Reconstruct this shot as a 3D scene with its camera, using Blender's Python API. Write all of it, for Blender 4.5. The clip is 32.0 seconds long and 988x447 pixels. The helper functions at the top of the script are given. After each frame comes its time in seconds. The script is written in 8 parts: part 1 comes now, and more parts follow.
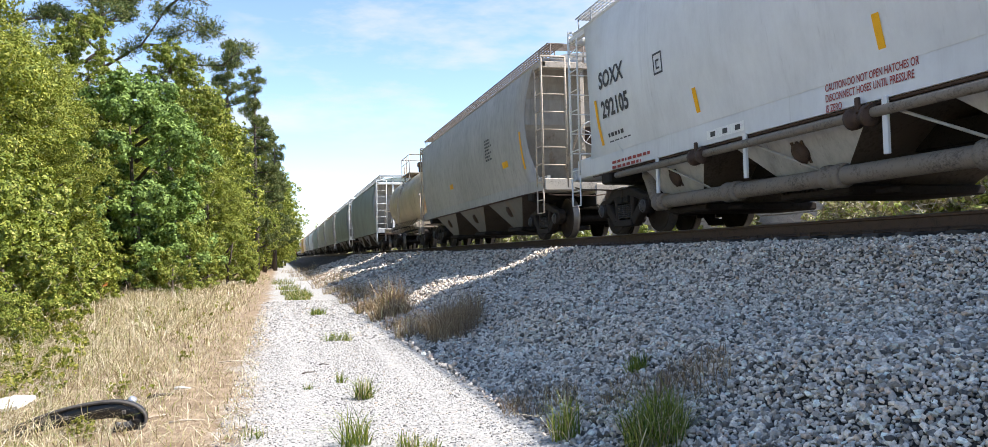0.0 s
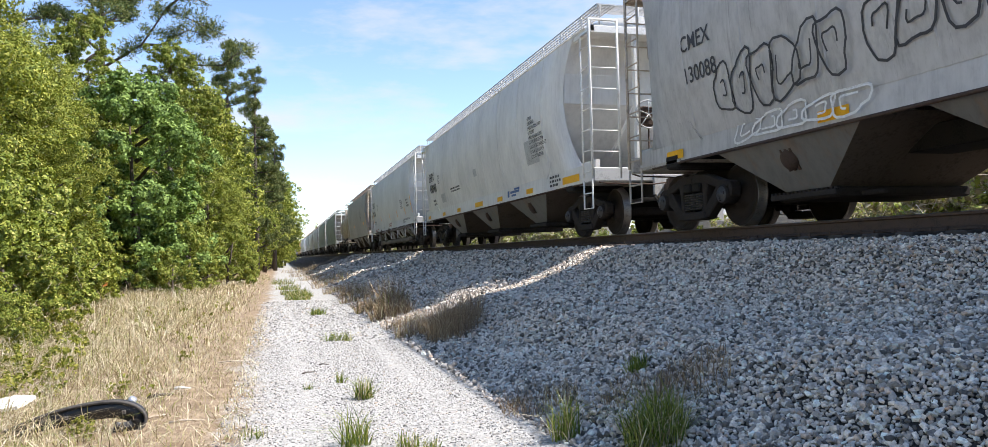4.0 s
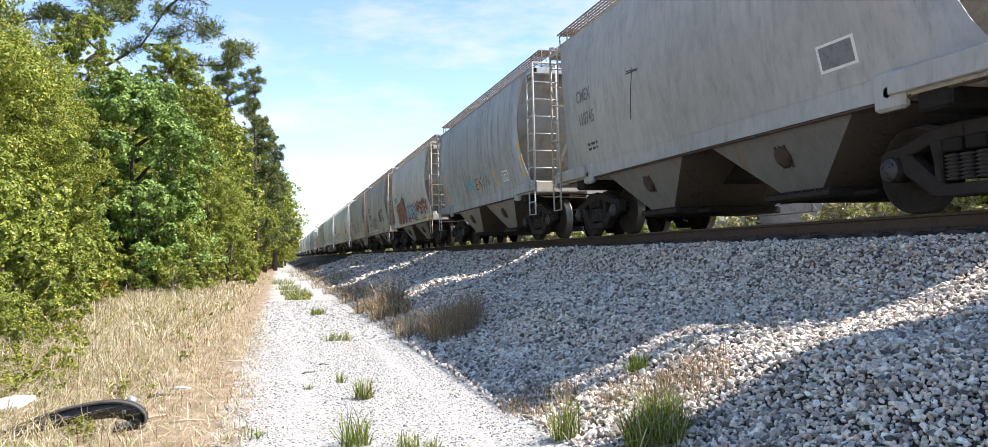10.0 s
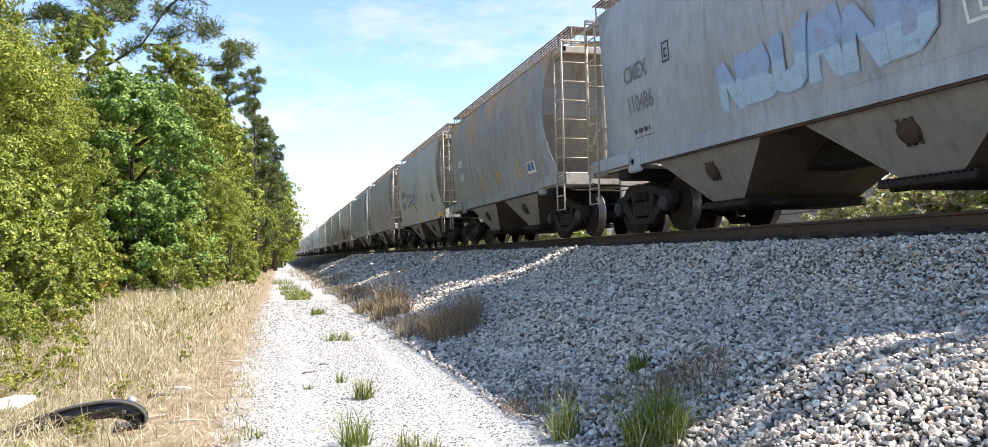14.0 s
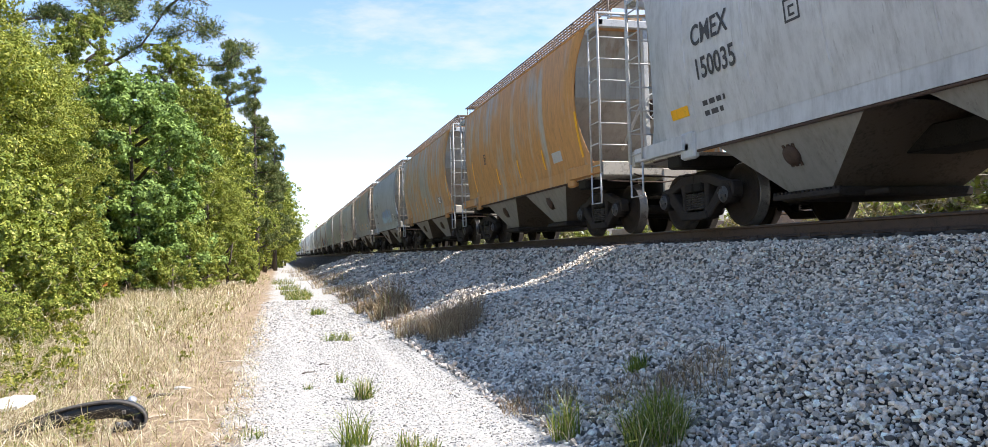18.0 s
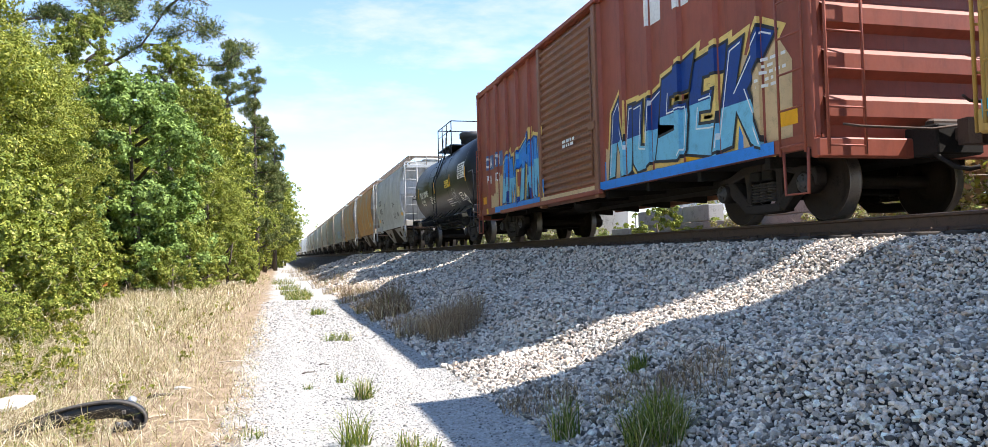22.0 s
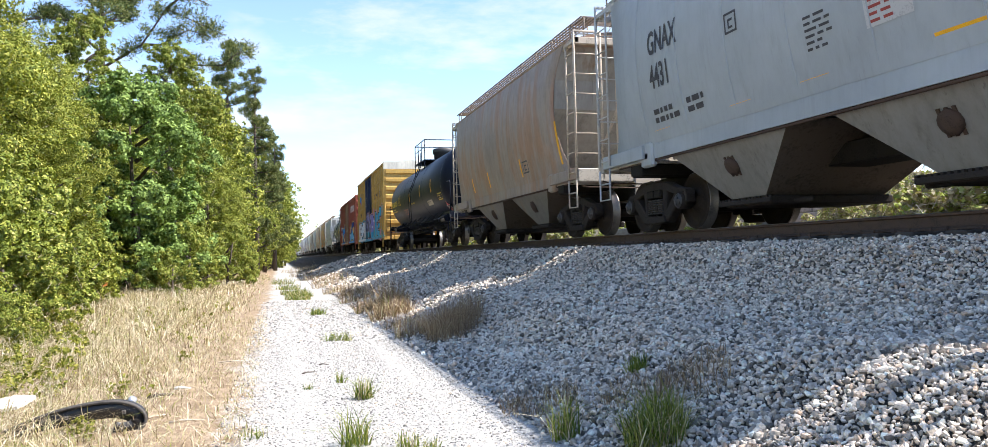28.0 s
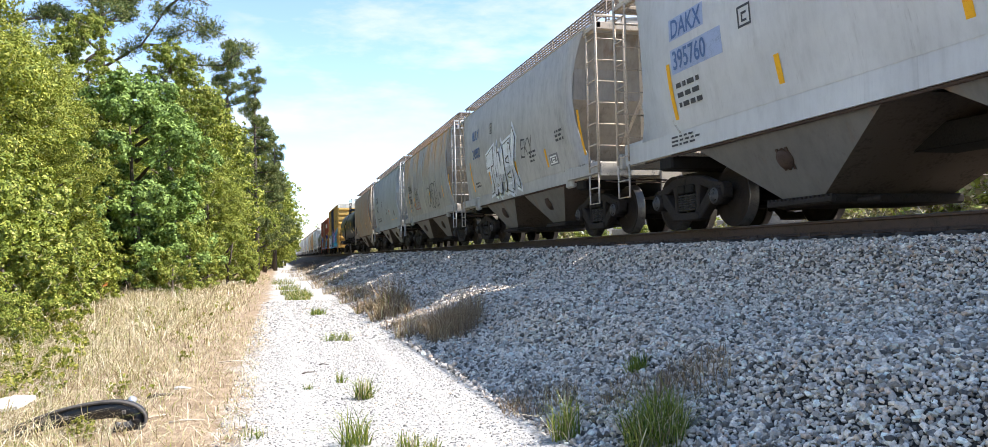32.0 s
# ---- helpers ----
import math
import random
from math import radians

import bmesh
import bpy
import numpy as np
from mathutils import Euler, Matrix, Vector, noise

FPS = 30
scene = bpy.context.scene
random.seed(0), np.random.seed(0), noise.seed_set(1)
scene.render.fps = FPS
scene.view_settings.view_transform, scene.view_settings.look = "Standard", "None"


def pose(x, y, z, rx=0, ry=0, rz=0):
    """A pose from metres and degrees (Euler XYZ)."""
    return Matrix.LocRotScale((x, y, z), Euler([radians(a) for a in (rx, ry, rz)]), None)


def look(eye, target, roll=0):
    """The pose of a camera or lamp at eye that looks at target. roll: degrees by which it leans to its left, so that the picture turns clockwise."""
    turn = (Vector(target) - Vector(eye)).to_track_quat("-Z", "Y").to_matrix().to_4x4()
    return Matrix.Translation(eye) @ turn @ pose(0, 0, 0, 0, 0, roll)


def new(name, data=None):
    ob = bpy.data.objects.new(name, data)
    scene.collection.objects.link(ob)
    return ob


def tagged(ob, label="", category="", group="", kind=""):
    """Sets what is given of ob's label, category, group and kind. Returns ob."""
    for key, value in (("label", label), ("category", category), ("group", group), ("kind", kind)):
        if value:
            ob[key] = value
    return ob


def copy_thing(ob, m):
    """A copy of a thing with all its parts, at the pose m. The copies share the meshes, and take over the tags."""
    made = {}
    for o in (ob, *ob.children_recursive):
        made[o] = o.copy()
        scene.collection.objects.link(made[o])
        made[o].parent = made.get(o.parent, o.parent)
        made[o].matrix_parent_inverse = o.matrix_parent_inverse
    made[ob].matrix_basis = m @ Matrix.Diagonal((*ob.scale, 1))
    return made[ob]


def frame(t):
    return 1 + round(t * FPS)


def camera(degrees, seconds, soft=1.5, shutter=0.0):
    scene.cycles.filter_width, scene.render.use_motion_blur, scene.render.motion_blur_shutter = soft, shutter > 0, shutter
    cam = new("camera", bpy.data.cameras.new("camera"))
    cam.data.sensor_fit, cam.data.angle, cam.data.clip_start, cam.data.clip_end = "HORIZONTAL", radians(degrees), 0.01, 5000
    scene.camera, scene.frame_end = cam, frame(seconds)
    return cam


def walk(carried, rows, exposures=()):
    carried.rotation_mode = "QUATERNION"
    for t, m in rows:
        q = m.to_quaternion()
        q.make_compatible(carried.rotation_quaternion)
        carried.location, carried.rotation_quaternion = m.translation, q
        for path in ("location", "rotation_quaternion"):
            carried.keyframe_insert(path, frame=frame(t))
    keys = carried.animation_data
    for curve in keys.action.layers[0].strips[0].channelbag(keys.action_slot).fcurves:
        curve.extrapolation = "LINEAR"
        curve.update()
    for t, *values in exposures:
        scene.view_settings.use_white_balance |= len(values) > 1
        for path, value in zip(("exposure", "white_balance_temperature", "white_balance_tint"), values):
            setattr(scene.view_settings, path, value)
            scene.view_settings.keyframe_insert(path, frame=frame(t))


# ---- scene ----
# ---- camera: it stands still beside the track ----
DEG = 65.03
EYE = Vector((0.0, 0.0, 1.30))
YAW, PITCH, ROLL = 0.27108, 0.03793, -1.416
cam = camera(DEG, 32.0, soft=0.65, shutter=0.0)
AIM = EYE + Vector((math.sin(YAW) * math.cos(PITCH), math.cos(YAW) * math.cos(PITCH), math.sin(PITCH)))
walk(cam, [(0.0, look(EYE, AIM, ROLL)), (32.0, look(EYE, AIM, ROLL))], exposures=[(0.0, 1.10, 6480, 13), (3.0, 1.0, 6480, 13), (6.0, 1.0, 6480, 13), (7.0, 1.18, 6480, 13), (9.0, 1.2, 6480, 13), (13.0, 1.25, 6480, 13), (20.0, 1.18, 6480, 13), (22.0, 1.32, 6480, 13), (25.0, 1.33, 6480, 13), (32.0, 1.35, 6480, 13)])

# ---- daylight: a high sun beyond the train, clear sky ----
SUN_EL, SUN_AZ = radians(53.3), radians(-20.0)
SUN_DIR = Vector((math.cos(SUN_EL) * math.cos(SUN_AZ), math.cos(SUN_EL) * math.sin(SUN_AZ), math.sin(SUN_EL)))
world = bpy.data.worlds.new("sky")
scene.world = world
world.use_nodes = True
sky = world.node_tree.nodes.new("ShaderNodeTexSky")
sky.sky_type, sky.sun_disc = "NISHITA", False
sky.sun_elevation, sky.sun_rotation = SUN_EL, radians(90.0) - SUN_AZ
sky.altitude, sky.air_density, sky.dust_density, sky.ozone_density = 20.0, 0.9, 0.0, 2.0
back = world.node_tree.nodes["Background"]
back.inputs["Strength"].default_value = 0.132
world.node_tree.links.new(sky.outputs[0], back.inputs[0])
sun = new("sun", bpy.data.lights.new("sun", "SUN"))
sun.data.energy, sun.data.angle, sun.data.color = 4.4, radians(0.53), (1.0, 0.95, 0.87)
sun.matrix_world = look(SUN_DIR * 100.0, (0, 0, 0))

# ---- the plan, in metres ----
TRACK_X, RAIL_Z = 7.25, 1.60      # the track's middle line and the rail tops
SPEED = 8.80                      # the train goes towards +y

# ---- mesh tools ----
rng = np.random.default_rng(7)


class Shape:
    """Collects the faces of one mesh."""

    def __init__(self):
        self.v, self.f, self.smooth, self.slots, self.slot = [], [], [], [], 0

    def add(self, verts, faces, smooth=False):
        n = len(self.v)
        self.v += [tuple(p) for p in verts]
        self.f += [tuple(i + n for i in q) for q in faces]
        self.smooth += [smooth] * len(faces)
        self.slots += [self.slot] * len(faces)
        return self

    def box(self, x0, x1, y0, y1, z0, z1, c=0.0):
        x0, x1 = min(x0, x1), max(x0, x1)
        y0, y1 = min(y0, y1), max(y0, y1)
        z0, z1 = min(z0, z1), max(z0, z1)
        if c <= 0:
            p = [(x, y, z) for z in (z0, z1) for y in (y0, y1) for x in (x0, x1)]
            return self.add(p, [(0, 2, 3, 1), (4, 5, 7, 6), (0, 1, 5, 4), (2, 6, 7, 3), (0, 4, 6, 2), (1, 3, 7, 5)])
        rings = []
        for z, d in ((z0, c), (z0 + c, 0), (z1 - c, 0), (z1, c)):
            rings.append([(x0 + d + c, y0 + d, z), (x1 - d - c, y0 + d, z), (x1 - d, y0 + d + c, z), (x1 - d, y1 - d - c, z),
                          (x1 - d - c, y1 - d, z), (x0 + d + c, y1 - d, z), (x0 + d, y1 - d - c, z), (x0 + d, y0 + d + c, z)])
        return self.loft(rings, closed=True, caps=True)

    def loft(self, rings, closed=True, caps=False, smooth=False):
        n, m = len(rings[0]), len(rings)
        faces = []
        for a in range(m - 1):
            for i in range(n if closed else n - 1):
                j = (i + 1) % n
                faces.append((a * n + i, a * n + j, (a + 1) * n + j, (a + 1) * n + i))
        if caps:
            faces.append(tuple(reversed(range(n))))
            faces.append(tuple((m - 1) * n + i for i in range(n)))
        return self.add([p for r in rings for p in r], faces, smooth)

    def rod(self, p, q, r, n=6, smooth=True):
        p, q = Vector(p), Vector(q)
        d = (q - p).normalized()
        a = d.orthogonal().normalized()
        b = d.cross(a)
        rings = [[c + r * (math.cos(t) * a + math.sin(t) * b) for t in (2 * math.pi * i / n for i in range(n))] for c in (p, q)]
        return self.loft(rings, True, True, smooth)

    def path(self, pts, r, n=6):
        """A bent rod through the points."""
        pts = [Vector(p) for p in pts]
        rings, a = [], None
        for i, p in enumerate(pts):
            d = (pts[min(i + 1, len(pts) - 1)] - pts[max(i - 1, 0)]).normalized()
            a = (d.orthogonal() if a is None else a - d * a.dot(d)).normalized()
            b = d.cross(a)
            rings.append([p + r * (math.cos(t) * a + math.sin(t) * b) for t in (2 * math.pi * k / n for k in range(n))])
        return self.loft(rings, True, True, True)

    def prism(self, pts, axis, a, b):
        """The polygon pts, pushed from a to b along axis; pts give the two other coordinates in order."""
        def put(u, w, s):
            return {"x": (s, u, w), "y": (u, s, w), "z": (u, w, s)}[axis]
        return self.loft([[put(u, w, a) for u, w in pts], [put(u, w, b) for u, w in pts]], True, True)

    def lathe(self, prof, axis="x", n=24, centre=(0, 0, 0), smooth=True, caps=True):
        """Turns (place along the axis, radius) pairs round the axis."""
        cx, cy, cz = centre
        rings = []
        for s, r in prof:
            ring = []
            for i in range(n):
                t = 2 * math.pi * i / n
                c, d = r * math.cos(t), r * math.sin(t)
                ring.append({"x": (cx + s, cy + c, cz + d), "y": (cx + c, cy + s, cz + d), "z": (cx + c, cy + d, cz + s)}[axis])
            rings.append(ring)
        return self.loft(rings, True, caps, smooth)

    def mesh(self, name, material):
        me = bpy.data.meshes.new(name)
        me.from_pydata(self.v, [], self.f)
        me.polygons.foreach_set("use_smooth", self.smooth)
        for m in material if isinstance(material, (list, tuple)) else [material]:
            me.materials.append(m)
        me.polygons.foreach_set("material_index", self.slots)
        me.update()
        return me


def part(name, shape, material, parent=None, label=""):
    me = shape if isinstance(shape, bpy.types.Mesh) else shape.mesh(name, material)
    ob = new(name, me)
    ob.parent = parent
    return tagged(ob, label)


def thing(name, label, category, group="", kind="", at=None):
    ob = new(name)
    ob.empty_display_size = 0.3
    if at is not None:
        ob.matrix_basis = at
    return tagged(ob, label, category, group, kind)


def soup(name, verts, faces, material, smooth=False):
    """A mesh from arrays: verts (n, 3), faces (m, k)."""
    me = bpy.data.meshes.new(name)
    verts, faces = np.asarray(verts, np.float32), np.asarray(faces, np.int32)
    k = faces.shape[1]
    me.vertices.add(len(verts))
    me.vertices.foreach_set("co", verts.ravel())
    me.loops.add(faces.size)
    me.loops.foreach_set("vertex_index", faces.ravel())
    me.polygons.add(len(faces))
    me.polygons.foreach_set("loop_start", np.arange(0, faces.size, k, dtype=np.int32))
    me.polygons.foreach_set("use_smooth", np.full(len(faces), smooth))
    me.materials.append(material)
    me.update(calc_edges=True)
    return me


def scatter(name, base_v, base_f, places, mats, material, smooth=False):
    """Copies of a small mesh at places, each turned and sized by its own 3x3 matrix, joined into one mesh."""
    base_v, base_f = np.asarray(base_v, float), np.asarray(base_f, int)
    v = np.einsum("nij,kj->nki", mats, base_v) + places[:, None, :]
    f = base_f[None] + (np.arange(len(places)) * len(base_v))[:, None, None]
    return soup(name, v.reshape(-1, 3), f.reshape(-1, base_f.shape[1]), material, smooth)

# ---- materials ----
class Nodes:
    def __init__(self, name):
        self.m = bpy.data.materials.new(name)
        self.m.use_nodes = True
        self.t = self.m.node_tree
        self.b = self.t.nodes["Principled BSDF"]
        self.tc = None

    def n(self, kind, **props):
        nd = self.t.nodes.new(kind)
        for k, v in props.items():
            if k in nd.inputs:
                nd.inputs[k].default_value = v
        return nd

    def link(self, a, b):
        self.t.links.new(a, b)

    def coords(self, scale=(1, 1, 1), shift=(0, 0, 0), space="Object"):
        if self.tc is None:
            self.tc = self.n("ShaderNodeTexCoord")
        mp = self.n("ShaderNodeMapping")
        mp.inputs["Scale"].default_value = scale
        mp.inputs["Location"].default_value = shift
        self.link(self.tc.outputs[space], mp.inputs[0])
        return mp.outputs[0]

    def noise(self, vec, scale, detail=4.0, rough=0.6):
        nd = self.n("ShaderNodeTexNoise")
        nd.inputs["Scale"].default_value = scale
        nd.inputs["Detail"].default_value = detail
        nd.inputs["Roughness"].default_value = rough
        self.link(vec, nd.inputs["Vector"])
        return nd.outputs["Fac"]

    def ramp(self, fac, stops):
        nd = self.n("ShaderNodeValToRGB")
        e = nd.color_ramp.elements
        while len(e) < len(stops):
            e.new(0.5)
        for k, (p, c) in zip(e, stops):
            k.position = p
            k.color = (c, c, c, 1) if isinstance(c, (int, float)) else (*c, 1)
        self.link(fac, nd.inputs[0])
        return nd.outputs[0]

    def mix(self, fac, a, b, mode="MIX"):
        nd = self.n("ShaderNodeMix")
        nd.data_type, nd.blend_type = "RGBA", mode
        for sock, val in ((nd.inputs[0], fac), (nd.inputs[6], a), (nd.inputs[7], b)):
            if isinstance(val, bpy.types.NodeSocket):
                self.link(val, sock)
            elif isinstance(val, (int, float)):
                sock.default_value = val if sock.type == "VALUE" else (val, val, val, 1)
            else:
                sock.default_value = (*val, 1)
        return nd.outputs[2]

    def mul(self, a, b, op="MULTIPLY"):
        nd = self.n("ShaderNodeMath")
        nd.operation = op
        for sock, val in ((nd.inputs[0], a), (nd.inputs[1], b)):
            if isinstance(val, bpy.types.NodeSocket):
                self.link(val, sock)
            else:
                sock.default_value = val
        return nd.outputs[0]

    def bump(self, height, strength=0.3, dist=0.02):
        nd = self.n("ShaderNodeBump")
        nd.inputs["Strength"].default_value = strength
        nd.inputs["Distance"].default_value = dist
        self.link(height, nd.inputs["Height"])
        self.link(nd.outputs[0], self.b.inputs["Normal"])

    def done(self, colour, rough=0.6, metal=0.0, spec=0.5):
        for key, val in (("Base Color", colour), ("Roughness", rough), ("Metallic", metal), ("Specular IOR Level", spec)):
            sock = self.b.inputs[key]
            if isinstance(val, bpy.types.NodeSocket):
                self.link(val, sock)
            elif isinstance(val, (int, float)):
                sock.default_value = val
            else:
                sock.default_value = (*val, 1)
        return self.m


def plain(name, col, rough=0.6, metal=0.0, var=0.25, scale=6.0, spec=0.4):
    """Colour with stains at two scales and fine relief."""
    k = Nodes(name)
    v = k.coords()
    a, b = k.noise(v, scale, 5), k.noise(v, scale * 9, 3)
    f = k.mul(a, b, "ADD")
    lo, hi = [c * (1 - var) for c in col], [min(1, c * (1 + var)) for c in col]
    c = k.ramp(f, [(0.7, lo), (1.3, hi)])
    k.bump(b, 0.15, 0.01)
    return k.done(c, k.mul(k.mul(a, 0.25), rough - 0.12, "ADD"), metal, spec)


def paint(name, col, rust=0.2, streak=0.35, patch=0.0, seed=0.0, rust_col=(0.36, 0.16, 0.05), rough=0.5, dirt_col=(0.13, 0.11, 0.09), dust=0.08, spec=0.35, top=False, mottle=0.45):
    """Weathered wagon paint: run-down streaks, rust patches, dust, light dents."""
    k = Nodes(name)
    s = (seed * 3.1, seed * 7.3, seed * 1.7)
    big = k.noise(k.coords((1, 0.6, 0.6), s), 0.9, 5)
    tall = k.noise(k.coords((2.4, 2.4, 0.10), s), 1.3, 4, 0.6)
    fine = k.noise(k.coords((11, 11, 0.30), s), 1.3, 4, 0.65)
    grain = k.noise(k.coords((1, 1, 1), s), 26, 4)
    base = k.mix(k.ramp(big, [(0.3, 0.0), (0.7, 1.0)]), [c * 0.84 for c in col], [min(1, c * 1.08) for c in col])
    st = k.mul(k.ramp(tall, [(0.46, 0.0), (0.66, 1.0)]), k.ramp(fine, [(0.40, 0.0), (0.68, 1.0)]))
    c = k.mix(k.mul(st, streak), base, dirt_col)
    film = k.ramp(k.noise(k.coords((0.7, 0.7, 0.5), (s[1], s[2], s[0])), 1.1, 6, 0.6), [(0.40, 0.0), (0.70, 1.0)])
    c = k.mix(k.mul(film, 0.35 * streak), c, [0.55 * x + 0.04 for x in dirt_col])
    if patch > 0:
        pm = k.ramp(k.mul(k.mul(big, tall, "ADD"), 0.5), [(0.62 - 0.3 * patch, 0.0), (0.68 - 0.22 * patch, 1.0)])
        if top:
            up = k.n("ShaderNodeSeparateXYZ")
            k.link(k.coords(), up.inputs[0])
            mr = k.n("ShaderNodeMapRange")
            mr.inputs["From Min"].default_value, mr.inputs["From Max"].default_value = 2.6, 3.7
            k.link(up.outputs[2], mr.inputs["Value"])
            pm = k.mul(pm, mr.outputs[0])
        c = k.mix(k.mul(pm, min(1.0, 0.55 + patch * 0.5)), c, k.mix(fine, rust_col, [r * 1.7 for r in rust_col]))
    rm = k.ramp(k.mul(k.mul(k.noise(k.coords((1.2, 1.2, 0.7), s), 4.0, 8, 0.75), fine, "ADD"), 0.5), [(0.60, 0.0), (0.68, 1.0)])
    c = k.mix(k.mul(rm, rust), c, [r * 0.8 for r in rust_col])
    mott = k.noise(k.coords((1.0, 1.0, 0.45), (s[2], s[0], s[1])), 6.5, 6, 0.7)
    c = k.mix(1.0, c, k.ramp(mott, [(0.30, 1 - 0.5 * mottle), (0.52, 1.0), (0.75, 1 + 0.25 * mottle)]), "MULTIPLY")
    drip = k.mul(k.ramp(k.noise(k.coords((26, 26, 0.22), s), 1.0, 3, 0.6), [(0.60, 0.0), (0.72, 1.0)]), k.ramp(tall, [(0.40, 0.0), (0.6, 1.0)]))
    c = k.mix(k.mul(drip, min(0.8, 1.3 * streak)), c, [0.8 * x for x in dirt_col])
    c = k.mix(k.mul(grain, dust), c, (0.5, 0.48, 0.44))
    k.bump(k.mul(k.mul(big, 0.8), k.mul(grain, 0.04), "ADD"), 0.3, 0.03)
    return k.done(c, k.mul(k.mul(grain, 0.25), rough - 0.1, "ADD"), 0.0, spec)


# grey and pale bay paints: weathered dirt, plus dim underside light painted in
BAY_GREY = paint("dirty_dimmed_grey_bay_paint", (0.17, 0.16, 0.145), 0.3, 0.6, 0.2, 31, rust_col=(0.16, 0.10, 0.06))
BAY_PALE = paint("dirty_dimmed_pale_bay_paint", (0.27, 0.255, 0.23), 0.3, 0.6, 0.1, 32, rust_col=(0.20, 0.13, 0.08))
BAY_CLEAN = paint("soiled_white_bay_paint", (0.50, 0.485, 0.45), 0.15, 0.4, 0.0, 34)
SLOPE_DIRT = paint("tan_dirty_slope_paint", (0.40, 0.365, 0.315), 0.4, 0.5, 0.2, 33, rust_col=(0.20, 0.12, 0.06))
STEEL_DARK = plain("dirty_dark_steel", (0.016, 0.014, 0.012), 0.8, 0.0, 0.4, 5, 0.2)
GRATING = plain("rusty_roof_grating", (0.20, 0.165, 0.135), 0.8, 0.0, 0.4, 4)
SPRING_STEEL = plain("dull_spring_steel", (0.035, 0.030, 0.026), 0.7, 0.0, 0.4, 14)
BEARING = plain("grey_bearing_cap", (0.065, 0.062, 0.06), 0.55, 0.3, 0.3, 12)
PIPE_DUST = plain("brown_dusty_pipe", (0.15, 0.125, 0.10), 0.75, 0.0, 0.45, 4)
END_GREY = plain("dirty_end_platform_paint", (0.34, 0.31, 0.265), 0.8, 0.0, 0.45, 4)
STEEL_BROWN = plain("rusty_brown_steel", (0.055, 0.034, 0.024), 0.8, 0.0, 0.4, 7)
STEEL_DUST = plain("dusty_truck_steel", (0.026, 0.021, 0.018), 0.85, 0.0, 0.5, 9, 0.2)
WHEEL_FACE = plain("wheel_brown", (0.022, 0.016, 0.012), 0.75, 0.0, 0.5, 6, 0.2)
TREAD = plain("polished_tread", (0.40, 0.39, 0.38), 0.42, 1.0, 0.1, 20)
WHEEL_TREAD = plain("worn_wheel_tread", (0.16, 0.145, 0.13), 0.42, 0.8, 0.4, 8)
RAIL_SIDE = plain("rail_rust", (0.075, 0.048, 0.034), 0.85, 0.0, 0.35, 8)
TIE_WOOD = plain("creosoted_tie", (0.05, 0.042, 0.036), 0.9, 0.0, 0.4, 10)
WHITE_PAINT = plain("worn_white_paint", (0.72, 0.71, 0.67), 0.55, 0.0, 0.15, 5)
TAN_PAINT = plain("dusty_tan_paint", (0.40, 0.34, 0.27), 0.75, 0.0, 0.4, 5)
FADED = plain("faded_dark_stencil", (0.17, 0.17, 0.17), 0.7, 0.0, 0.3, 12)
GREY_PAINT = plain("worn_grey_paint", (0.42, 0.42, 0.41), 0.6, 0.0, 0.25, 5)
AMBER = plain("amber_reflector", (0.85, 0.42, 0.015), 0.4, 0.0, 0.12, 14)
BAY_DIRT_SHADE = plain("wheel_splash_dirt", (0.09, 0.07, 0.053), 0.9, 0.0, 0.35, 2.5)
INK = plain("black_lettering", (0.05, 0.05, 0.054), 0.6, 0.0, 0.3, 20)
INK_WHITE = plain("white_lettering", (0.75, 0.75, 0.72), 0.6, 0.0, 0.15, 20)
INK_RED = plain("red_lettering", (0.28, 0.05, 0.04), 0.6, 0.0, 0.2, 20)
INK_BLUE = plain("blue_patch", (0.08, 0.14, 0.28), 0.6, 0.0, 0.2, 8)
INK_YELLOW = plain("yellow_lettering", (0.75, 0.52, 0.06), 0.6, 0.0, 0.15, 20)

# ---- parts that all wagons share ----
WHEEL_R, BASE = 0.457, 1.78
SHARED = {}


def shared(key, make):
    if key not in SHARED:
        SHARED[key] = make()
    return SHARED[key]


def wheel_mesh(q=1):
    s = Shape()
    r = WHEEL_R
    s.slot = 0
    s.lathe([(0.105, 0.0), (0.105, 0.12), (0.06, 0.15), (0.03, 0.25), (0.04, 0.36), (0.066, 0.385), (0.072, 0.40), (0.072, r - 0.012)], "x", 32, caps=False)
    s.lathe([(-0.09, 0.0), (-0.09, 0.13), (-0.02, 0.16), (0.0, 0.26), (-0.03, 0.37), (-0.07, 0.39), (-0.078, 0.42), (-0.078, r + 0.012)], "x", 32, caps=False)
    s.slot = 1
    s.lathe([(0.072, r - 0.012), (0.058, r), (-0.04, r + 0.002), (-0.052, r + 0.022), (-0.068, r + 0.026), (-0.078, r + 0.012)], "x", 32, caps=False)
    s.v = [(q * x, y, z) for x, y, z in s.v]
    return s.mesh("wheel", [WHEEL_FACE, WHEEL_TREAD])


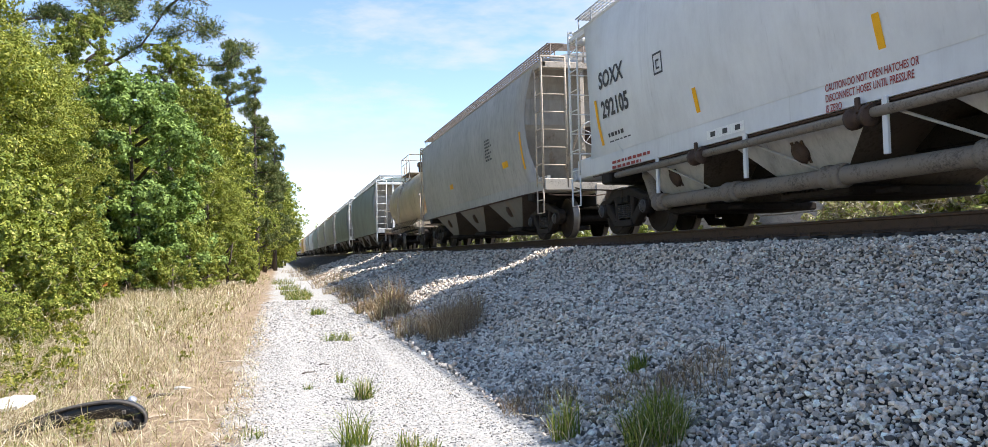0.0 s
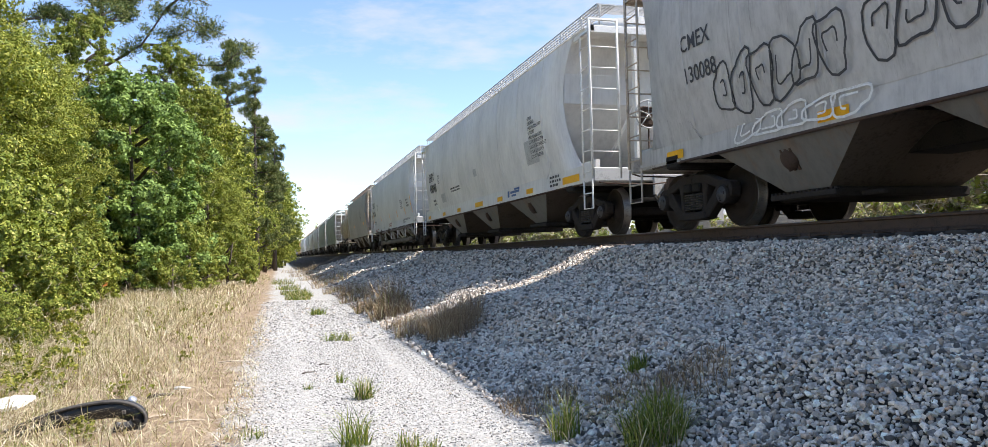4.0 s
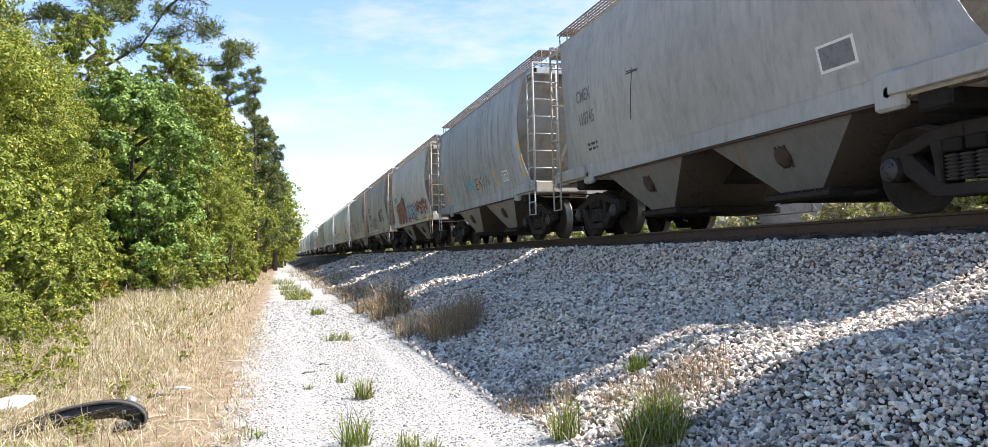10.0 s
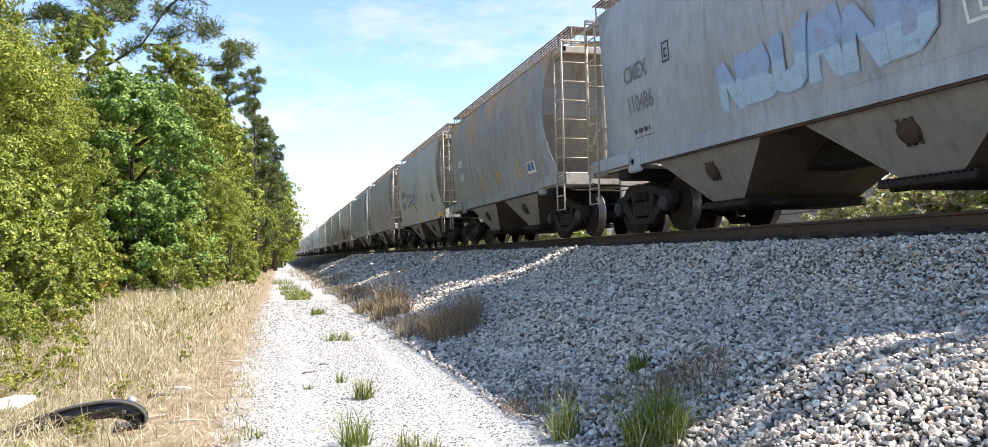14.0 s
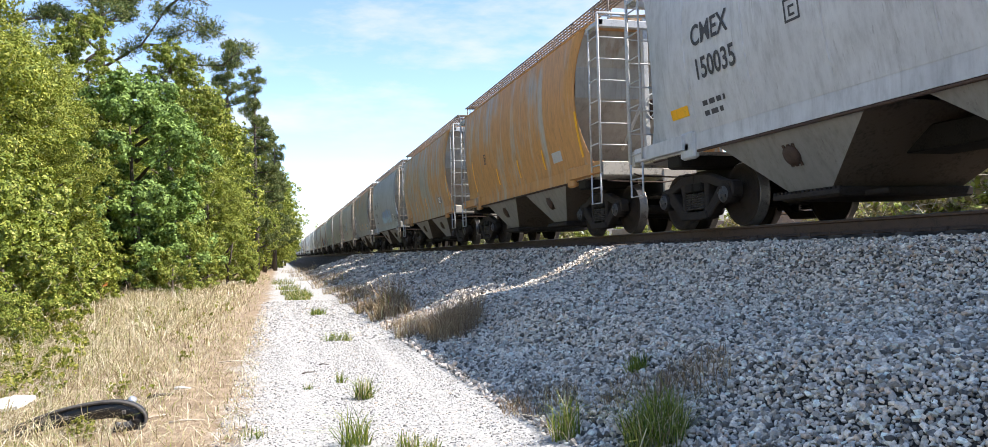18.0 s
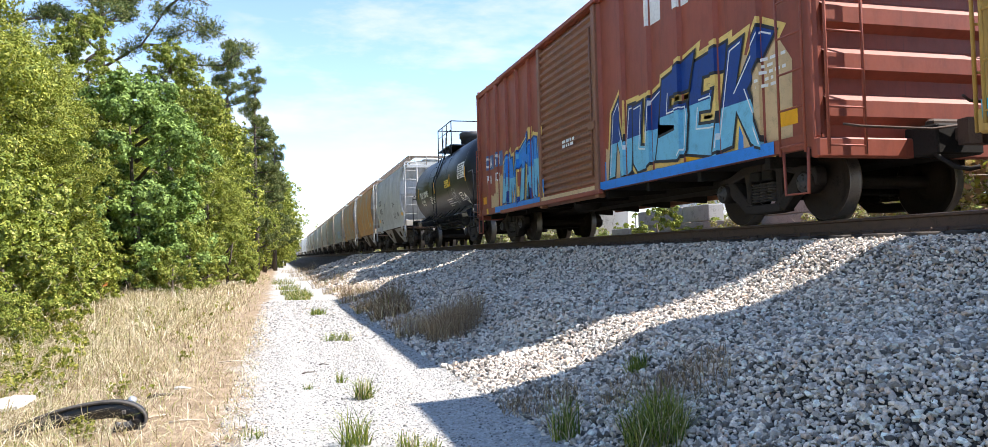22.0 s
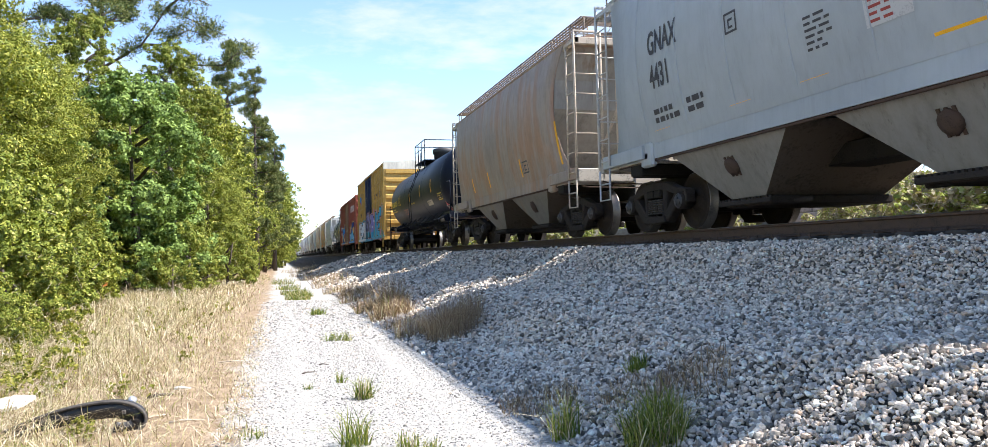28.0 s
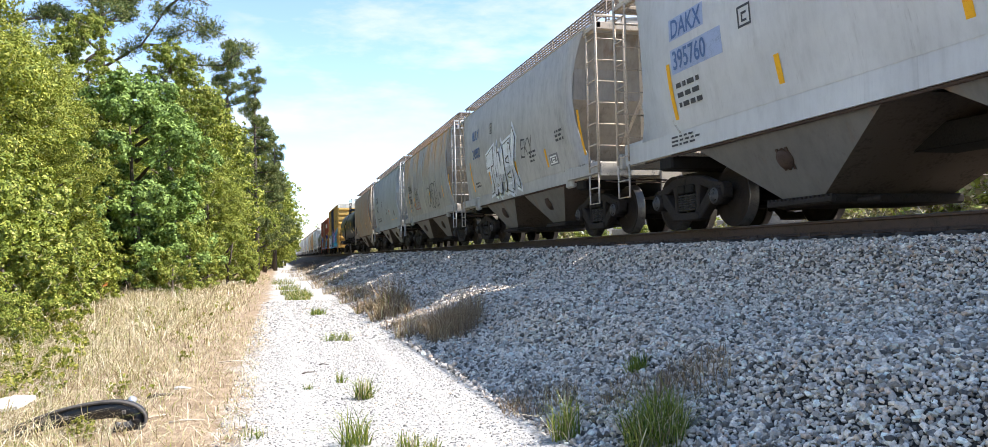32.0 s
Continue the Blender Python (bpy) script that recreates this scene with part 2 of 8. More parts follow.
def axle_mesh():
    s = Shape()
    s.lathe([(-1.13, 0.04), (-1.13, 0.075), (-1.09, 0.115), (-0.96, 0.12), (-0.9, 0.085), (-0.7, 0.085), (-0.5, 0.08), (0.5, 0.08), (0.7, 0.085),
             (0.9, 0.085), (0.96, 0.12), (1.09, 0.115), (1.13, 0.075), (1.13, 0.04)], "x", 14)
    for side in (-1, 1):
        for k in range(3):
            t = k * 2.094 + 0.3
            s.box(side * 1.12, side * 1.155, 0.075 * math.cos(t) - 0.02, 0.075 * math.cos(t) + 0.02, 0.075 * math.sin(t) - 0.02, 0.075 * math.sin(t) + 0.02)
    return s.mesh("axle", STEEL_DUST)


def slab(s, pts, x0, x1, bev=0.018):
    """The outline pts (y, z), as a plate from x0 to x1 with rounded rims."""
    n = len(pts)
    area = sum(pts[i][0] * pts[(i + 1) % n][1] - pts[(i + 1) % n][0] * pts[i][1] for i in range(n))
    if area < 0:
        pts = pts[::-1]
    inner = []
    for i in range(n):
        (a, b), (c, d), (e, f) = pts[i - 1], pts[i], pts[(i + 1) % n]
        u, v = Vector((c - a, d - b)).normalized(), Vector((e - c, f - d)).normalized()
        m = (Vector((-u.y, u.x)) + Vector((-v.y, v.x))).normalized()
        inner.append((c + m.x * bev, d + m.y * bev))
    rows = ((x0, inner), (x0 + bev, pts), (x1 - bev, pts), (x1, inner))
    s.loft([[(x, y, z) for y, z in ring] for x, ring in rows], True, True)


def frame_mesh():
    """A cast side frame: arched top chord, sloping tension members, two columns and the spring seat, with its windows open."""
    s = Shape()
    t = 0.085
    top = [(0.0, 0.83), (0.25, 0.825), (0.45, 0.79), (0.62, 0.73), (0.78, 0.68), (0.95, 0.665), (1.04, 0.63), (1.075, 0.55), (1.06, 0.45), (1.03, 0.42), (1.01, 0.50), (0.97, 0.575), (0.89, 0.60), (0.80, 0.575), (0.72, 0.575), (0.58, 0.605), (0.42, 0.655), (0.25, 0.675), (0.0, 0.68)]
    low = [(0.82, 0.60), (0.775, 0.52), (0.765, 0.43), (0.72, 0.37), (0.62, 0.31), (0.50, 0.215), (0.42, 0.155), (0.32, 0.13), (0.24, 0.14), (0.24, 0.27), (0.34, 0.305), (0.455, 0.405), (0.575, 0.51), (0.67, 0.60)]
    col = [(0.27, 0.24), (0.37, 0.27), (0.385, 0.5), (0.43, 0.70), (0.27, 0.74), (0.275, 0.5)]
    for q in (-1, 1):
        slab(s, [(q * y, z) for y, z in top], -t, t)
        slab(s, [(q * y, z) for y, z in low], -t, t)
        slab(s, [(q * y, z) for y, z in col], -t * 0.9, t * 0.9)
        s.box(-t * 1.2, t * 1.2, q * 0.78, q * 1.0, 0.555, 0.605, 0.015)
    slab(s, [(-0.40, 0.14), (-0.2, 0.125), (0.2, 0.125), (0.40, 0.14), (0.36, 0.25), (-0.36, 0.25)], -t * 1.3, t * 1.3)
    return s.mesh("side_frame", STEEL_DUST)


def bearing_mesh(q=1):
    """The roller bearing on an axle's end, with its cap and three bolts."""
    s = Shape()
    s.slot = 0
    s.lathe([(-0.10, 0.09), (-0.10, 0.132), (0.085, 0.132), (0.10, 0.118)], "x", 20, caps=False)
    s.slot = 1
    s.lathe([(0.10, 0.118), (0.112, 0.112), (0.118, 0.085), (0.135, 0.08), (0.137, 0.035), (0.15, 0.03), (0.151, 0.0)], "x", 20, caps=False)
    for k in range(3):
        a = k * 2.094 + 0.4
        s.lathe([(0.13, 0.017), (0.152, 0.016), (0.153, 0.0)], "x", 6, (0, 0.06 * math.cos(a), 0.06 * math.sin(a)), False)
    s.v = [(q * x, y, z) for x, y, z in s.v]
    return s.mesh("bearing", [STEEL_DUST, BEARING])


def spring_mesh():
    prof = [(0.28, 0.02)]
    for k in range(7):
        z = 0.285 + k * 0.037
        prof += [(z, 0.068), (z + 0.012, 0.086), (z + 0.024, 0.068), (z + 0.030, 0.048)]
    return Shape().lathe(prof + [(0.545, 0.02)], "z", 12).mesh("spring", SPRING_STEEL)


def bolster_mesh():
    s = Shape()
    s.prism([(-1.0, 0.58), (-0.5, 0.44), (0.5, 0.44), (1.0, 0.58), (1.0, 0.70), (0.4, 0.76), (-0.4, 0.76), (-1.0, 0.70)], "y", -0.22, 0.22)
    for x in (-1, 1):
        s.box(x * 0.9, x * 1.11, -0.24, -0.02, 0.56, 0.69, 0.015)
        s.box(x * 0.9, x * 1.11, 0.02, 0.24, 0.56, 0.69, 0.015)
    s.lathe([(0.74, 0.22), (0.92, 0.2)], "z", 16)
    for q in (-1, 1):
        s.rod((-0.72, q * 0.42, 0.38), (0.72, q * 0.42, 0.38), 0.05)
        for x in (-0.75, 0.75):
            s.box(x - 0.06, x + 0.06, q * 0.36, q * 0.44, 0.28, 0.56, 0.015)
    return s.mesh("truck", STEEL_DARK)


SPINNERS = []


def truck(parent, y, detail=True):
    """A four-wheeled truck under a wagon, middle at y."""
    b = part("truck", shared("bolster", bolster_mesh), None, parent)
    b.location = (0, y, 0)
    for x in (-1, 1):
        f = part("side_frame", shared("frame", frame_mesh), None, b)
        f.location = (x * 1.0, 0, 0)
        for y2 in ((-0.89, 0.89) if detail else ()):
            n = part("bearing", shared("bearing%d" % x, lambda: bearing_mesh(x)), None, b)
            n.location = (x * 1.03, y2, WHEEL_R)
        for y2 in ((-0.17, 0.0, 0.17) if detail else ()):
            n = part("spring", shared("spring", spring_mesh), None, b)
            n.location = (x * 1.03, y2, 0)
    for q in (-1, 1):
        a = part("axle", shared("axle", axle_mesh), None, b)
        a.matrix_parent_inverse = Matrix.Translation((0, q * BASE / 2, WHEEL_R))
        SPINNERS.append(a)
        for x in (-1, 1):
            w = part("wheel", shared("wheel%d" % x, lambda: wheel_mesh(x)), None, b)
            w.matrix_parent_inverse = Matrix.Translation((x * 0.755, q * BASE / 2, WHEEL_R))
            SPINNERS.append(w)
    return b


def coupler_mesh():
    """Drawbar with a knuckle head, pointing to +y from the striker."""
    s = Shape()
    s.box(-0.08, 0.08, -0.45, 0.28, 0.80, 0.96, 0.02)
    s.prism([(-0.16, 0.26), (0.16, 0.26), (0.19, 0.42), (0.05, 0.46), (0.02, 0.38), (-0.08, 0.40), (-0.12, 0.52), (-0.19, 0.46)], "z", 0.74, 1.02)
    s.box(-0.24, 0.24, -0.12, 0.0, 0.70, 1.08, 0.03)
    return s.mesh("coupler", STEEL_BROWN)


def hose_mesh():
    s = Shape()
    s.path([(0.28, 0.0, 0.72), (0.30, 0.15, 0.62), (0.28, 0.32, 0.50), (0.22, 0.45, 0.46), (0.16, 0.52, 0.48)], 0.026)
    s.rod((0.28, -0.3, 0.74), (0.28, 0.05, 0.72), 0.03)
    return s.mesh("brake_hose", STEEL_DARK)


def ends(parent, y_end):
    for q in (-1, 1):
        c = part("coupler", shared("coupler", coupler_mesh), None, parent)
        c.location, c.rotation_euler = (0, q * y_end, 0), (0, 0, 0 if q > 0 else math.pi)
        h = part("brake_hose", shared("hose", hose_mesh), None, parent)
        h.location, h.rotation_euler = (0, q * y_end, 0), (0, 0, 0 if q > 0 else math.pi)
        lever = Shape().path([(-1.45, q * (y_end + 0.05), 0.98), (-1.3, q * (y_end + 0.12), 0.95), (-0.4, q * (y_end + 0.16), 0.93), (0.0, q * (y_end + 0.2), 0.98)], 0.014)
        part("uncoupling_lever", lever, STEEL_BROWN, parent)


def brake_wheel(parent, x, y, z, mat):
    s = Shape()
    n = 20
    ring = [(x + 0.27 * math.cos(2 * math.pi * i / n), y, z + 0.27 * math.sin(2 * math.pi * i / n)) for i in range(n + 1)]
    s.path(ring, 0.016, 6)
    for i in range(5):
        t = 2 * math.pi * i / 5 + 0.3
        s.rod((x, y, z), (x + 0.27 * math.cos(t), y, z + 0.27 * math.sin(t)), 0.012, 5)
    part("brake_wheel", s, mat, parent)
    b = Shape().box(x - 0.14, x + 0.14, y + 0.03, y + 0.22, z - 0.22, z + 0.16, 0.03)
    b.path([(x + 0.05, y + 0.12, z - 0.2), (x + 0.05, y + 0.12, z - 0.9), (x, y + 0.15, z - 1.3)], 0.018)
    part("brake_gear", b, STEEL_BROWN, parent)


def ladder(parent, mat, x0, y0, x1, y1, z0, z1, step=0.42, rail=0.03, name="ladder", split=True):
    """Two rails bent into one frame, and the rungs between them."""
    s = Shape().path([(x0, y0, z0), (x0, y0, z1 - 0.02), (x0, y0, z1), (x1, y1, z1), (x1, y1, z1 - 0.02), (x1, y1, z0)], rail * 0.85, 5)
    lad = part(name, s, mat, parent) if split else None
    z = z0 + 0.1
    while z < z1 - 0.05:
        if split:
            key = (name, round(x1 - x0, 3), round(y1 - y0, 3), mat.name)
            r = part("rung", shared(key, lambda: Shape().rod((0, 0, 0), (x1 - x0, y1 - y0, 0), 0.013, 5).mesh("rung", mat)), None, lad)
            r.location = (x0, y0, z)
        else:
            s.rod((x0, y0, z), (x1, y1, z), 0.013, 5)
        z += step
    if lad is None:
        lad = part(name, s, mat, parent)
        lad["kind"] = "stuff"
    return lad


# ---- lettering and painted marks on a wagon's side ----
def text_flat(txt, size, bold=0.0, shear=0.0):
    """Vertices (along, up) and faces of lettering; the left bottom corner is at 0, 0."""
    cu = bpy.data.curves.new("lettering", "FONT")
    cu.body, cu.size, cu.offset, cu.shear, cu.resolution_u = txt, size, bold, shear, 3
    ob = bpy.data.objects.new("lettering", cu)
    me = bpy.data.meshes.new_from_object(ob)
    v = [(p.co.x, p.co.y) for p in me.vertices]
    f = [tuple(p.vertices) for p in me.polygons]
    bpy.data.objects.remove(ob)
    bpy.data.curves.remove(cu)
    bpy.data.meshes.remove(me)
    return v, f


def wrap(name, flat, mat, parent, surf, y, z, off=0.006, slices=None, y_cuts=(), squeeze=1.0, label="", second=None):
    """Lays flat marks on the near side of a wagon, reading towards -y; surf(y, z) is the side's half width."""
    v, f = flat
    bm = bmesh.new()
    vs = [bm.verts.new((p[2] if len(p) > 2 else 0.0, y - p[0] * squeeze, z + p[1])) for p in v]
    for q in f:
        try:
            bm.faces.new([vs[i] for i in q])
        except ValueError:
            pass
    if any(len(q) > 4 for q in f):
        bm.normal_update()
        bmesh.ops.triangulate(bm, faces=bm.faces[:], quad_method="BEAUTY", ngon_method="EAR_CLIP")
    if second:
        bmesh.ops.bisect_plane(bm, geom=bm.verts[:] + bm.edges[:] + bm.faces[:], plane_co=(0, 0, second[1]), plane_no=(0, 0, 1))
    zs = [p.co.z for p in bm.verts]
    if slices and zs:
        c = min(zs) + slices
        while c < max(zs):
            bmesh.ops.bisect_plane(bm, geom=bm.verts[:] + bm.edges[:] + bm.faces[:], plane_co=(0, 0, c), plane_no=(0, 0, 1))
            c += slices
    for c in y_cuts:
        bmesh.ops.bisect_plane(bm, geom=bm.verts[:] + bm.edges[:] + bm.faces[:], plane_co=(0, c, 0), plane_no=(0, 1, 0))
    if second:
        for q in bm.faces:
            q.material_index = 1 if q.calc_center_median().z < second[1] else 0
    for p in bm.verts:
        p.co.x = -surf(p.co.y, p.co.z) - off - p.co.x
    bmesh.ops.recalc_face_normals(bm, faces=bm.faces[:])
    me = bpy.data.meshes.new(name)
    bm.to_mesh(me)
    bm.free()
    for m in (mat, second[0]) if second else (mat,):
        me.materials.append(m)
    return part(name, me, mat, parent, label)


def bars(rows):
    """Flat rectangles (along, up, width, height), for lettering too small to read and for reflectors."""
    v, f = [], []
    for a, b, w, h in rows:
        n = len(v)
        v += [(a, b), (a + w, b), (a + w, b + h), (a, b + h)]
        f.append((n, n + 1, n + 2, n + 3))
    return v, f


def small_print(rnd, lines, width, h=0.045, gap=0.085):
    rows = []
    for i in range(lines):
        a = 0.0
        end = width * rnd.uniform(0.6, 1.0)
        while a < end:
            w = rnd.uniform(0.06, 0.2)
            rows.append((a, -i * gap, min(w, end - a), h))
            a += w + 0.045
    return bars(rows)


GLYPHS = {
    "A": [(0, 0, .4, 1), (.4, 1, .8, 0), (.2, .35, .65, .35)], "B": [(0, 0, 0, 1), (0, 1, .7, .9), (.7, .9, .6, .55), (0, .52, .65, .5), (.65, .5, .75, .1), (.75, .1, 0, 0)],
    "D": [(0, 0, 0, 1), (0, 1, .65, .8), (.65, .8, .7, .25), (.7, .25, 0, 0)], "E": [(0, 0, 0, 1), (0, 1, .8, 1), (0, .5, .65, .52), (0, 0, .8, 0)],
    "I": [(.35, 0, .4, 1)], "K": [(0, 0, 0, 1), (0, .45, .75, 1), (.2, .55, .8, 0)], "L": [(0, 1, 0, 0), (0, 0, .75, .02)], "M": [(0, 0, 0.05, 1), (.05, 1, .4, .35), (.4, .35, .8, 1), (.8, 1, .85, 0)],
    "N": [(0, 0, 0, 1), (0, 1, .75, 0), (.75, 0, .75, 1)], "O": [(.1, .1, .1, .9), (.1, .9, .7, .95), (.7, .95, .75, .1), (.75, .1, .1, .1)], "R": [(0, 0, 0, 1), (0, 1, .7, .85), (.7, .85, .6, .5), (.6, .5, 0, .45), (.25, .45, .8, 0)],
    "S": [(.75, .95, .1, .85), (.1, .85, .15, .55), (.15, .55, .7, .45), (.7, .45, .65, .08), (.65, .08, 0, .05)], "T": [(0, 1, .85, 1), (.42, 1, .4, 0)], "W": [(0, 1, .15, 0), (.15, 0, .42, .65), (.42, .65, .65, 0), (.65, 0, .85, 1)],
    "Y": [(0, 1, .4, .5), (.8, 1, .4, .5), (.4, .5, .35, 0)], "Z": [(0, 1, .8, 1), (.8, 1, 0, 0), (0, 0, .8, .05)]}


def letters(rnd, word, width, height, thick, lean=0.12):
    """The strokes of sprayed capitals, letter by letter, each a little askew: (p, q, thickness)."""
    out = []
    step = width / len(word)
    for i, ch in enumerate(word):
        h = height * rnd.uniform(0.82, 1.0)
        b = height * rnd.uniform(0.0, 0.10)
        tilt = rnd.uniform(-0.08, 0.16) + lean
        w = step * rnd.uniform(0.92, 1.08)
        one = []
        for x0, y0, x1, y1 in GLYPHS[ch]:
            j = [rnd.uniform(-0.05, 0.05) for _ in range(4)]
            p = (i * step + (x0 + j[0]) * w + tilt * y0 * h, b + (y0 + j[1]) * h)
            q = (i * step + (x1 + j[2]) * w + tilt * y1 * h, b + (y1 + j[3]) * h)
            one.append((p, q, thick * rnd.uniform(0.85, 1.2)))
        out.append(one)
    return out


def stroke_flat(sts, grow=0.0):
    v, f = [], []
    for i, ((a, b), (c, d), t) in enumerate(sts):
        L = math.hypot(c - a, d - b) or 1
        k = i * 0.00035
        ux, uy = (c - a) / L, (d - b) / L
        r = t / 2 + grow
        e = r * 0.6
        n = len(v)
        v += [(a - ux * e - uy * r, b - uy * e + ux * r, k), (a - ux * e + uy * r, b - uy * e - ux * r, k),
              (c + ux * e + uy * r, d + uy * e - ux * r, k), (c + ux * e - uy * r, d + uy * e + ux * r, k)]
        f.append((n, n + 1, n + 2, n + 3))
    return v, f


BLOCKS = {
    "N": [(0, 0), (0, 1), (.28, 1.04), (.7, .45), (.68, 1), (1, 1.05), (1.02, 0), (.72, -.05), (.3, .55), (.3, 0)],
    "E": [(0, 0), (.02, 1), (1, 1.06), (.95, .78), (.32, .75), (.32, .6), (.85, .62), (.8, .4), (.32, .4), (.32, .25), (1.02, .25), (1, -.06)],
    "A": [(0, 0), (.3, 1), (.7, 1.06), (1.04, -.04), (.7, 0), (.62, .25), (.38, .25), (.3, 0)],
    "K": [(0, 0), (0, 1), (.3, 1), (.3, .62), (.68, 1.06), (1.05, 1), (.6, .52), (1.12, -.08), (.72, 0), (.3, .4), (.3, 0)],
    "S": [(0, .05), (0, .3), (.62, .3), (.62, .42), (.1, .42), (0, .6), (.05, .95), (.2, 1.02), (1.02, 1), (.95, .75), (.35, .75), (.35, .64), (.9, .64), (1, .5), (1, .1), (.85, 0)],
    "R": [(0, 0), (0, 1), (.8, 1.03), (1, .85), (1, .6), (.8, .48), (1.08, -.06), (.7, 0), (.5, .42), (.32, .42), (.32, 0)],
    "D": [(0, 0), (0, 1), (.65, 1.03), (1, .75), (1, .25), (.65, 0)],
    "Y": [(.35, -.05), (.35, .4), (0, 1), (.32, 1.05), (.5, .68), (.7, 1.08), (1.05, 1), (.66, .4), (.66, 0)],
    "T": [(.33, -.05), (.36, .72), (0, .7), (-.05, 1), (1.05, 1.06), (1, .74), (.66, .74), (.68, 0)],
    "B": [(0, 0), (0, 1), (.75, 1.02), (.95, .85), (.92, .62), (.78, .52), (1, .38), (1, .1), (.8, 0)],
    "U": [(.1, .1), (-.03, 1), (.3, 1.05), (.38, .35), (.62, .33), (.64, 1), (1.02, 1.06), (.95, .1), (.75, -.03), (.3, -.03)],
    "M": [(-.02, 0), (.05, 1), (.3, 1.05), (.5, .6), (.72, 1.06), (1, 1), (1.06, -.03), (.76, 0), (.74, .5), (.5, .2), (.28, .5), (.26, 0)]}
EYES = {"A": [(.42, .42), (.58, .42), (.5, .74)], "R": [(.32, .62), (.66, .64), (.66, .80), (.32, .80)], "D": [(.33, .27), (.6, .3), (.66, .5), (.6, .72), (.33, .75)],
        "B": [(.32, .62), (.62, .64), (.60, .80), (.32, .80)]}


def swell(pts, d):
    """The outline pts, pushed outwards by d."""
    n = len(pts)
    if sum(pts[i][0] * pts[(i + 1) % n][1] - pts[(i + 1) % n][0] * pts[i][1] for i in range(n)) < 0:
        pts = pts[::-1]
    out = []
    for i in range(n):
        u = (Vector(pts[i]) - Vector(pts[i - 1])).normalized()
        v = (Vector(pts[(i + 1) % n]) - Vector(pts[i])).normalized()
        m = Vector((u.y, -u.x)) + Vector((v.y, -v.x))
        m = m.normalized() * min(1.6, 1 / max(0.5, m.length / 2))
        out.append((pts[i][0] + m.x * d, pts[i][1] + m.y * d))
    return out


def graffiti(parent, surf, y, z, width, height, word, fill, edge, seed, y_cuts=(), low=None, label="", halo=None, shine=None, rise=0.0, lean=0.1, grow=0.045, mid=0.5):
    """Sprayed block letters: a halo of colour, an outline, a fill in one or two colours, and a thin shine along the top edges."""
    rnd = random.Random(seed)
    step = width / len(word)
    for i, ch in enumerate(word):
        w, h, b = step * rnd.uniform(1.0, 1.12), height * (1 + rise * i / len(word)) * rnd.uniform(0.88, 1.05), height * rnd.uniform(0.0, 0.06)
        tilt = rnd.uniform(-0.1, 0.14) + lean

        def at(p, x0=i * step, w=w, h=h, b=b, tilt=tilt):
            return (x0 + p[0] * w + tilt * p[1] * h, b + p[1] * h)
        pts = [at((u + rnd.uniform(-.05, .05), v + rnd.uniform(-.05, .05))) for u, v in BLOCKS[ch]]
        if rnd.random() < 0.6:
            k = max(range(len(pts)), key=lambda q: pts[q][1])
            pts[k] = (pts[k][0] + rnd.uniform(0.0, 0.1), pts[k][1] + height * rnd.uniform(0.08, 0.22))
        face = [tuple(range(len(pts)))]
        up = 0.010 + 0.009 * (i % 3)
        if halo:
            wrap("graffiti_halo", (swell(pts, grow + 0.08), face), halo, parent, surf, y, z, 0.003 + 0.0015 * (i % 3), 0.25, y_cuts)
        o = wrap("graffiti_letter", (swell(pts, grow), face), edge, parent, surf, y, z, up, 0.25, y_cuts, label=label)
        wrap("letter_fill", (pts, face), fill, o, surf, y, z, up + 0.004, 0.25, y_cuts, second=(low, z + b + h * (mid + rnd.uniform(-.08, .08))) if low else None)
        if ch in EYES:
            eye = [at(p) for p in EYES[ch]]
            wrap("letter_eye", (eye, [tuple(range(len(eye)))]), edge, o, surf, y, z, up + 0.006, 0.25, y_cuts)
        if shine:
            rim = swell(pts, -0.05)
            line = [(p, q, 0.022) for p, q in zip(rim, rim[1:] + rim[:1]) if q[0] - p[0] < -0.03 or abs(q[0] - p[0]) < 0.12][:5]
            wrap("letter_shine", stroke_flat(line), shine, o, surf, y, z, up + 0.007, 0.25, y_cuts)


def bubble_tag(parent, surf, y, z, width, height, n, seed, mat=None, thick=0.03):
    """An outlined tag: rounded upright loops that lean on one another, each with a small loop inside."""
    rnd = random.Random(seed)
    sts = []
    for i in range(n):
        cx, w, h = width * (i + 0.5) / n, width / n * rnd.uniform(0.45, 0.62), height * rnd.uniform(0.38, 0.52)
        cy, ph, tilt = height * rnd.uniform(0.42, 0.56), rnd.uniform(0, 6.3), rnd.uniform(-0.1, 0.35)
        for k, arc in ((1.0, 20), (rnd.uniform(0.3, 0.5), 12)):
            ring = []
            for j in range(arc + 1):
                a = ph + 2 * math.pi * j / 20
                wob = 1 + 0.16 * math.sin(3 * a + ph) + 0.1 * math.sin(2 * a)
                v = math.copysign(abs(math.sin(a)) ** 0.7, math.sin(a)) * h * k * wob
                ring.append((cx + math.copysign(abs(math.cos(a)) ** 0.7, math.cos(a)) * w * k * wob + tilt * v, cy + v))
            sts += [(p, q, thick * (1.0 if k == 1.0 else 0.8)) for p, q in zip(ring, ring[1:])]
    wrap("graffiti_tag", stroke_flat(sts), mat or INK, parent, surf, y, z, 0.004, 0.3)["kind"] = "stuff"


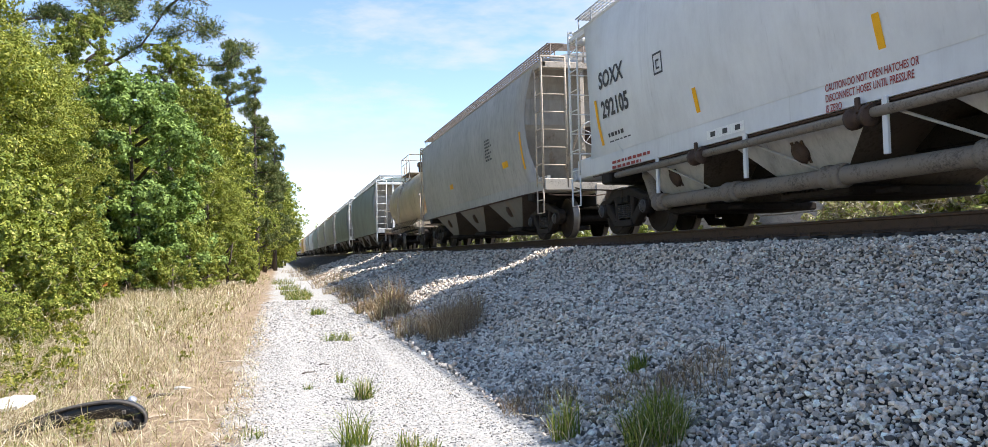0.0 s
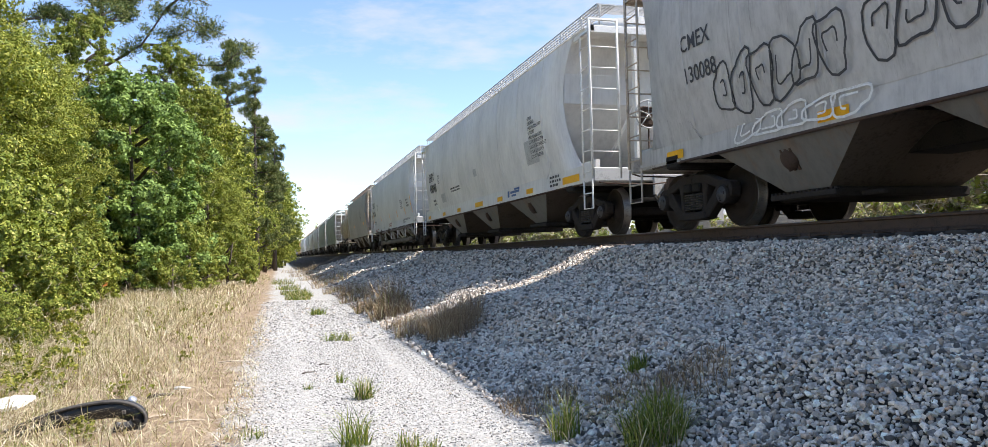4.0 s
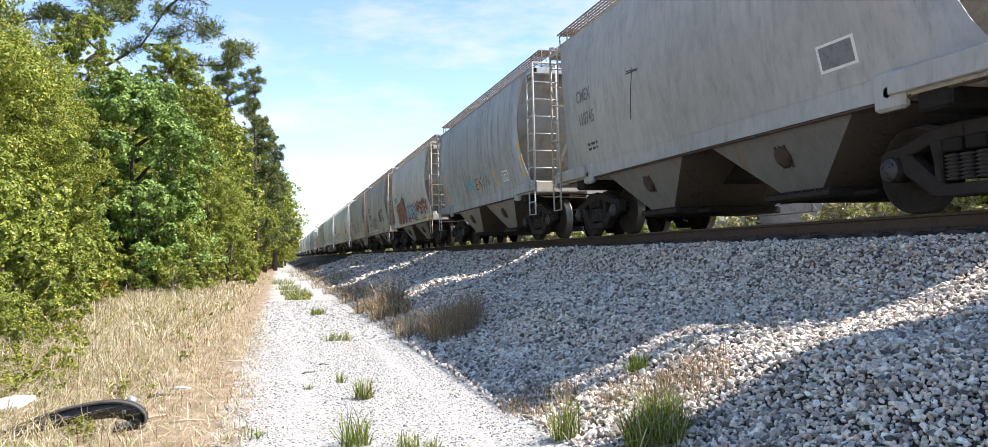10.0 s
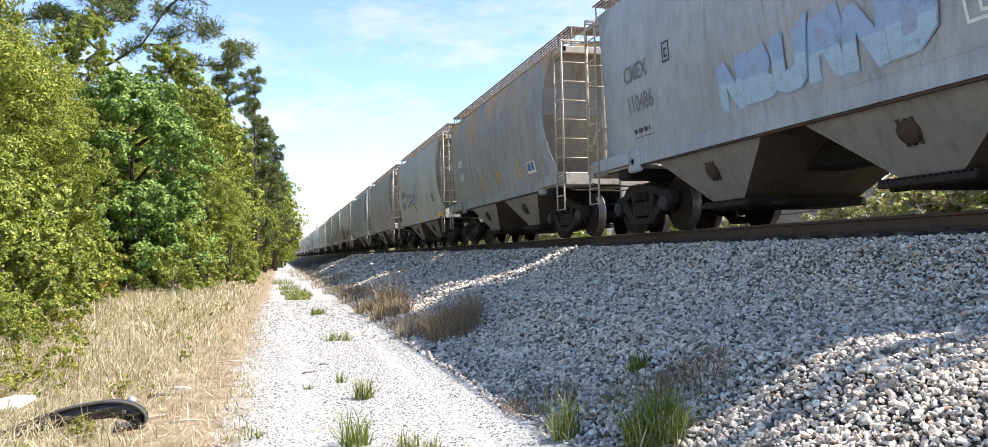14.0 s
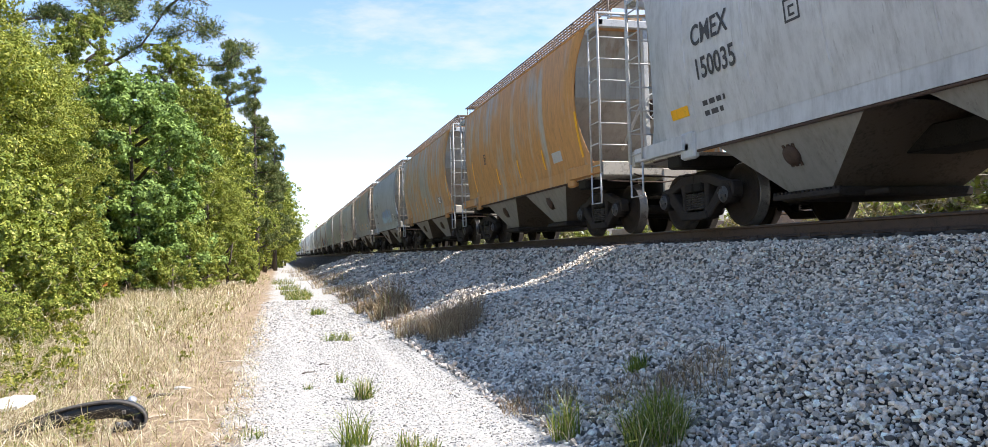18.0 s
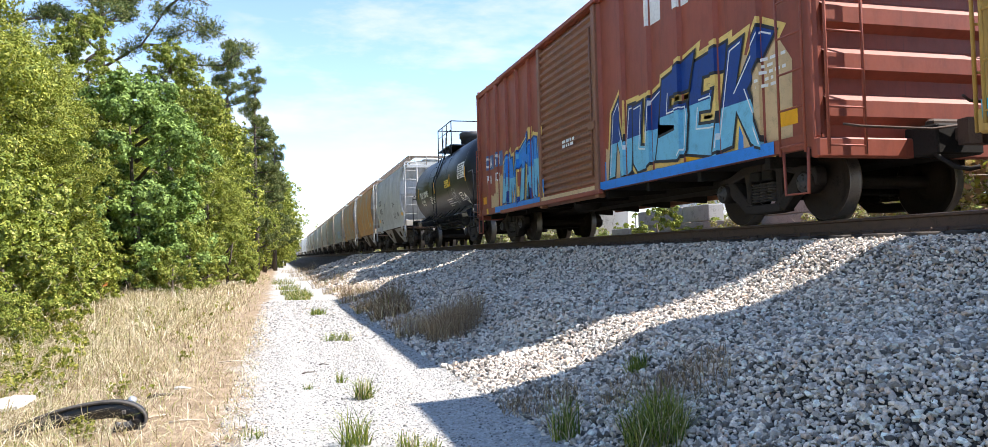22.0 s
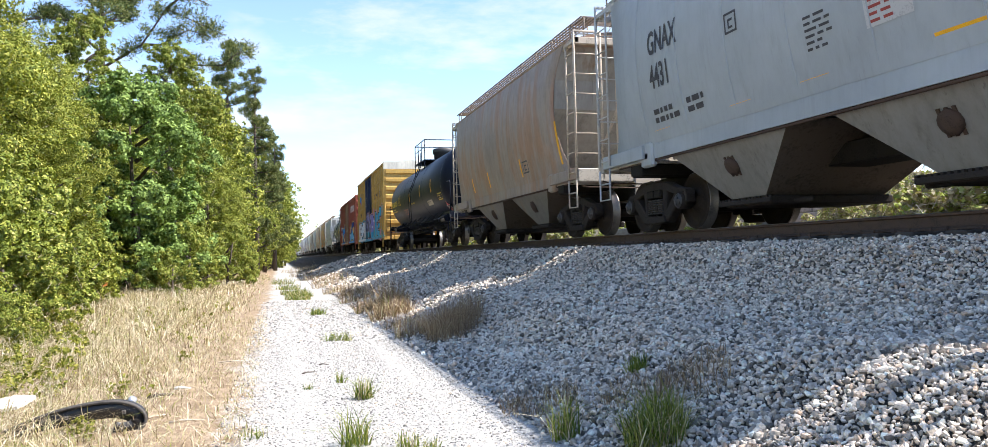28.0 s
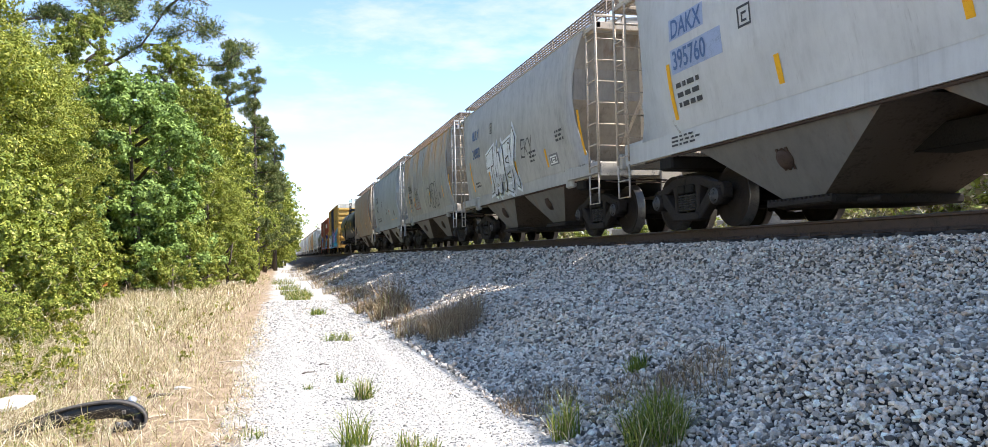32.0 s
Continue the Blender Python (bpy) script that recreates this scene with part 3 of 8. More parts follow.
def scrawl(parent, surf, y, z, width, height, word, seed, mat=None, thick=0.03):
    """A line tag in thin spray strokes, each doubled back on itself."""
    rnd = random.Random(seed)
    sts = [q for one in letters(rnd, word, width, height, thick, 0.2) for q in one]
    far = [((a + width * 0.03, b + height * 0.05), (c + width * 0.04, d + height * 0.02), t * 0.7) for (a, b), (c, d), t in sts]
    wrap("graffiti_tag", stroke_flat(sts + far), mat or INK, parent, surf, y, z, 0.004, 0.25)["kind"] = "stuff"


# ---- covered hopper wagons ----
def hopper(label, paint_mat, L=10.1, coupled=12.35, eave=3.98, sill=1.12, bays=((0.28, 3.35), (-3.35, -0.28)), truck_y=4.35, full_sill=False, seams=0, bulge=0.07,
           half=1.52, ladder_mat=None, post=0.6, board=True, bay_mat=None, low=0.38, pipes=False, sill_h=0.27, rust_ladder=False, hatches=6, sill_mat=None, arc=0.42, board_z=0.40, far=False, end_mat=None):
    w = thing("hopper_wagon", label, "hopper wagon", "wagons of the train")
    H = L / 2
    top_sill = sill + sill_h
    lm = ladder_mat or GREY_PAINT
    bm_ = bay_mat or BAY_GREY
    grate = GREY_PAINT if lm is WHITE_PAINT else GRATING

    def half_at(y, z):
        if z < top_sill:
            return half + 0.135 - 0.1 * (top_sill - 2.9) ** 2
        return half + 0.12 - 0.1 * (z - 2.9) ** 2

    def edge(t):
        return H - arc * math.sin(math.pi * min(1, t * 1.02)) ** 0.8

    # side sheets, roof, slope sheets
    n = 10
    ys = 14
    for side in (-1, 1):
        s = Shape()
        rings = []
        for i in range(n + 1):
            t = i / n
            z = top_sill - 0.03 + (eave - top_sill + 0.03) * t
            e = edge(t)
            row = [(side * half_at(0, z), -e + 2 * e * k / ys, z) for k in range(ys + 1)]
            rings.append(row + [(x - side * 0.012, y, z) for x, y, z in row[::-1]])
        m = len(rings[0])
        flat = [p for row in rings for p in row]
        for j in range(m):
            k = (j + 1) % m
            smooth = j not in (ys, m - 1)
            s_faces = [(i * m + j, i * m + k, (i + 1) * m + k, (i + 1) * m + j) for i in range(n)]
            if j == 0:
                s.add(flat, s_faces, smooth)
            else:
                s.f += s_faces
                s.smooth += [smooth] * n
                s.slots += [0] * n
        part("side_sheet", s, paint_mat, w)
    r = Shape()
    prof = [(-half, eave - 0.04), (-half - 0.02, eave), (-half + 0.05, eave + 0.05), (-half * 0.55, eave + 0.22), (0, eave + 0.30), (half * 0.55, eave + 0.22), (half - 0.05, eave + 0.05), (half + 0.02, eave), (half, eave - 0.04)]
    r.loft([[(x, q * (H + (0.7 * post if full_sill else 0.12)), z) for x, z in prof] for q in (-1, 1)], True, True)
    part("roof", r, paint_mat, w)
    yo = max(abs(b) for pair in bays for b in pair)
    for q in (-1, 1):
        e = Shape()
        rows = []
        for y, z in ((H - 0.04, eave), (H - 0.33, eave - 0.7), (H - 0.37, eave - 1.3), ((H - 0.37) * 0.45 + yo * 0.55, (eave - 1.3) * 0.45 + sill * 0.55), (yo + 0.03, sill + 0.1)):
            hw = half_at(0, max(z, top_sill)) - 0.011
            rows.append([(-hw, q * y, z), (hw, q * y, z)])
        back = [[(x, y - q * 0.03, z) for x, y, z in row] for row in rows[::-1]]
        e.loft(rows + back, False)
        part("slope_sheet", e, end_mat or SLOPE_DIRT, w)
    # side sills
    yl = H + post - 0.13 if full_sill else H - 0.05
    for side in (-1, 1):
        x = side * (half + 0.10 - 0.1 * (top_sill - 2.9) ** 2)
        q = Shape().prism([(x - side * 0.10, sill), (x + side * 0.03, sill), (x + side * 0.03, top_sill), (x, top_sill + 0.03), (x - side * 0.06, top_sill + 0.03), (x - side * 0.06, sill + 0.03), (x - side * 0.10, sill + 0.03)][::side], "y", -yl, yl)
        part("side_sill", q, sill_mat or paint_mat, w)
    # bays and gates
    for a, b in bays:
        m, hl = (a + b) / 2, 0.40
        q = Shape()
        ho = half - 0.13
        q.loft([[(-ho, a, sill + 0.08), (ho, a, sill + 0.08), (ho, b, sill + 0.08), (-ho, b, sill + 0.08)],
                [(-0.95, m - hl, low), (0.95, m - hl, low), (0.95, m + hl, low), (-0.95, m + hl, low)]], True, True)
        # end faces: splash dirt, with their shade painted in as a darker brown
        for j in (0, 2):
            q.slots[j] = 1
        part("bay", q, [bm_, BAY_DIRT_SHADE], w)
        g = Shape().box(-0.98, 0.98, m - 0.55, m + 0.55, low - 0.12, low, 0.02)
        for k in range(0 if far else 16):
            g.box(-1.02, -0.98, m - 0.6 + k * 0.08, m - 0.56 + k * 0.08, low - 0.04, low + 0.0)
        g.box(-1.05, -0.98, m - 0.62, m + 0.62, low - 0.10, low - 0.03, 0.01)
        g.rod((-0.6, m - 0.9, low - 0.08), (-0.6, m + 0.9, low - 0.08), 0.035)
        g.rod((-0.95, m, low - 0.06), (0.95, m, low - 0.06), 0.03)
        part("outlet_gate", g, STEEL_DUST, w)
        if far:
            continue
        hp = Shape()
        cx, cz = -(ho + 0.95) / 2 - 0.02, (sill + low) / 2 + 0.05
        hp.lathe([(-0.03, 0.14), (0.03, 0.13), (0.05, 0.06)], "x", 14, (0, 0, 0))
        for k in range(-1, 2):
            hp.box(-0.05, 0.0, k * 0.09 - 0.02, k * 0.09 + 0.02, -0.15, 0.15)
        h = part("bay_hatch", hp, STEEL_BROWN, w)
        h.matrix_basis = pose(cx, m, cz, 0, -28, 0) @ Matrix.Rotation(math.pi, 4, "Z")
    # centre sill and the ends
    c = Shape().box(-0.33, 0.33, -H - post, H + post, 0.72, 1.0, 0.02)
    for q in (-1, 1):
        c.box(-half + 0.1, half - 0.1, q * (truck_y - 0.2), q * (truck_y + 0.2), 0.92, 1.14, 0.03)
    part("centre_sill", c, STEEL_DARK, w)
    ye = H + post
    for q in (-1, 1):
        pl = Shape()
        pl.box(-half, half, q * (ye - 0.12), q * ye, sill - 0.05, sill + 0.22, 0.02)
        pl.box(-half + 0.1, half - 0.1, q * (H - 0.9), q * (ye - 0.1), sill - 0.02, sill + 0.03)
        pl.box(-0.30, 0.30, q * (H - 0.8), q * (ye + 0.02), 0.70, sill + 0.1, 0.02)
        part("end_platform", pl, END_GREY if lm is not WHITE_PAINT or far else GREY_PAINT, w)
        po = Shape()
        for x in (-0.55, 0.55):
            po.box(x - 0.05, x + 0.05, q * (ye - 0.16), q * (ye - 0.05), sill + 0.2, eave + 0.05, 0.01)
            po.rod((x, q * (ye - 0.1), sill + 1.5), (x, q * (H - 0.6), sill + 0.6), 0.035, 5)
        for x in (-half + 0.05, half - 0.05):
            po.box(x - 0.045, x + 0.045, q * (H - 0.2), q * (ye), eave - 0.14, eave - 0.02, 0.01)
        po.box(-half, half, q * (ye - 0.10), q * ye, eave - 0.16, eave - 0.02, 0.01)
        if not full_sill:
            for x in (-1, 1):
                sb = Shape().box(x * (half - 0.10), x * half, q * (H - 1.1), q * (ye - 0.125), sill + 0.02, sill + 0.24, 0.01)
                sb.box(x * (half - 0.05), x * (half - 0.16), q * (H - 1.35), q * (H - 0.95), sill - 0.12, sill + 0.28, 0.03)
                sb.lathe([(0.0, 0.055), (0.012, 0.06), (0.03, 0.045)], "x", 12, (x * (half - 0.05), q * (H - 1.15), sill + 0.06))
                part("end_beam", sb, paint_mat, w)
        part("end_frame", po, lm, w)
        for x in (-1, 1):
            xo = x * (half + 0.02)
            ladder(w, lm, xo, q * (ye - 0.02), x * (half - 0.56), q * (ye - 0.02), sill + 0.02, eave + 0.10, 0.40, 0.032, "end_ladder", x < 0 and not far)
            if far:
                continue
            ladder(w, lm, xo, q * (ye - 0.03), xo, q * (ye - 0.46), sill + 0.05, eave - 0.12, 0.40, 0.022, "side_ladder", x < 0)
            st = Shape().path([(xo, q * (ye - 0.03), sill), (xo, q * (ye - 0.03), sill - 0.55), (xo, q * (ye - 0.46), sill - 0.55), (xo, q * (ye - 0.46), sill)], 0.018, 5)
            st.rod((xo, q * (ye - 0.03), sill - 0.26), (xo, q * (ye - 0.46), sill - 0.26), 0.014, 5)
            part("stirrup", st, lm, w)
    brake_wheel(w, -0.35, -ye + 0.0, sill + 1.25, GREY_PAINT)
    ends(w, ye)
    # running boards over the roof, with hatches
    if board:
        zb = eave + board_z
        for side in (-1, 1):
            b = Shape()
            x0, x1 = side * 0.98, side * 1.36
            for k in range(6):
                x = x0 + (x1 - x0) * k / 5
                b.box(x - 0.008, x + 0.008, -H - post, H + post, zb - 0.03, zb)
            y = -H - post
            while y < H + post:
                b.box(min(x0, x1), max(x0, x1), y - 0.012, y + 0.012, zb - 0.028, zb - 0.004)
                y += 0.19
            for k in range(int(L // 1.1) + 1):
                yy = -H + k * L / (L // 1.1)
                b.rod((x1, yy, zb - 0.02), (x1, yy, eave + 0.03), 0.014, 5)
                b.rod((x0, yy, zb - 0.02), (x0, yy, eave + 0.15), 0.014, 5)
                b.rod((x1, yy, zb - 0.02), (x0, yy, eave + 0.2), 0.010, 4)
            part("running_board", b, grate, w)
        for q in (-1, 1):
            b = Shape()
            for k in range(8):
                yy = q * (ye - 0.02 - k * 0.07)
                b.box(-1.3, 1.3, yy - 0.008, yy + 0.008, zb - 0.03, zb)
            for x in (-1.3, -0.5, 0.5, 1.3):
                b.box(x - 0.012, x + 0.012, q * (ye - 0.55), q * ye, zb - 0.03, zb - 0.005)
                b.rod((x, q * ye, zb - 0.02), (x, q * (ye - 0.05), eave - 0.05), 0.016, 5)
            part("end_board", b, grate, w)
    for k in range(hatches):
        yy = -H + L * (k + 0.5) / hatches
        h = Shape().lathe([(0.0, 0.40), (0.10, 0.40), (0.12, 0.44), (0.16, 0.43), (0.20, 0.25), (0.21, 0.02)], "z", 16, (0, yy, eave + 0.25))
        part("roof_hatch", h, paint_mat, w)
    for k in range(1, seams):
        yy = -H + L * k / seams
        for side in (-1, 1):
            q = Shape()
            pts = [(side * (half_at(0, top_sill + (eave - top_sill) * i / 8) + 0.003), yy, top_sill + (eave - top_sill) * i / 8) for i in range(9)]
            q.loft([[(x, y - 0.016, z) for x, y, z in pts], [(x + side * 0.012, y, z) for x, y, z in pts], [(x, y + 0.016, z) for x, y, z in pts]], False)
            part("weld_seam", q, paint_mat, w)
    # air brake gear
    t = Shape().lathe([(-0.45, 0.02), (-0.43, 0.15), (0.43, 0.15), (0.45, 0.02)], "y", 14, (0.55, -H + 0.2, sill + 0.28))
    part("air_reservoir", t, STEEL_DUST, w)
    part("brake_cylinder", Shape().lathe([(-0.2, 0.1), (0.2, 0.1)], "y", 12, (-0.6, -H + 0.1, sill + 0.22)), STEEL_DUST, w)
    pp = Shape().path([(-half + 0.12, -H, sill - 0.02), (-half + 0.12, H, sill - 0.02)], 0.022)
    part("brake_pipe", pp, STEEL_BROWN, w)
    if pipes:
        q = Shape()
        q.path([(-1.22, H - 1.9, 0.98), (-1.22, H - 2.0, 0.85), (-1.22, H - 2.15, 0.58), (-1.22, H - 2.35, 0.47), (-1.22, H - 2.6, 0.46), (-1.22, 0.0, 0.46), (-1.22, -H + 2.4, 0.46)], 0.105, 12)
        for k in range(6):
            yy = -H + 2.6 + k * (L - 5) / 5
            q.lathe([(-0.16, 0.115), (-0.15, 0.14), (-0.05, 0.14), (-0.04, 0.125), (0.04, 0.125), (0.05, 0.14), (0.15, 0.14), (0.16, 0.115)], "y", 14, (-1.22, yy, 0.46))
            q.rod((-1.22, yy, 0.50), (-0.5, yy, 0.62), 0.07, 8)
        part("discharge_pipe", q, PIPE_DUST, w, "brown dusty steel discharge pipe with couplings")
        for k in range(5):
            yy = -H + 2.9 + k * (L - 5.6) / 4
            part("pipe_hanger", Shape().box(-half + 0.05, -half + 0.09, yy - 0.035, yy + 0.035, 0.58, sill + 0.02, 0.006), paint_mat, w)
            part("hanger_brace", Shape().rod((-half + 0.07, yy, sill - 0.08), (-1.05, yy - 0.95, 0.56), 0.018, 6), BAY_CLEAN, w)
        q = Shape().path([(-half + 0.05, -H + 1.2, sill - 0.12), (-half + 0.05, H - 1.2, sill - 0.12)], 0.055, 8)
        q.path([(-half + 0.05, -H + 2.5, sill - 0.12), (-half + 0.02, -H + 2.2, sill - 0.3), (-1.1, -H + 2.1, 0.6)], 0.05, 8)
        part("air_line", q, PIPE_DUST, w)
        for yy in (0.4, 3.6):
            v = Shape().lathe([(-0.16, 0.06), (-0.15, 0.12), (-0.08, 0.12), (-0.07, 0.08), (0.07, 0.08), (0.08, 0.12), (0.15, 0.12), (0.16, 0.06)], "y", 12, (-half + 0.05, yy, sill - 0.14))
            v.box(-half - 0.02, -half + 0.02, yy - 0.03, yy + 0.03, sill - 0.12, sill + 0.06, 0.008)
            v.rod((-half - 0.05, yy - 0.25, sill - 0.05), (-half - 0.02, yy, sill - 0.1), 0.015, 5)
            part("air_valve", v, STEEL_BROWN, w)
    for y in (-truck_y, truck_y):
        truck(w, y, not far)
    return w, half_at


# ---- tank wagons ----
def tank(label, paint_mat, half_len=4.2, r=1.42, zc=2.42, truck_y=4.0, coupled=12.5, frame_mat=None, dome=True):
    w = thing("tank_wagon", label, "tank wagon", "wagons of the train")
    fm = frame_mat or paint_mat
    H = half_len
    s = Shape()
    prof = [(-H, 0.02), (-H + 0.02, r * 0.35), (-H + 0.12, r * 0.68), (-H + 0.30, r * 0.9), (-H + 0.52, r), (-H * 0.5, r), (0, r), (H * 0.5, r), (H - 0.52, r), (H - 0.30, r * 0.9), (H - 0.12, r * 0.68), (H - 0.02, r * 0.35), (H, 0.02)]
    s.lathe(prof, "y", 48, (0, 0, zc))
    part("tank_shell", s, paint_mat, w)
    for y in (-H + 0.55, -H * 0.33, H * 0.33, H - 0.55):
        part("weld_seam", Shape().lathe([(-0.025, r + 0.001), (-0.02, r + 0.006), (0.02, r + 0.006), (0.025, r + 0.001)], "y", 48, (0, y, zc), True, False), paint_mat, w)
    ye = coupled / 2 - 0.55
    for qd in (-1, 1):
        f = Shape()
        f.box(-0.35, 0.35, qd * (H - 2.2), qd * ye, 0.78, 1.12, 0.02)
        f.box(-1.45, 1.45, qd * (ye - 0.12), qd * ye, 1.0, 1.22, 0.02)
        f.box(-1.45, 1.45, qd * (truck_y + 0.75), qd * (ye - 0.1), 1.16, 1.21)
        f.prism([(-1.35, 0.92), (1.35, 0.92), (1.40, 1.10), (0.95, 1.35), (0.5, 1.15), (-0.5, 1.15), (-0.95, 1.35), (-1.40, 1.10)], "y", qd * (truck_y - 0.35), qd * (truck_y + 0.35))
        part("stub_sill", f, fm, w)
    for qd in (-1, 1):
        g = Shape()
        for x in (-1.42, 1.42):
            g.path([(x, qd * ye, 1.2), (x, qd * ye, 2.2), (x, qd * (ye - 0.08), 2.3), (x, qd * (ye - 0.5), 2.3)], 0.02, 5)
            g.path([(x, qd * ye, 1.1), (x, qd * ye, 0.55), (x, qd * (ye - 0.4), 0.55), (x, qd * (ye - 0.4), 1.1)], 0.018, 5)
        g.path([(-1.42, qd * ye, 2.2), (1.42, qd * ye, 2.2)], 0.018, 5)
        part("end_railing", g, fm, w)
        for x in (-1.40, 1.40):
            side = Shape().path([(x, qd * (truck_y + 0.4), 1.05), (x, qd * (truck_y - 1.4), 1.05)], 0.02, 5)
            part("grab_rail", side, fm, w)
    # top platform, manway and ladder
    t = Shape()
    zt = zc + r
    if dome:
        t.lathe([(-0.05, 0.44), (0.30, 0.44), (0.32, 0.50), (0.50, 0.50), (0.54, 0.46), (0.55, 0.02)], "z", 24, (0, 0, zt))
        part("manway", t, STEEL_BROWN if fm is TAN_PAINT else BEARING, w, "grey manway dome with a flat lid")
        p = Shape()
        for x in (-0.85, 0.85):
            p.box(x - 0.28, x + 0.28, -1.2, 1.2, zt - 0.12, zt - 0.08)
            for k in range(3):
                p.rod((x + math.copysign(0.26, x), -1.15 + k * 1.15, zt - 0.5), (x + math.copysign(0.26, x), -1.15 + k * 1.15, zt - 0.1), 0.02, 5)
        part("top_platform", p, fm, w)
        p = Shape()
        for x in (-1.1, 1.1):
            for y in (-1.2, -0.4, 0.4, 1.2):
                p.rod((x, y, zt - 0.1), (x, y, zt + 0.78), 0.02, 5)
            p.path([(x, -1.2, zt + 0.78), (x, 1.2, zt + 0.78)], 0.02, 5)
            p.path([(x, -1.2, zt + 0.45), (x, 1.2, zt + 0.45)], 0.016, 5)
        for y in (-1.2, 1.2):
            p.path([(-1.1, y, zt + 0.78), (1.1, y, zt + 0.78)], 0.02, 5)
        part("platform_railing", p, fm, w)
        for x in (-1, 1):
            s2 = Shape()
            for y in (-0.25, 0.25):
                s2.path([(x * 1.1, y, zt + 0.3), (x * 1.12, y, zt - 0.3), (x * (r + 0.12), y, zc), (x * (r + 0.05), y, 0.85)], 0.02, 5)
            for k in range(9):
                z = 0.95 + k * 0.34
                xx = r + 0.1 if z < zc + 0.4 else r + 0.1 - (z - zc - 0.4) * 0.4
                s2.rod((x * xx, -0.25, z), (x * xx, 0.25, z), 0.014, 5)
            part("side_ladder", s2, fm, w)["kind"] = "stuff"
    # underside outlet and piping
    o = Shape().lathe([(0, 0.10), (0.10, 0.10), (0.14, 0.07), (0.22, 0.07), (0.26, 0.16), (0.36, 0.18)], "z", 14, (0, 0, zc - r - 0.32))
    part("bottom_outlet", o, STEEL_DARK, w)
    for x in (-1.38, 1.38):
        g = Shape().path([(x, -truck_y + 0.9, 1.04), (x, truck_y - 0.9, 1.04)], 0.022, 6)
        g.path([(x * 0.92, -truck_y + 1.0, 0.80), (x * 0.92, truck_y - 1.0, 0.80)], 0.016, 5)
        for k in range(9):
            y = -truck_y + 1.0 + k * (2 * truck_y - 2.0) / 8
            g.path([(x, y, 1.04), (x * 0.92, y, 0.80), (x * 0.85, y, 0.66)], 0.012, 5)
            g.rod((x, y, 1.04), (x * 0.80, y, zc - r * 0.72), 0.014, 5)
        g.path([(x * 0.85, -truck_y + 1.0, 0.66), (x * 0.85, truck_y - 1.0, 0.66)], 0.014, 5)
        part("side_railing", g, STEEL_DARK, w)
    o = Shape().path([(-0.7, -H + 1.2, 0.95), (-0.7, H - 1.2, 0.95)], 0.03)
    o.path([(-0.55, -H + 1.0, 0.82), (-0.55, H - 1.5, 0.82)], 0.02)
    for k in range(5):
        y = -H + 1.6 + k * (2 * H - 3.2) / 4
        o.rod((-0.7, y, 0.95), (-0.7, y, zc - r + 0.2), 0.016, 5)
        o.rod((-0.55, y, 0.82), (-0.7, y, 0.95), 0.014, 5)
    part("brake_piping", o, STEEL_DARK, w)
    o = Shape().lathe([(-0.4, 0.02), (-0.38, 0.16), (0.38, 0.16), (0.4, 0.02)], "y", 14, (-0.6, -1.6, 0.85))
    part("air_reservoir", o, STEEL_DARK, w)
    brake_wheel(w, 0.7, -ye - 0.02, 1.75, STEEL_DARK)
    ends(w, ye)
    for y in (-truck_y, truck_y):
        truck(w, y)

    def surf(y, z):
        d = max(-0.98 * r, min(0.98 * r, z - zc))
        x = math.sqrt(r * r - d * d) + 0.006
        over = abs(y) - (H - 0.52)
        return x if over <= 0 else x * math.sqrt(max(0.01, 1 - (over / 0.52) ** 2))
    return w, surf


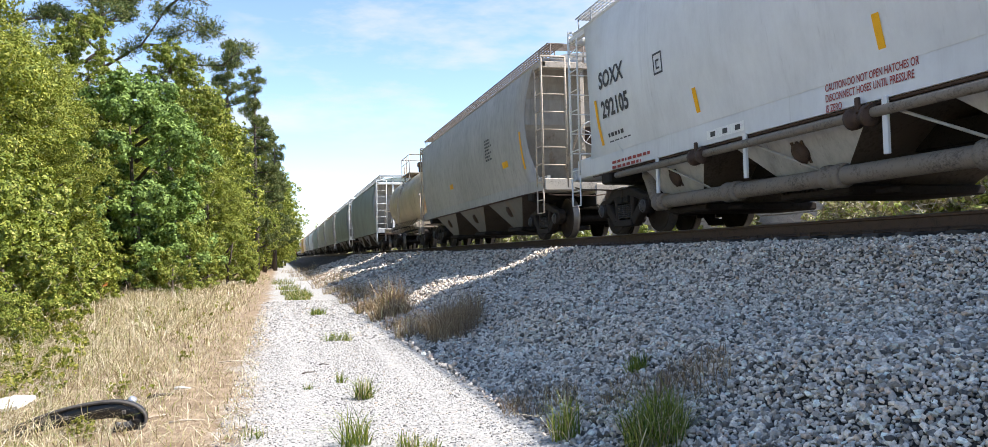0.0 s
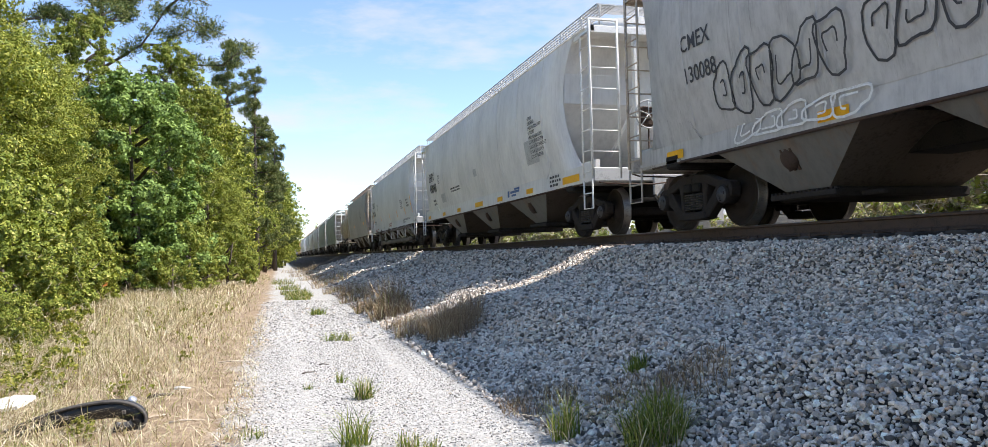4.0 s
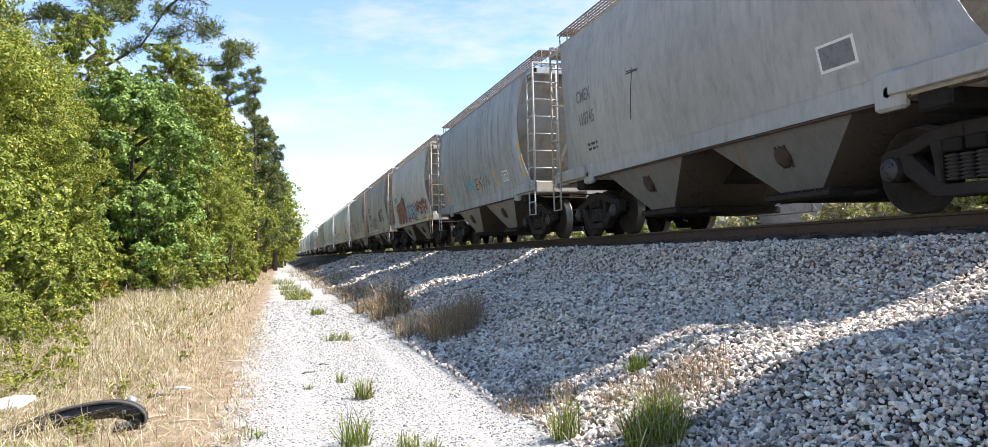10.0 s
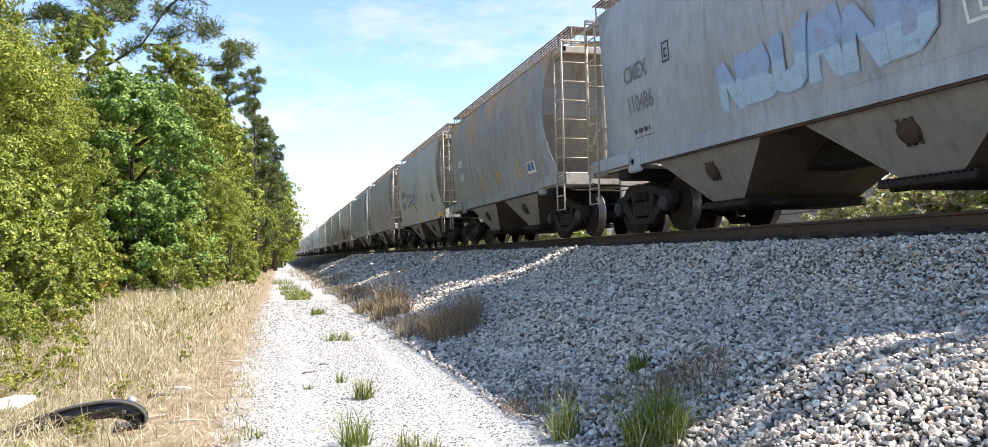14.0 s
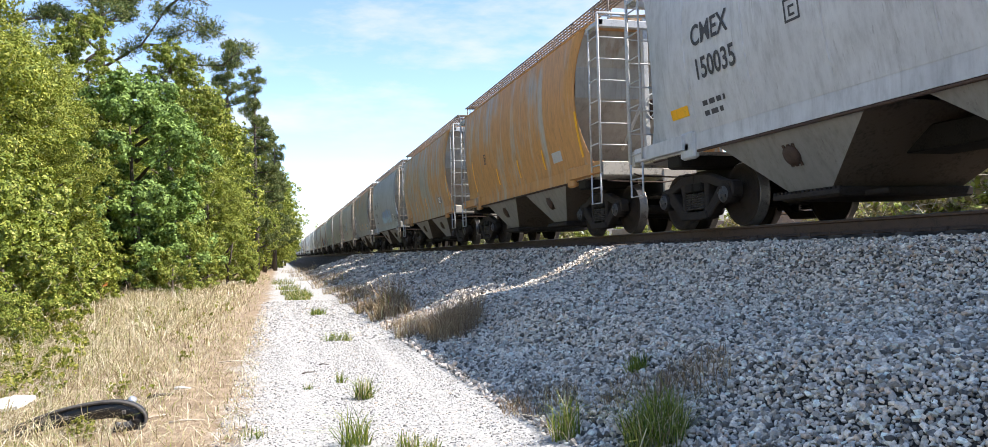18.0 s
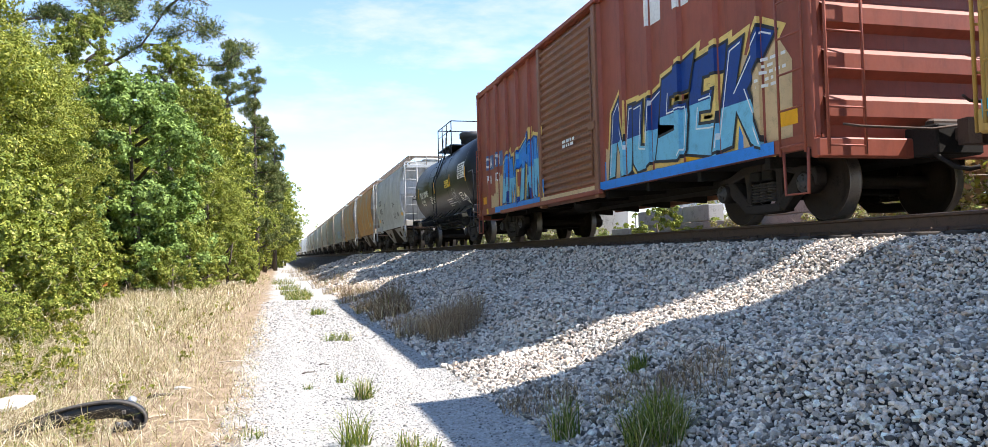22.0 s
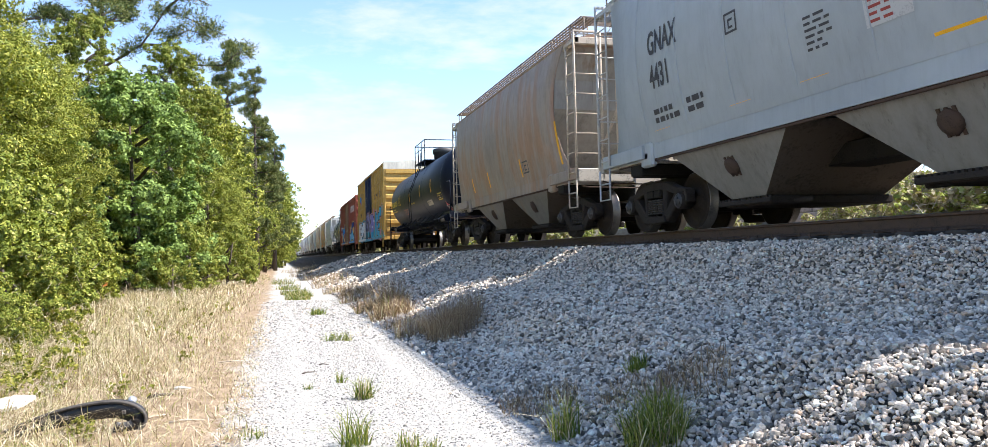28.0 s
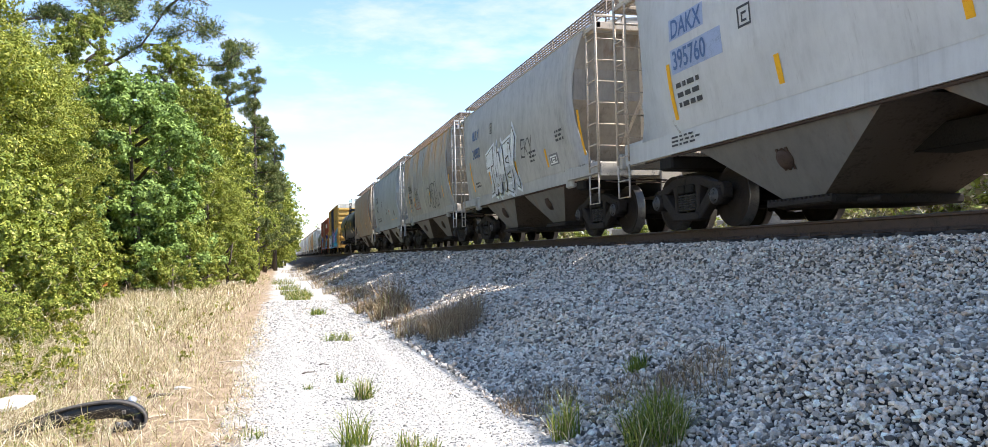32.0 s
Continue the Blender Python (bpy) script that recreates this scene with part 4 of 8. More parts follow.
# ---- box wagons ----
def boxcar(label, paint_mat, door_mats, L=14.8, eave=4.33, sill=1.05, half=1.58, door=(-0.1, 3.0), n_posts=14, coupled=16.9, truck_y=5.7, end_ribs=6, double=False, end_mat=None, roof_mat=None, sill_mat=None, rails=True, belts=()):
    w = thing("box_wagon", label, "box wagon", "wagons of the train")
    H = L / 2
    wall = half - 0.07
    em = end_mat or paint_mat
    d0, d1 = door
    for side in (-1, 1):
        for a, b in ((-H, d0), (d1, H)):
            part("side_wall", Shape().box(side * wall, side * (wall - 0.06), a, b, sill + 0.1, eave), paint_mat, w)
    cuts = []
    lens = [(-H, d0), (d1, H)]
    for side in (-1, 1):
        for a, b in lens:
            n = max(2, round(n_posts * (b - a) / (L - (d1 - d0))))
            for k in range(n + 1):
                y = a + 0.06 + (b - a - 0.12) * k / n
                p = Shape().prism([(side * wall, y - 0.08), (side * half, y - 0.05), (side * half, y + 0.05), (side * wall, y + 0.08)][::side], "z", sill + 0.12, eave - 0.02)
                part("side_post", p, paint_mat, w)
                if side < 0:
                    cuts.append(y)
            for z in belts:
                part("side_belt", Shape().box(side * wall, side * (wall + 0.045), a + 0.05, b - 0.05, z - 0.03, z + 0.03, 0.008), paint_mat, w)
    for side in (-1, 1):
        x = side * half
        b = Shape()
        part("eave_rail", Shape().prism([(x, eave - 0.10), (x + side * 0.02, eave), (x - side * 0.08, eave + 0.02), (x - side * 0.10, eave - 0.10)][::side], "y", -H, H), paint_mat, w)
        b.prism([(x, sill), (x + side * 0.01, sill + 0.16), (x - side * 0.10, sill + 0.16), (x - side * 0.10, sill)][::side], "y", -H, H)
        part("side_sill", b, sill_mat or paint_mat, w)
    r = Shape()
    prof = [(-half, eave), (-half, eave + 0.03), (0, eave + 0.20), (half, eave + 0.03), (half, eave)]
    r.loft([[(x, q * (H + 0.01), z) for x, z in prof] for q in (-1, 1)], True, True)
    for k in range(int(L / 1.1)):
        y = -H + 0.5 + k * 1.1
        r.loft([[(x, y - 0.03, z + 0.004) for x, z in prof[1:4]], [(x, y, z + 0.04) for x, z in prof[1:4]], [(x, y + 0.03, z + 0.004) for x, z in prof[1:4]]], False)
    part("roof", r, roof_mat or paint_mat, w)
    f = Shape().box(-half + 0.1, half - 0.1, -H + 0.05, H - 0.05, sill, sill + 0.12)
    f.box(-0.32, 0.32, -H - 0.4, H + 0.4, 0.66, 1.0, 0.02)
    for k in range(9):
        y = -H + 1 + k * (L - 2) / 8
        f.prism([(-half + 0.1, sill - 0.14), (-0.3, 0.72), (0.3, 0.72), (half - 0.1, sill - 0.14), (half - 0.1, sill), (-half + 0.1, sill)], "y", y - 0.05, y + 0.05)
    part("underframe", f, STEEL_DARK, w)
    # corrugated ends
    for q in (-1, 1):
        e = Shape().box(-half + 0.02, half - 0.02, q * (H - 0.05), q * (H - 0.10), sill, eave + 0.1)
        part("end_wall", e, em, w)
        if roof_mat:
            part("end_band", Shape().box(-half + 0.03, half - 0.03, q * (H - 0.05), q * (H + 0.02), eave - 0.32, eave + 0.1), roof_mat, w, "cream painted band at the top of the end")
        for k in range(end_ribs):
            z0 = sill + 0.25 + k * (eave - sill - 0.4) / end_ribs
            dz = (eave - sill - 0.4) / end_ribs
            rib = Shape().loft([[(-half + 0.12, q * (H - 0.05), z0), (half - 0.12, q * (H - 0.05), z0)], [(-half + 0.16, q * (H + 0.05), z0 + dz * 0.16), (half - 0.16, q * (H + 0.05), z0 + dz * 0.16)],
                                [(-half + 0.16, q * (H + 0.05), z0 + dz * 0.5), (half - 0.16, q * (H + 0.05), z0 + dz * 0.5)], [(-half + 0.12, q * (H - 0.05), z0 + dz * 0.68), (half - 0.12, q * (H - 0.05), z0 + dz * 0.68)]], False)
            part("end_rib", rib, em, w)
        for x in (-half - 0.006, half - 0.094):
            part("corner_post", Shape().box(x, x + 0.10, q * (H - 0.125), q * (H + 0.003), sill + 0.10, eave, 0.012), em, w)
        c = Shape()
        c.box(-half, half, q * (H - 0.08), q * (H + 0.06), sill - 0.12, sill + 0.10, 0.02)
        part("end_sill", c, em, w)
        for x in (-1, 1):
            ladder(w, em, x * (half - 0.08), q * (H + 0.13), x * (half - 0.56), q * (H + 0.13), sill - 0.1, sill + 1.9, 0.42, 0.022, "end_ladder", x < 0)
            ladder(w, em, x * (half + 0.06), q * (H - 0.08), x * (half + 0.06), q * (H - 0.52), sill - 0.05, sill + 1.9, 0.42, 0.02, "side_ladder", x < 0)
            st = Shape().path([(x * (half + 0.02), q * (H - 0.08), sill), (x * (half + 0.02), q * (H - 0.1), sill - 0.5), (x * (half + 0.02), q * (H - 0.5), sill - 0.5), (x * (half + 0.02), q * (H - 0.52), sill)], 0.02, 5)
            part("stirrup", st, em, w)
    # doors
    leaves = [(d0, (d0 + d1) / 2), ((d0 + d1) / 2, d1)] if double else [(d0, d1)]
    for side in (-1, 1):
        for i, (a, c) in enumerate(leaves):
            dm = door_mats[i % len(door_mats)]
            x0, x1 = side * (half - 0.09), side * (half + 0.03)
            if double:
                dr = part("door", Shape().box(x0, side * (half - 0.02), a + 0.02, c - 0.02, sill + 0.08, eave - 0.12), dm, w)
                for y in (a + 0.08, (a + c) / 2, c - 0.08):
                    part("door_post", Shape().box(side * (half - 0.02), x1, y - 0.05, y + 0.05, sill + 0.08, eave - 0.12, 0.01), dm, dr)
                for k in range(7):
                    z = sill + 0.15 + k * (eave - sill - 0.4) / 6
                    part("door_rib", Shape().box(side * (half - 0.02), side * (half + 0.01), a + 0.03, c - 0.03, z - 0.03, z + 0.03, 0.008), dm, dr)
                for y in ((a + c) / 2 - 0.25, (a + c) / 2 + 0.25):
                    part("lock_rod", Shape().rod((x1 + side * 0.02, y, sill + 0.1), (x1 + side * 0.02, y, eave - 0.2), 0.022, 6), dm, dr)
            else:
                n = 22
                pts = [(x0, sill - 0.1)]
                for k in range(n):
                    z = sill - 0.05 + k * (eave - sill - 0.15) / n
                    dz = (eave - sill - 0.15) / n
                    pts += [(side * (half - 0.02), z + dz * 0.2), (x1, z + dz * 0.45), (x1, z + dz * 0.75), (side * (half - 0.02), z + dz)]
                pts.append((x0, eave - 0.1))
                dr = part("door", Shape().prism(pts[::side], "y", a - 0.05, c + 0.05), dm, w)
                part("door_edge", Shape().box(x0, side * (half + 0.06), a - 0.10, a + 0.05, sill - 0.12, eave - 0.1, 0.015), dm, dr)
                part("door_edge", Shape().box(x0, side * (half + 0.06), c - 0.05, c + 0.10, sill - 0.12, eave - 0.1, 0.015), dm, dr)
                part("lock_rod", Shape().rod((x1 + side * 0.04, a + 0.1, sill + 0.3), (x1 + side * 0.04, a + 0.1, eave - 0.5), 0.02, 6), dm, dr)
                part("latch", Shape().box(x1, x1 + side * 0.06, a - 0.05, a + 0.25, sill + 1.15, sill + 1.3, 0.01), dm, dr)
        if rails:
            y0, y1 = d0 - (0.3 if double else 0.2), d1 + (0.3 if double else 3.2)
            part("door_track", Shape().box(side * half, side * (half + 0.09), y0, y1, sill - 0.06, sill + 0.03, 0.01), sill_mat or paint_mat, w)
            part("door_track", Shape().box(side * half, side * (half + 0.09), y0, y1, eave - 0.1, eave - 0.02, 0.01), paint_mat, w)
    brake_wheel(w, 0.4, H + 0.12, sill + 1.5, em)
    ends(w, H + 0.25)
    t = Shape().lathe([(-0.45, 0.02), (-0.43, 0.16), (0.43, 0.16), (0.45, 0.02)], "y", 14, (-0.8, 1.0, 0.72))
    t.path([(-0.9, -H + 1, 0.8), (-0.9, H - 1, 0.8)], 0.02)
    part("air_reservoir", t, STEEL_DARK, w)
    for y in (-truck_y, truck_y):
        truck(w, y)

    def surf(y, z):
        if d0 - 0.05 < y < d1 + 0.05:
            return half + 0.03
        return half if min(abs(y - c) for c in cuts) < 0.066 else wall
    ycuts = [c + k for c in cuts for k in (-0.067, 0.067, -0.064, 0.064)]
    return w, surf, ycuts

# ---- the train, from its far wagons to its last ones ----
TRAIN = []          # (wagon, y of its middle at 0 s)


def place(w, y_mid):
    w.matrix_basis = pose(TRACK_X, y_mid, RAIL_Z)
    TRAIN.append((w, y_mid))
    return w


def marks(w, surf, y, z, first, second, size=0.30, mat=None, squeeze=0.9, bold=0.004, drop=0.45):
    m = mat or INK
    wrap("reporting_mark", text_flat(first, size, bold), m, w, surf, y, z, 0.009, squeeze=squeeze)
    wrap("wagon_number", text_flat(second, size, bold), m, w, surf, y, z - drop, 0.009, squeeze=squeeze)


def prints(w, surf, y, z, lines, width, mat=None, seed=1, h=0.05, gap=0.09):
    wrap("small_lettering", small_print(random.Random(seed), lines, width, h, gap), mat or INK, w, surf, y, z)["kind"] = "stuff"


def plate(w, surf, y, z, wd=0.3, hg=0.34, mat=None):
    t = 0.03
    wrap("stencil_box", bars([(0, 0, wd, t), (0, hg, wd, t), (0, 0, t, hg), (wd - t, 0, t, hg + t), (wd * .3, hg * .25, wd * .4, t), (wd * .3, hg * .65, wd * .4, t), (wd * .3, hg * .25, t, hg * .4)]), mat or INK, w, surf, y, z)


def tall_strips(w, s, tall=(), short=()):
    """Upright amber strips: tall ones by the ends, short ones between."""
    reflectors(w, s, tall, 1.50, 0.10, 0.94)
    reflectors(w, s, short, 1.50, 0.10, 0.47)


def reflectors(w, surf, ys, z, wd=0.10, hg=0.45, lean=0.0, mat=None):
    for y in ys:
        wrap("reflector", bars([(0, 0, wd, hg)]), mat or AMBER, w, surf, y, z, 0.007, 0.15, label="amber reflective strip")


PAINTS = {
    "white": paint("white_wagon_paint", (0.76, 0.77, 0.765), 0.04, 0.10, 0, 1, mottle=0.12),
    "nrlx": paint("chalky_grey_wagon_paint", (0.70, 0.685, 0.65), 0.12, 0.35, 0, 27),
    "shpx": paint("pale_grey_wagon_paint", (0.83, 0.81, 0.77), 0.10, 0.18, 0, 2, mottle=0.2),
    "grey1": paint("aged_grey_wagon_paint", (0.55, 0.53, 0.495), 0.15, 0.35, 0, 3),
    "grey2": paint("stained_grey_wagon_paint", (0.58, 0.56, 0.53), 0.2, 0.35, 0, 4),
    "grey3": paint("dusty_grey_wagon_paint", (0.45, 0.435, 0.41), 0.12, 0.3, 0, 5),
    "blotch": paint("blotched_blue_grey_paint", (0.47, 0.49, 0.51), 0.25, 0.75, 0, 6, dirt_col=(0.10, 0.105, 0.115)),
    "rustgrey": paint("grey_paint_with_rust_runs", (0.37, 0.375, 0.38), 0.4, 0.85, 0.66, 7, rust_col=(0.42, 0.24, 0.08), top=True),
    "blue": paint("faded_blue_grey_paint", (0.44, 0.47, 0.50), 0.15, 0.35, 0.0, 8),
    "rusty": paint("rust_orange_wagon_paint", (0.47, 0.44, 0.39), 0.5, 0.6, 0.62, 9, rust_col=(0.42, 0.20, 0.055)),
    "rusty2": paint("rust_brown_wagon_paint", (0.48, 0.44, 0.37), 0.5, 0.6, 0.80, 10, rust_col=(0.42, 0.195, 0.05)),
    "cmex": paint("light_grey_seamed_paint", (0.60, 0.605, 0.605), 0.12, 0.3, 0.0, 11),
    "brown": paint("rust_filmed_wagon_paint", (0.36, 0.29, 0.24), 0.35, 0.45, 0.45, 12, rust_col=(0.27, 0.145, 0.085)),
    "gnax": paint("pale_blue_wagon_paint", (0.40, 0.44, 0.46), 0.06, 0.15, 0, 13, mottle=0.15),
    "rusttop": paint("grey_paint_rusty_top", (0.45, 0.44, 0.41), 0.35, 0.35, 0.75, 14, rust_col=(0.44, 0.24, 0.08), top=True),
    "mulx": paint("putty_grey_wagon_paint", (0.50, 0.485, 0.455), 0.1, 0.25, 0, 15),
    "dakx": paint("clean_light_grey_paint", (0.64, 0.64, 0.62), 0.04, 0.15, 0, 16, mottle=0.2),
    "green": paint("grey_green_wagon_paint", (0.26, 0.31, 0.29), 0.2, 0.5, 0, 17),
    "black": paint("black_tank_paint", (0.013, 0.016, 0.024), 0.02, 0.14, 0, 18, rough=0.36, dirt_col=(0.035, 0.033, 0.03), dust=0.010, spec=0.34),
    "navy": paint("blue_black_tank_paint", (0.005, 0.008, 0.020), 0.02, 0.12, 0, 19, rough=0.40, dirt_col=(0.012, 0.014, 0.02), dust=0.005, spec=0.22),
    "tan": paint("tan_tank_paint", (0.52, 0.42, 0.26), 0.3, 0.4, 0.1, 20),
    "red": paint("oxide_red_boxcar_paint", (0.335, 0.074, 0.038), 0.1, 0.3, 0, 21, dirt_col=(0.12, 0.05, 0.04)),
    "door_red": paint("brown_door_paint", (0.27, 0.105, 0.05), 0.2, 0.45, 0, 22),
    "yellow": paint("ochre_yellow_boxcar_paint", (0.60, 0.355, 0.070), 0.1, 0.3, 0, 23),
    "door_blue": paint("dark_blue_door_paint", (0.018, 0.030, 0.085), 0.1, 0.2, 0, 24, dust=0.02),
    "cream": paint("cream_roof_paint", (0.72, 0.68, 0.58), 0.1, 0.2, 0, 25),
}
SPRAY = {n: plain("spray_" + n, c, 0.5, 0, 0.2, 8) for n, c in {
    "white": (0.70, 0.72, 0.74), "black": (0.03, 0.03, 0.035), "blue": (0.02, 0.21, 0.62), "deep": (0.012, 0.05, 0.22), "aqua": (0.16, 0.46, 0.62), "pink": (0.62, 0.28, 0.34), "gold": (0.72, 0.52, 0.16), "cyan": (0.05, 0.34, 0.52), "violet": (0.27, 0.235, 0.52), "red": (0.30, 0.09, 0.07),
    "pale": (0.35, 0.50, 0.62), "maroon": (0.20, 0.05, 0.06), "tan": (0.55, 0.40, 0.22), "silver": (0.5, 0.53, 0.56), "sky": (0.28, 0.40, 0.58), "panel": (0.30, 0.36, 0.50), "hazard": (0.45, 0.10, 0.09)}.items()}
WAGON_BAYS3 = ((2.4, 6.2), (-1.9, 1.9), (-6.2, -2.4))


def lead(y_lead, L):
    return y_lead - L / 2


def wagons_ahead():
    """Wagons that have passed before the clip begins."""
    w, s = hopper("weathered grey covered hopper wagon with tapered bays", PAINTS["grey3"], 14.2, 17.3, 4.0, bays=((2.0, 5.6), (-1.75, 1.75), (-5.6, -2.0)), truck_y=6.3, full_sill=True, ladder_mat=TAN_PAINT)
    reflectors(w, s, [-6.2], 1.7, 0.12, 0.9)
    reflectors(w, s, [2.0, -4.5], 1.9, 0.5, 0.16)
    prints(w, s, -3.0, 2.8, 7, 0.7, seed=3)
    place(w, lead(31.1, 14.2))
    w, s = tank("tan tank wagon with yellow railings", PAINTS["tan"], 4.4, 1.4, 2.4, 4.2, 12.6, frame_mat=TAN_PAINT)
    place(w, 38.4)
    w, s = hopper("dull green-grey covered hopper wagon with white ladders", PAINTS["green"], 15.8, 18.8, 4.15, bays=WAGON_BAYS3, truck_y=6.9, full_sill=True, ladder_mat=WHITE_PAINT)
    place(w, 55.2)
    for i, (p, L) in enumerate((("green", 15.6), ("grey3", 15.6))):
        w, s = hopper("dark grey-green covered hopper wagon", PAINTS[p], L, 18.4, 4.15, bays=WAGON_BAYS3, truck_y=6.8, full_sill=True, ladder_mat=WHITE_PAINT if i == 0 else GREY_PAINT)
        place(w, 74.3 + 18.5 * i)
    ref = {}
    y = 110.5
    order = ["grey3", "green", "white", "green", "rusty", "yellow", "brown", "green", "grey1", "black", "red", "green", "white", "grey3", "brown", "green", "rusty", "grey1", "green", "grey3", "green", "brown"]
    for p in order:
        if p in ("yellow", "red"):
            if p not in ref:
                ref[p] = boxcar("ochre box wagon far along the train" if p == "yellow" else "oxide red box wagon far along the train", PAINTS[p], [PAINTS[p]])[0]
                place(ref[p], y)
            else:
                place(copy_thing(ref[p], pose(0, 0, 0)), y)
            y += 17.4
            continue
        if p == "black":
            w, s = tank("black tank wagon far along the train", PAINTS["black"], 6.6, 1.42, 2.42, 6.0, 17.0)
            place(w, y)
            y += 17.6
            continue
        if p not in ref:
            names = {"grey3": "dusty grey", "green": "dull green", "white": "white", "rusty": "rust-stained", "brown": "brown filmed", "grey1": "aged grey"}
            ref[p] = hopper(names[p] + " covered hopper wagon far along the train", PAINTS[p], 15.2, 18.2, 4.1, bays=WAGON_BAYS3, truck_y=6.7, full_sill=True, far=True)[0]
            place(ref[p], y)
        else:
            place(copy_thing(ref[p], pose(0, 0, 0)), y)
        y += 18.4


def wagons_passing():
    # white pressure wagon with pipes along its bays
    L = 15.2
    w, s = hopper("clean white pressure hopper wagon with pipes below", PAINTS["white"], L, 18.5, 4.03, sill=1.14, bays=((3.6, 6.0), (0.3, 3.2), (-3.2, -0.3), (-6.0, -3.6)), truck_y=7.0, full_sill=True, pipes=True, bay_mat=BAY_CLEAN, end_mat=PAINTS["white"], ladder_mat=WHITE_PAINT, post=0.8, sill_h=0.34)
    marks(w, s, 6.68, 2.60, "SOXX", "292105", 0.41, drop=0.52, bold=0.012)
    plate(w, s, 4.6, 2.38, 0.28, 0.3)
    tall_strips(w, s, [6.95, -7.05], [3.6, 0.12, -2.55, -5.1])
    prints(w, s, 6.6, 1.72, 2, 0.9, seed=4, h=0.07, gap=0.14)
    wrap("caution_lettering", text_flat("CAUTION-DO NOT OPEN HATCHES OR\nDISCONNECT HOSES UNTIL PRESSURE\nIS ZERO", 0.115, 0.002), INK_RED, w, s, 0.95, 1.37, squeeze=0.62)
    prints(w, s, -4.1, 2.3, 5, 0.7, seed=5)
    prints(w, s, 6.6, 1.24, 2, 1.6, INK_RED, seed=6)
    prints(w, s, -5.9, 2.2, 3, 0.8, seed=8, h=0.07, gap=0.13)
    wrap("caps_lettering", text_flat("CLOSE ALL VALVES AND HATCH COVERS AND SECURE DUST CAPS\nBEFORE SHIPPING CAR", 0.12, 0.002), INK, w, s, -4.1, 1.36, squeeze=0.62)
    wrap("shoe_lettering", text_flat("2 INCH HF COMP SHOES", 0.1), INK, w, s, -7.0, 1.2, squeeze=0.7)
    wrap("stencil_box", bars([(0, 0, 0.9, 0.13)]), INK_WHITE, w, s, 3.4, 1.2)
    wrap("stencil_box", bars([(0.1, 0.03, 0.12, 0.07), (0.4, 0.03, 0.12, 0.07), (0.7, 0.03, 0.12, 0.07)]), INK, w, s, 3.4, 1.2, 0.009)
    place(w, lead(13.8, L))
    # pale grey three-bay wagon
    L = 16.2
    w, s = hopper("pale grey rounded covered hopper wagon with weld seams", PAINTS["shpx"], L, 19.5, 4.0, bays=((2.5, 5.8), (-1.65, 1.65), (-5.8, -2.5)), truck_y=7.35, full_sill=True, seams=9, ladder_mat=WHITE_PAINT, end_mat=PAINTS["shpx"], sill_h=0.36, post=0.8, sill=1.05, low=0.42)
    marks(w, s, 7.0, 2.46, "SHPX", "450988", 0.43, drop=0.42, bold=0.01)
    plate(w, s, 5.45, 2.28, 0.28, 0.26)
    prints(w, s, 6.8, 1.7, 2, 0.8, seed=14, h=0.07, gap=0.14)
    prints(w, s, 3.6, 1.9, 2, 1.4, seed=15)
    reflectors(w, s, [8.3, 5.5, 3.1, -1.9, -4.5], 1.10, 0.5, 0.12)
    reflectors(w, s, [0.6], 1.10, 0.9, 0.14)
    reflectors(w, s, [-7.0], 1.10, 0.95, 0.15)
    wrap("service_lettering", text_flat("EXTERIOR\nCARBOGUARD\nAPPLIED PARAGOULD 07-2010\nCA 092 LINING\nAPPLIED PARAGOULD 07-2010\nCAUTION: DO NOT USE STEAM,\nBOILING WATER OR SHARP OBJECTS\nTO CLEAN. ENTER CAR WITH\nCLEAN SOFT SOLED SHOES.", 0.11, 0.002), INK, w, s, -5.3, 2.75, squeeze=0.62)
    wrap("blue_emblem", bars([(0, 0, 0.16, 0.16), (0.25, 0.08, 0.75, 0.06), (0.35, 0.0, 0.4, 0.05), (0.6, 0.15, 0.45, 0.05)]), INK_BLUE, w, s, -2.9, 1.14)
    wrap("paint_patch", bars([(0, 0, 0.7, 0.42)]), GREY_PAINT, w, s, 5.3, 1.45, slices=0.15)
    wrap("paint_patch", bars([(0, 0, 0.9, 0.55)]), GREY_PAINT, w, s, -4.9, 1.75, slices=0.15)
    wrap("stencil_plate", bars([(0, 0, 0.35, 0.22)]), GREY_PAINT, w, s, 0.2, 2.0, slices=0.15)
    prints(w, s, -6.2, 1.3, 3, 0.8, seed=16)
    place(w, lead(-4.7, L))
    # grey two-bay wagons
    L = 10.0
    w, s = hopper("grey two-bay covered hopper wagon with faded tags", PAINTS["grey2"], L, 12.2, 4.0, full_sill=True, seams=7, ladder_mat=TAN_PAINT, sill=1.02, sill_h=0.30)
    bubble_tag(w, s, 2.9, 1.45, 2.6, 0.75, 6, 31)
    bubble_tag(w, s, 2.6, 1.06, 2.4, 0.3, 5, 33, WHITE_PAINT)
    bubble_tag(w, s, 0.1, 1.5, 1.9, 0.8, 4, 32)
    marks(w, s, 3.6, 2.5, "CMEX", "130088", 0.32, drop=0.45)
    reflectors(w, s, [4.5, 1.0, -1.5, -4.0], 1.06, 0.5, 0.13)
    place(w, lead(-23.85, L))
    w, s = hopper("grey two-bay covered hopper wagon with black tags", PAINTS["grey1"], L, 12.2, 4.0, full_sill=True, seams=7, ladder_mat=TAN_PAINT, sill=1.02, sill_h=0.30)
    marks(w, s, 3.45, 2.48, "CMEX", "130249", 0.40, drop=0.46, bold=0.008)
    plate(w, s, 2.2, 2.7, 0.22, 0.26)
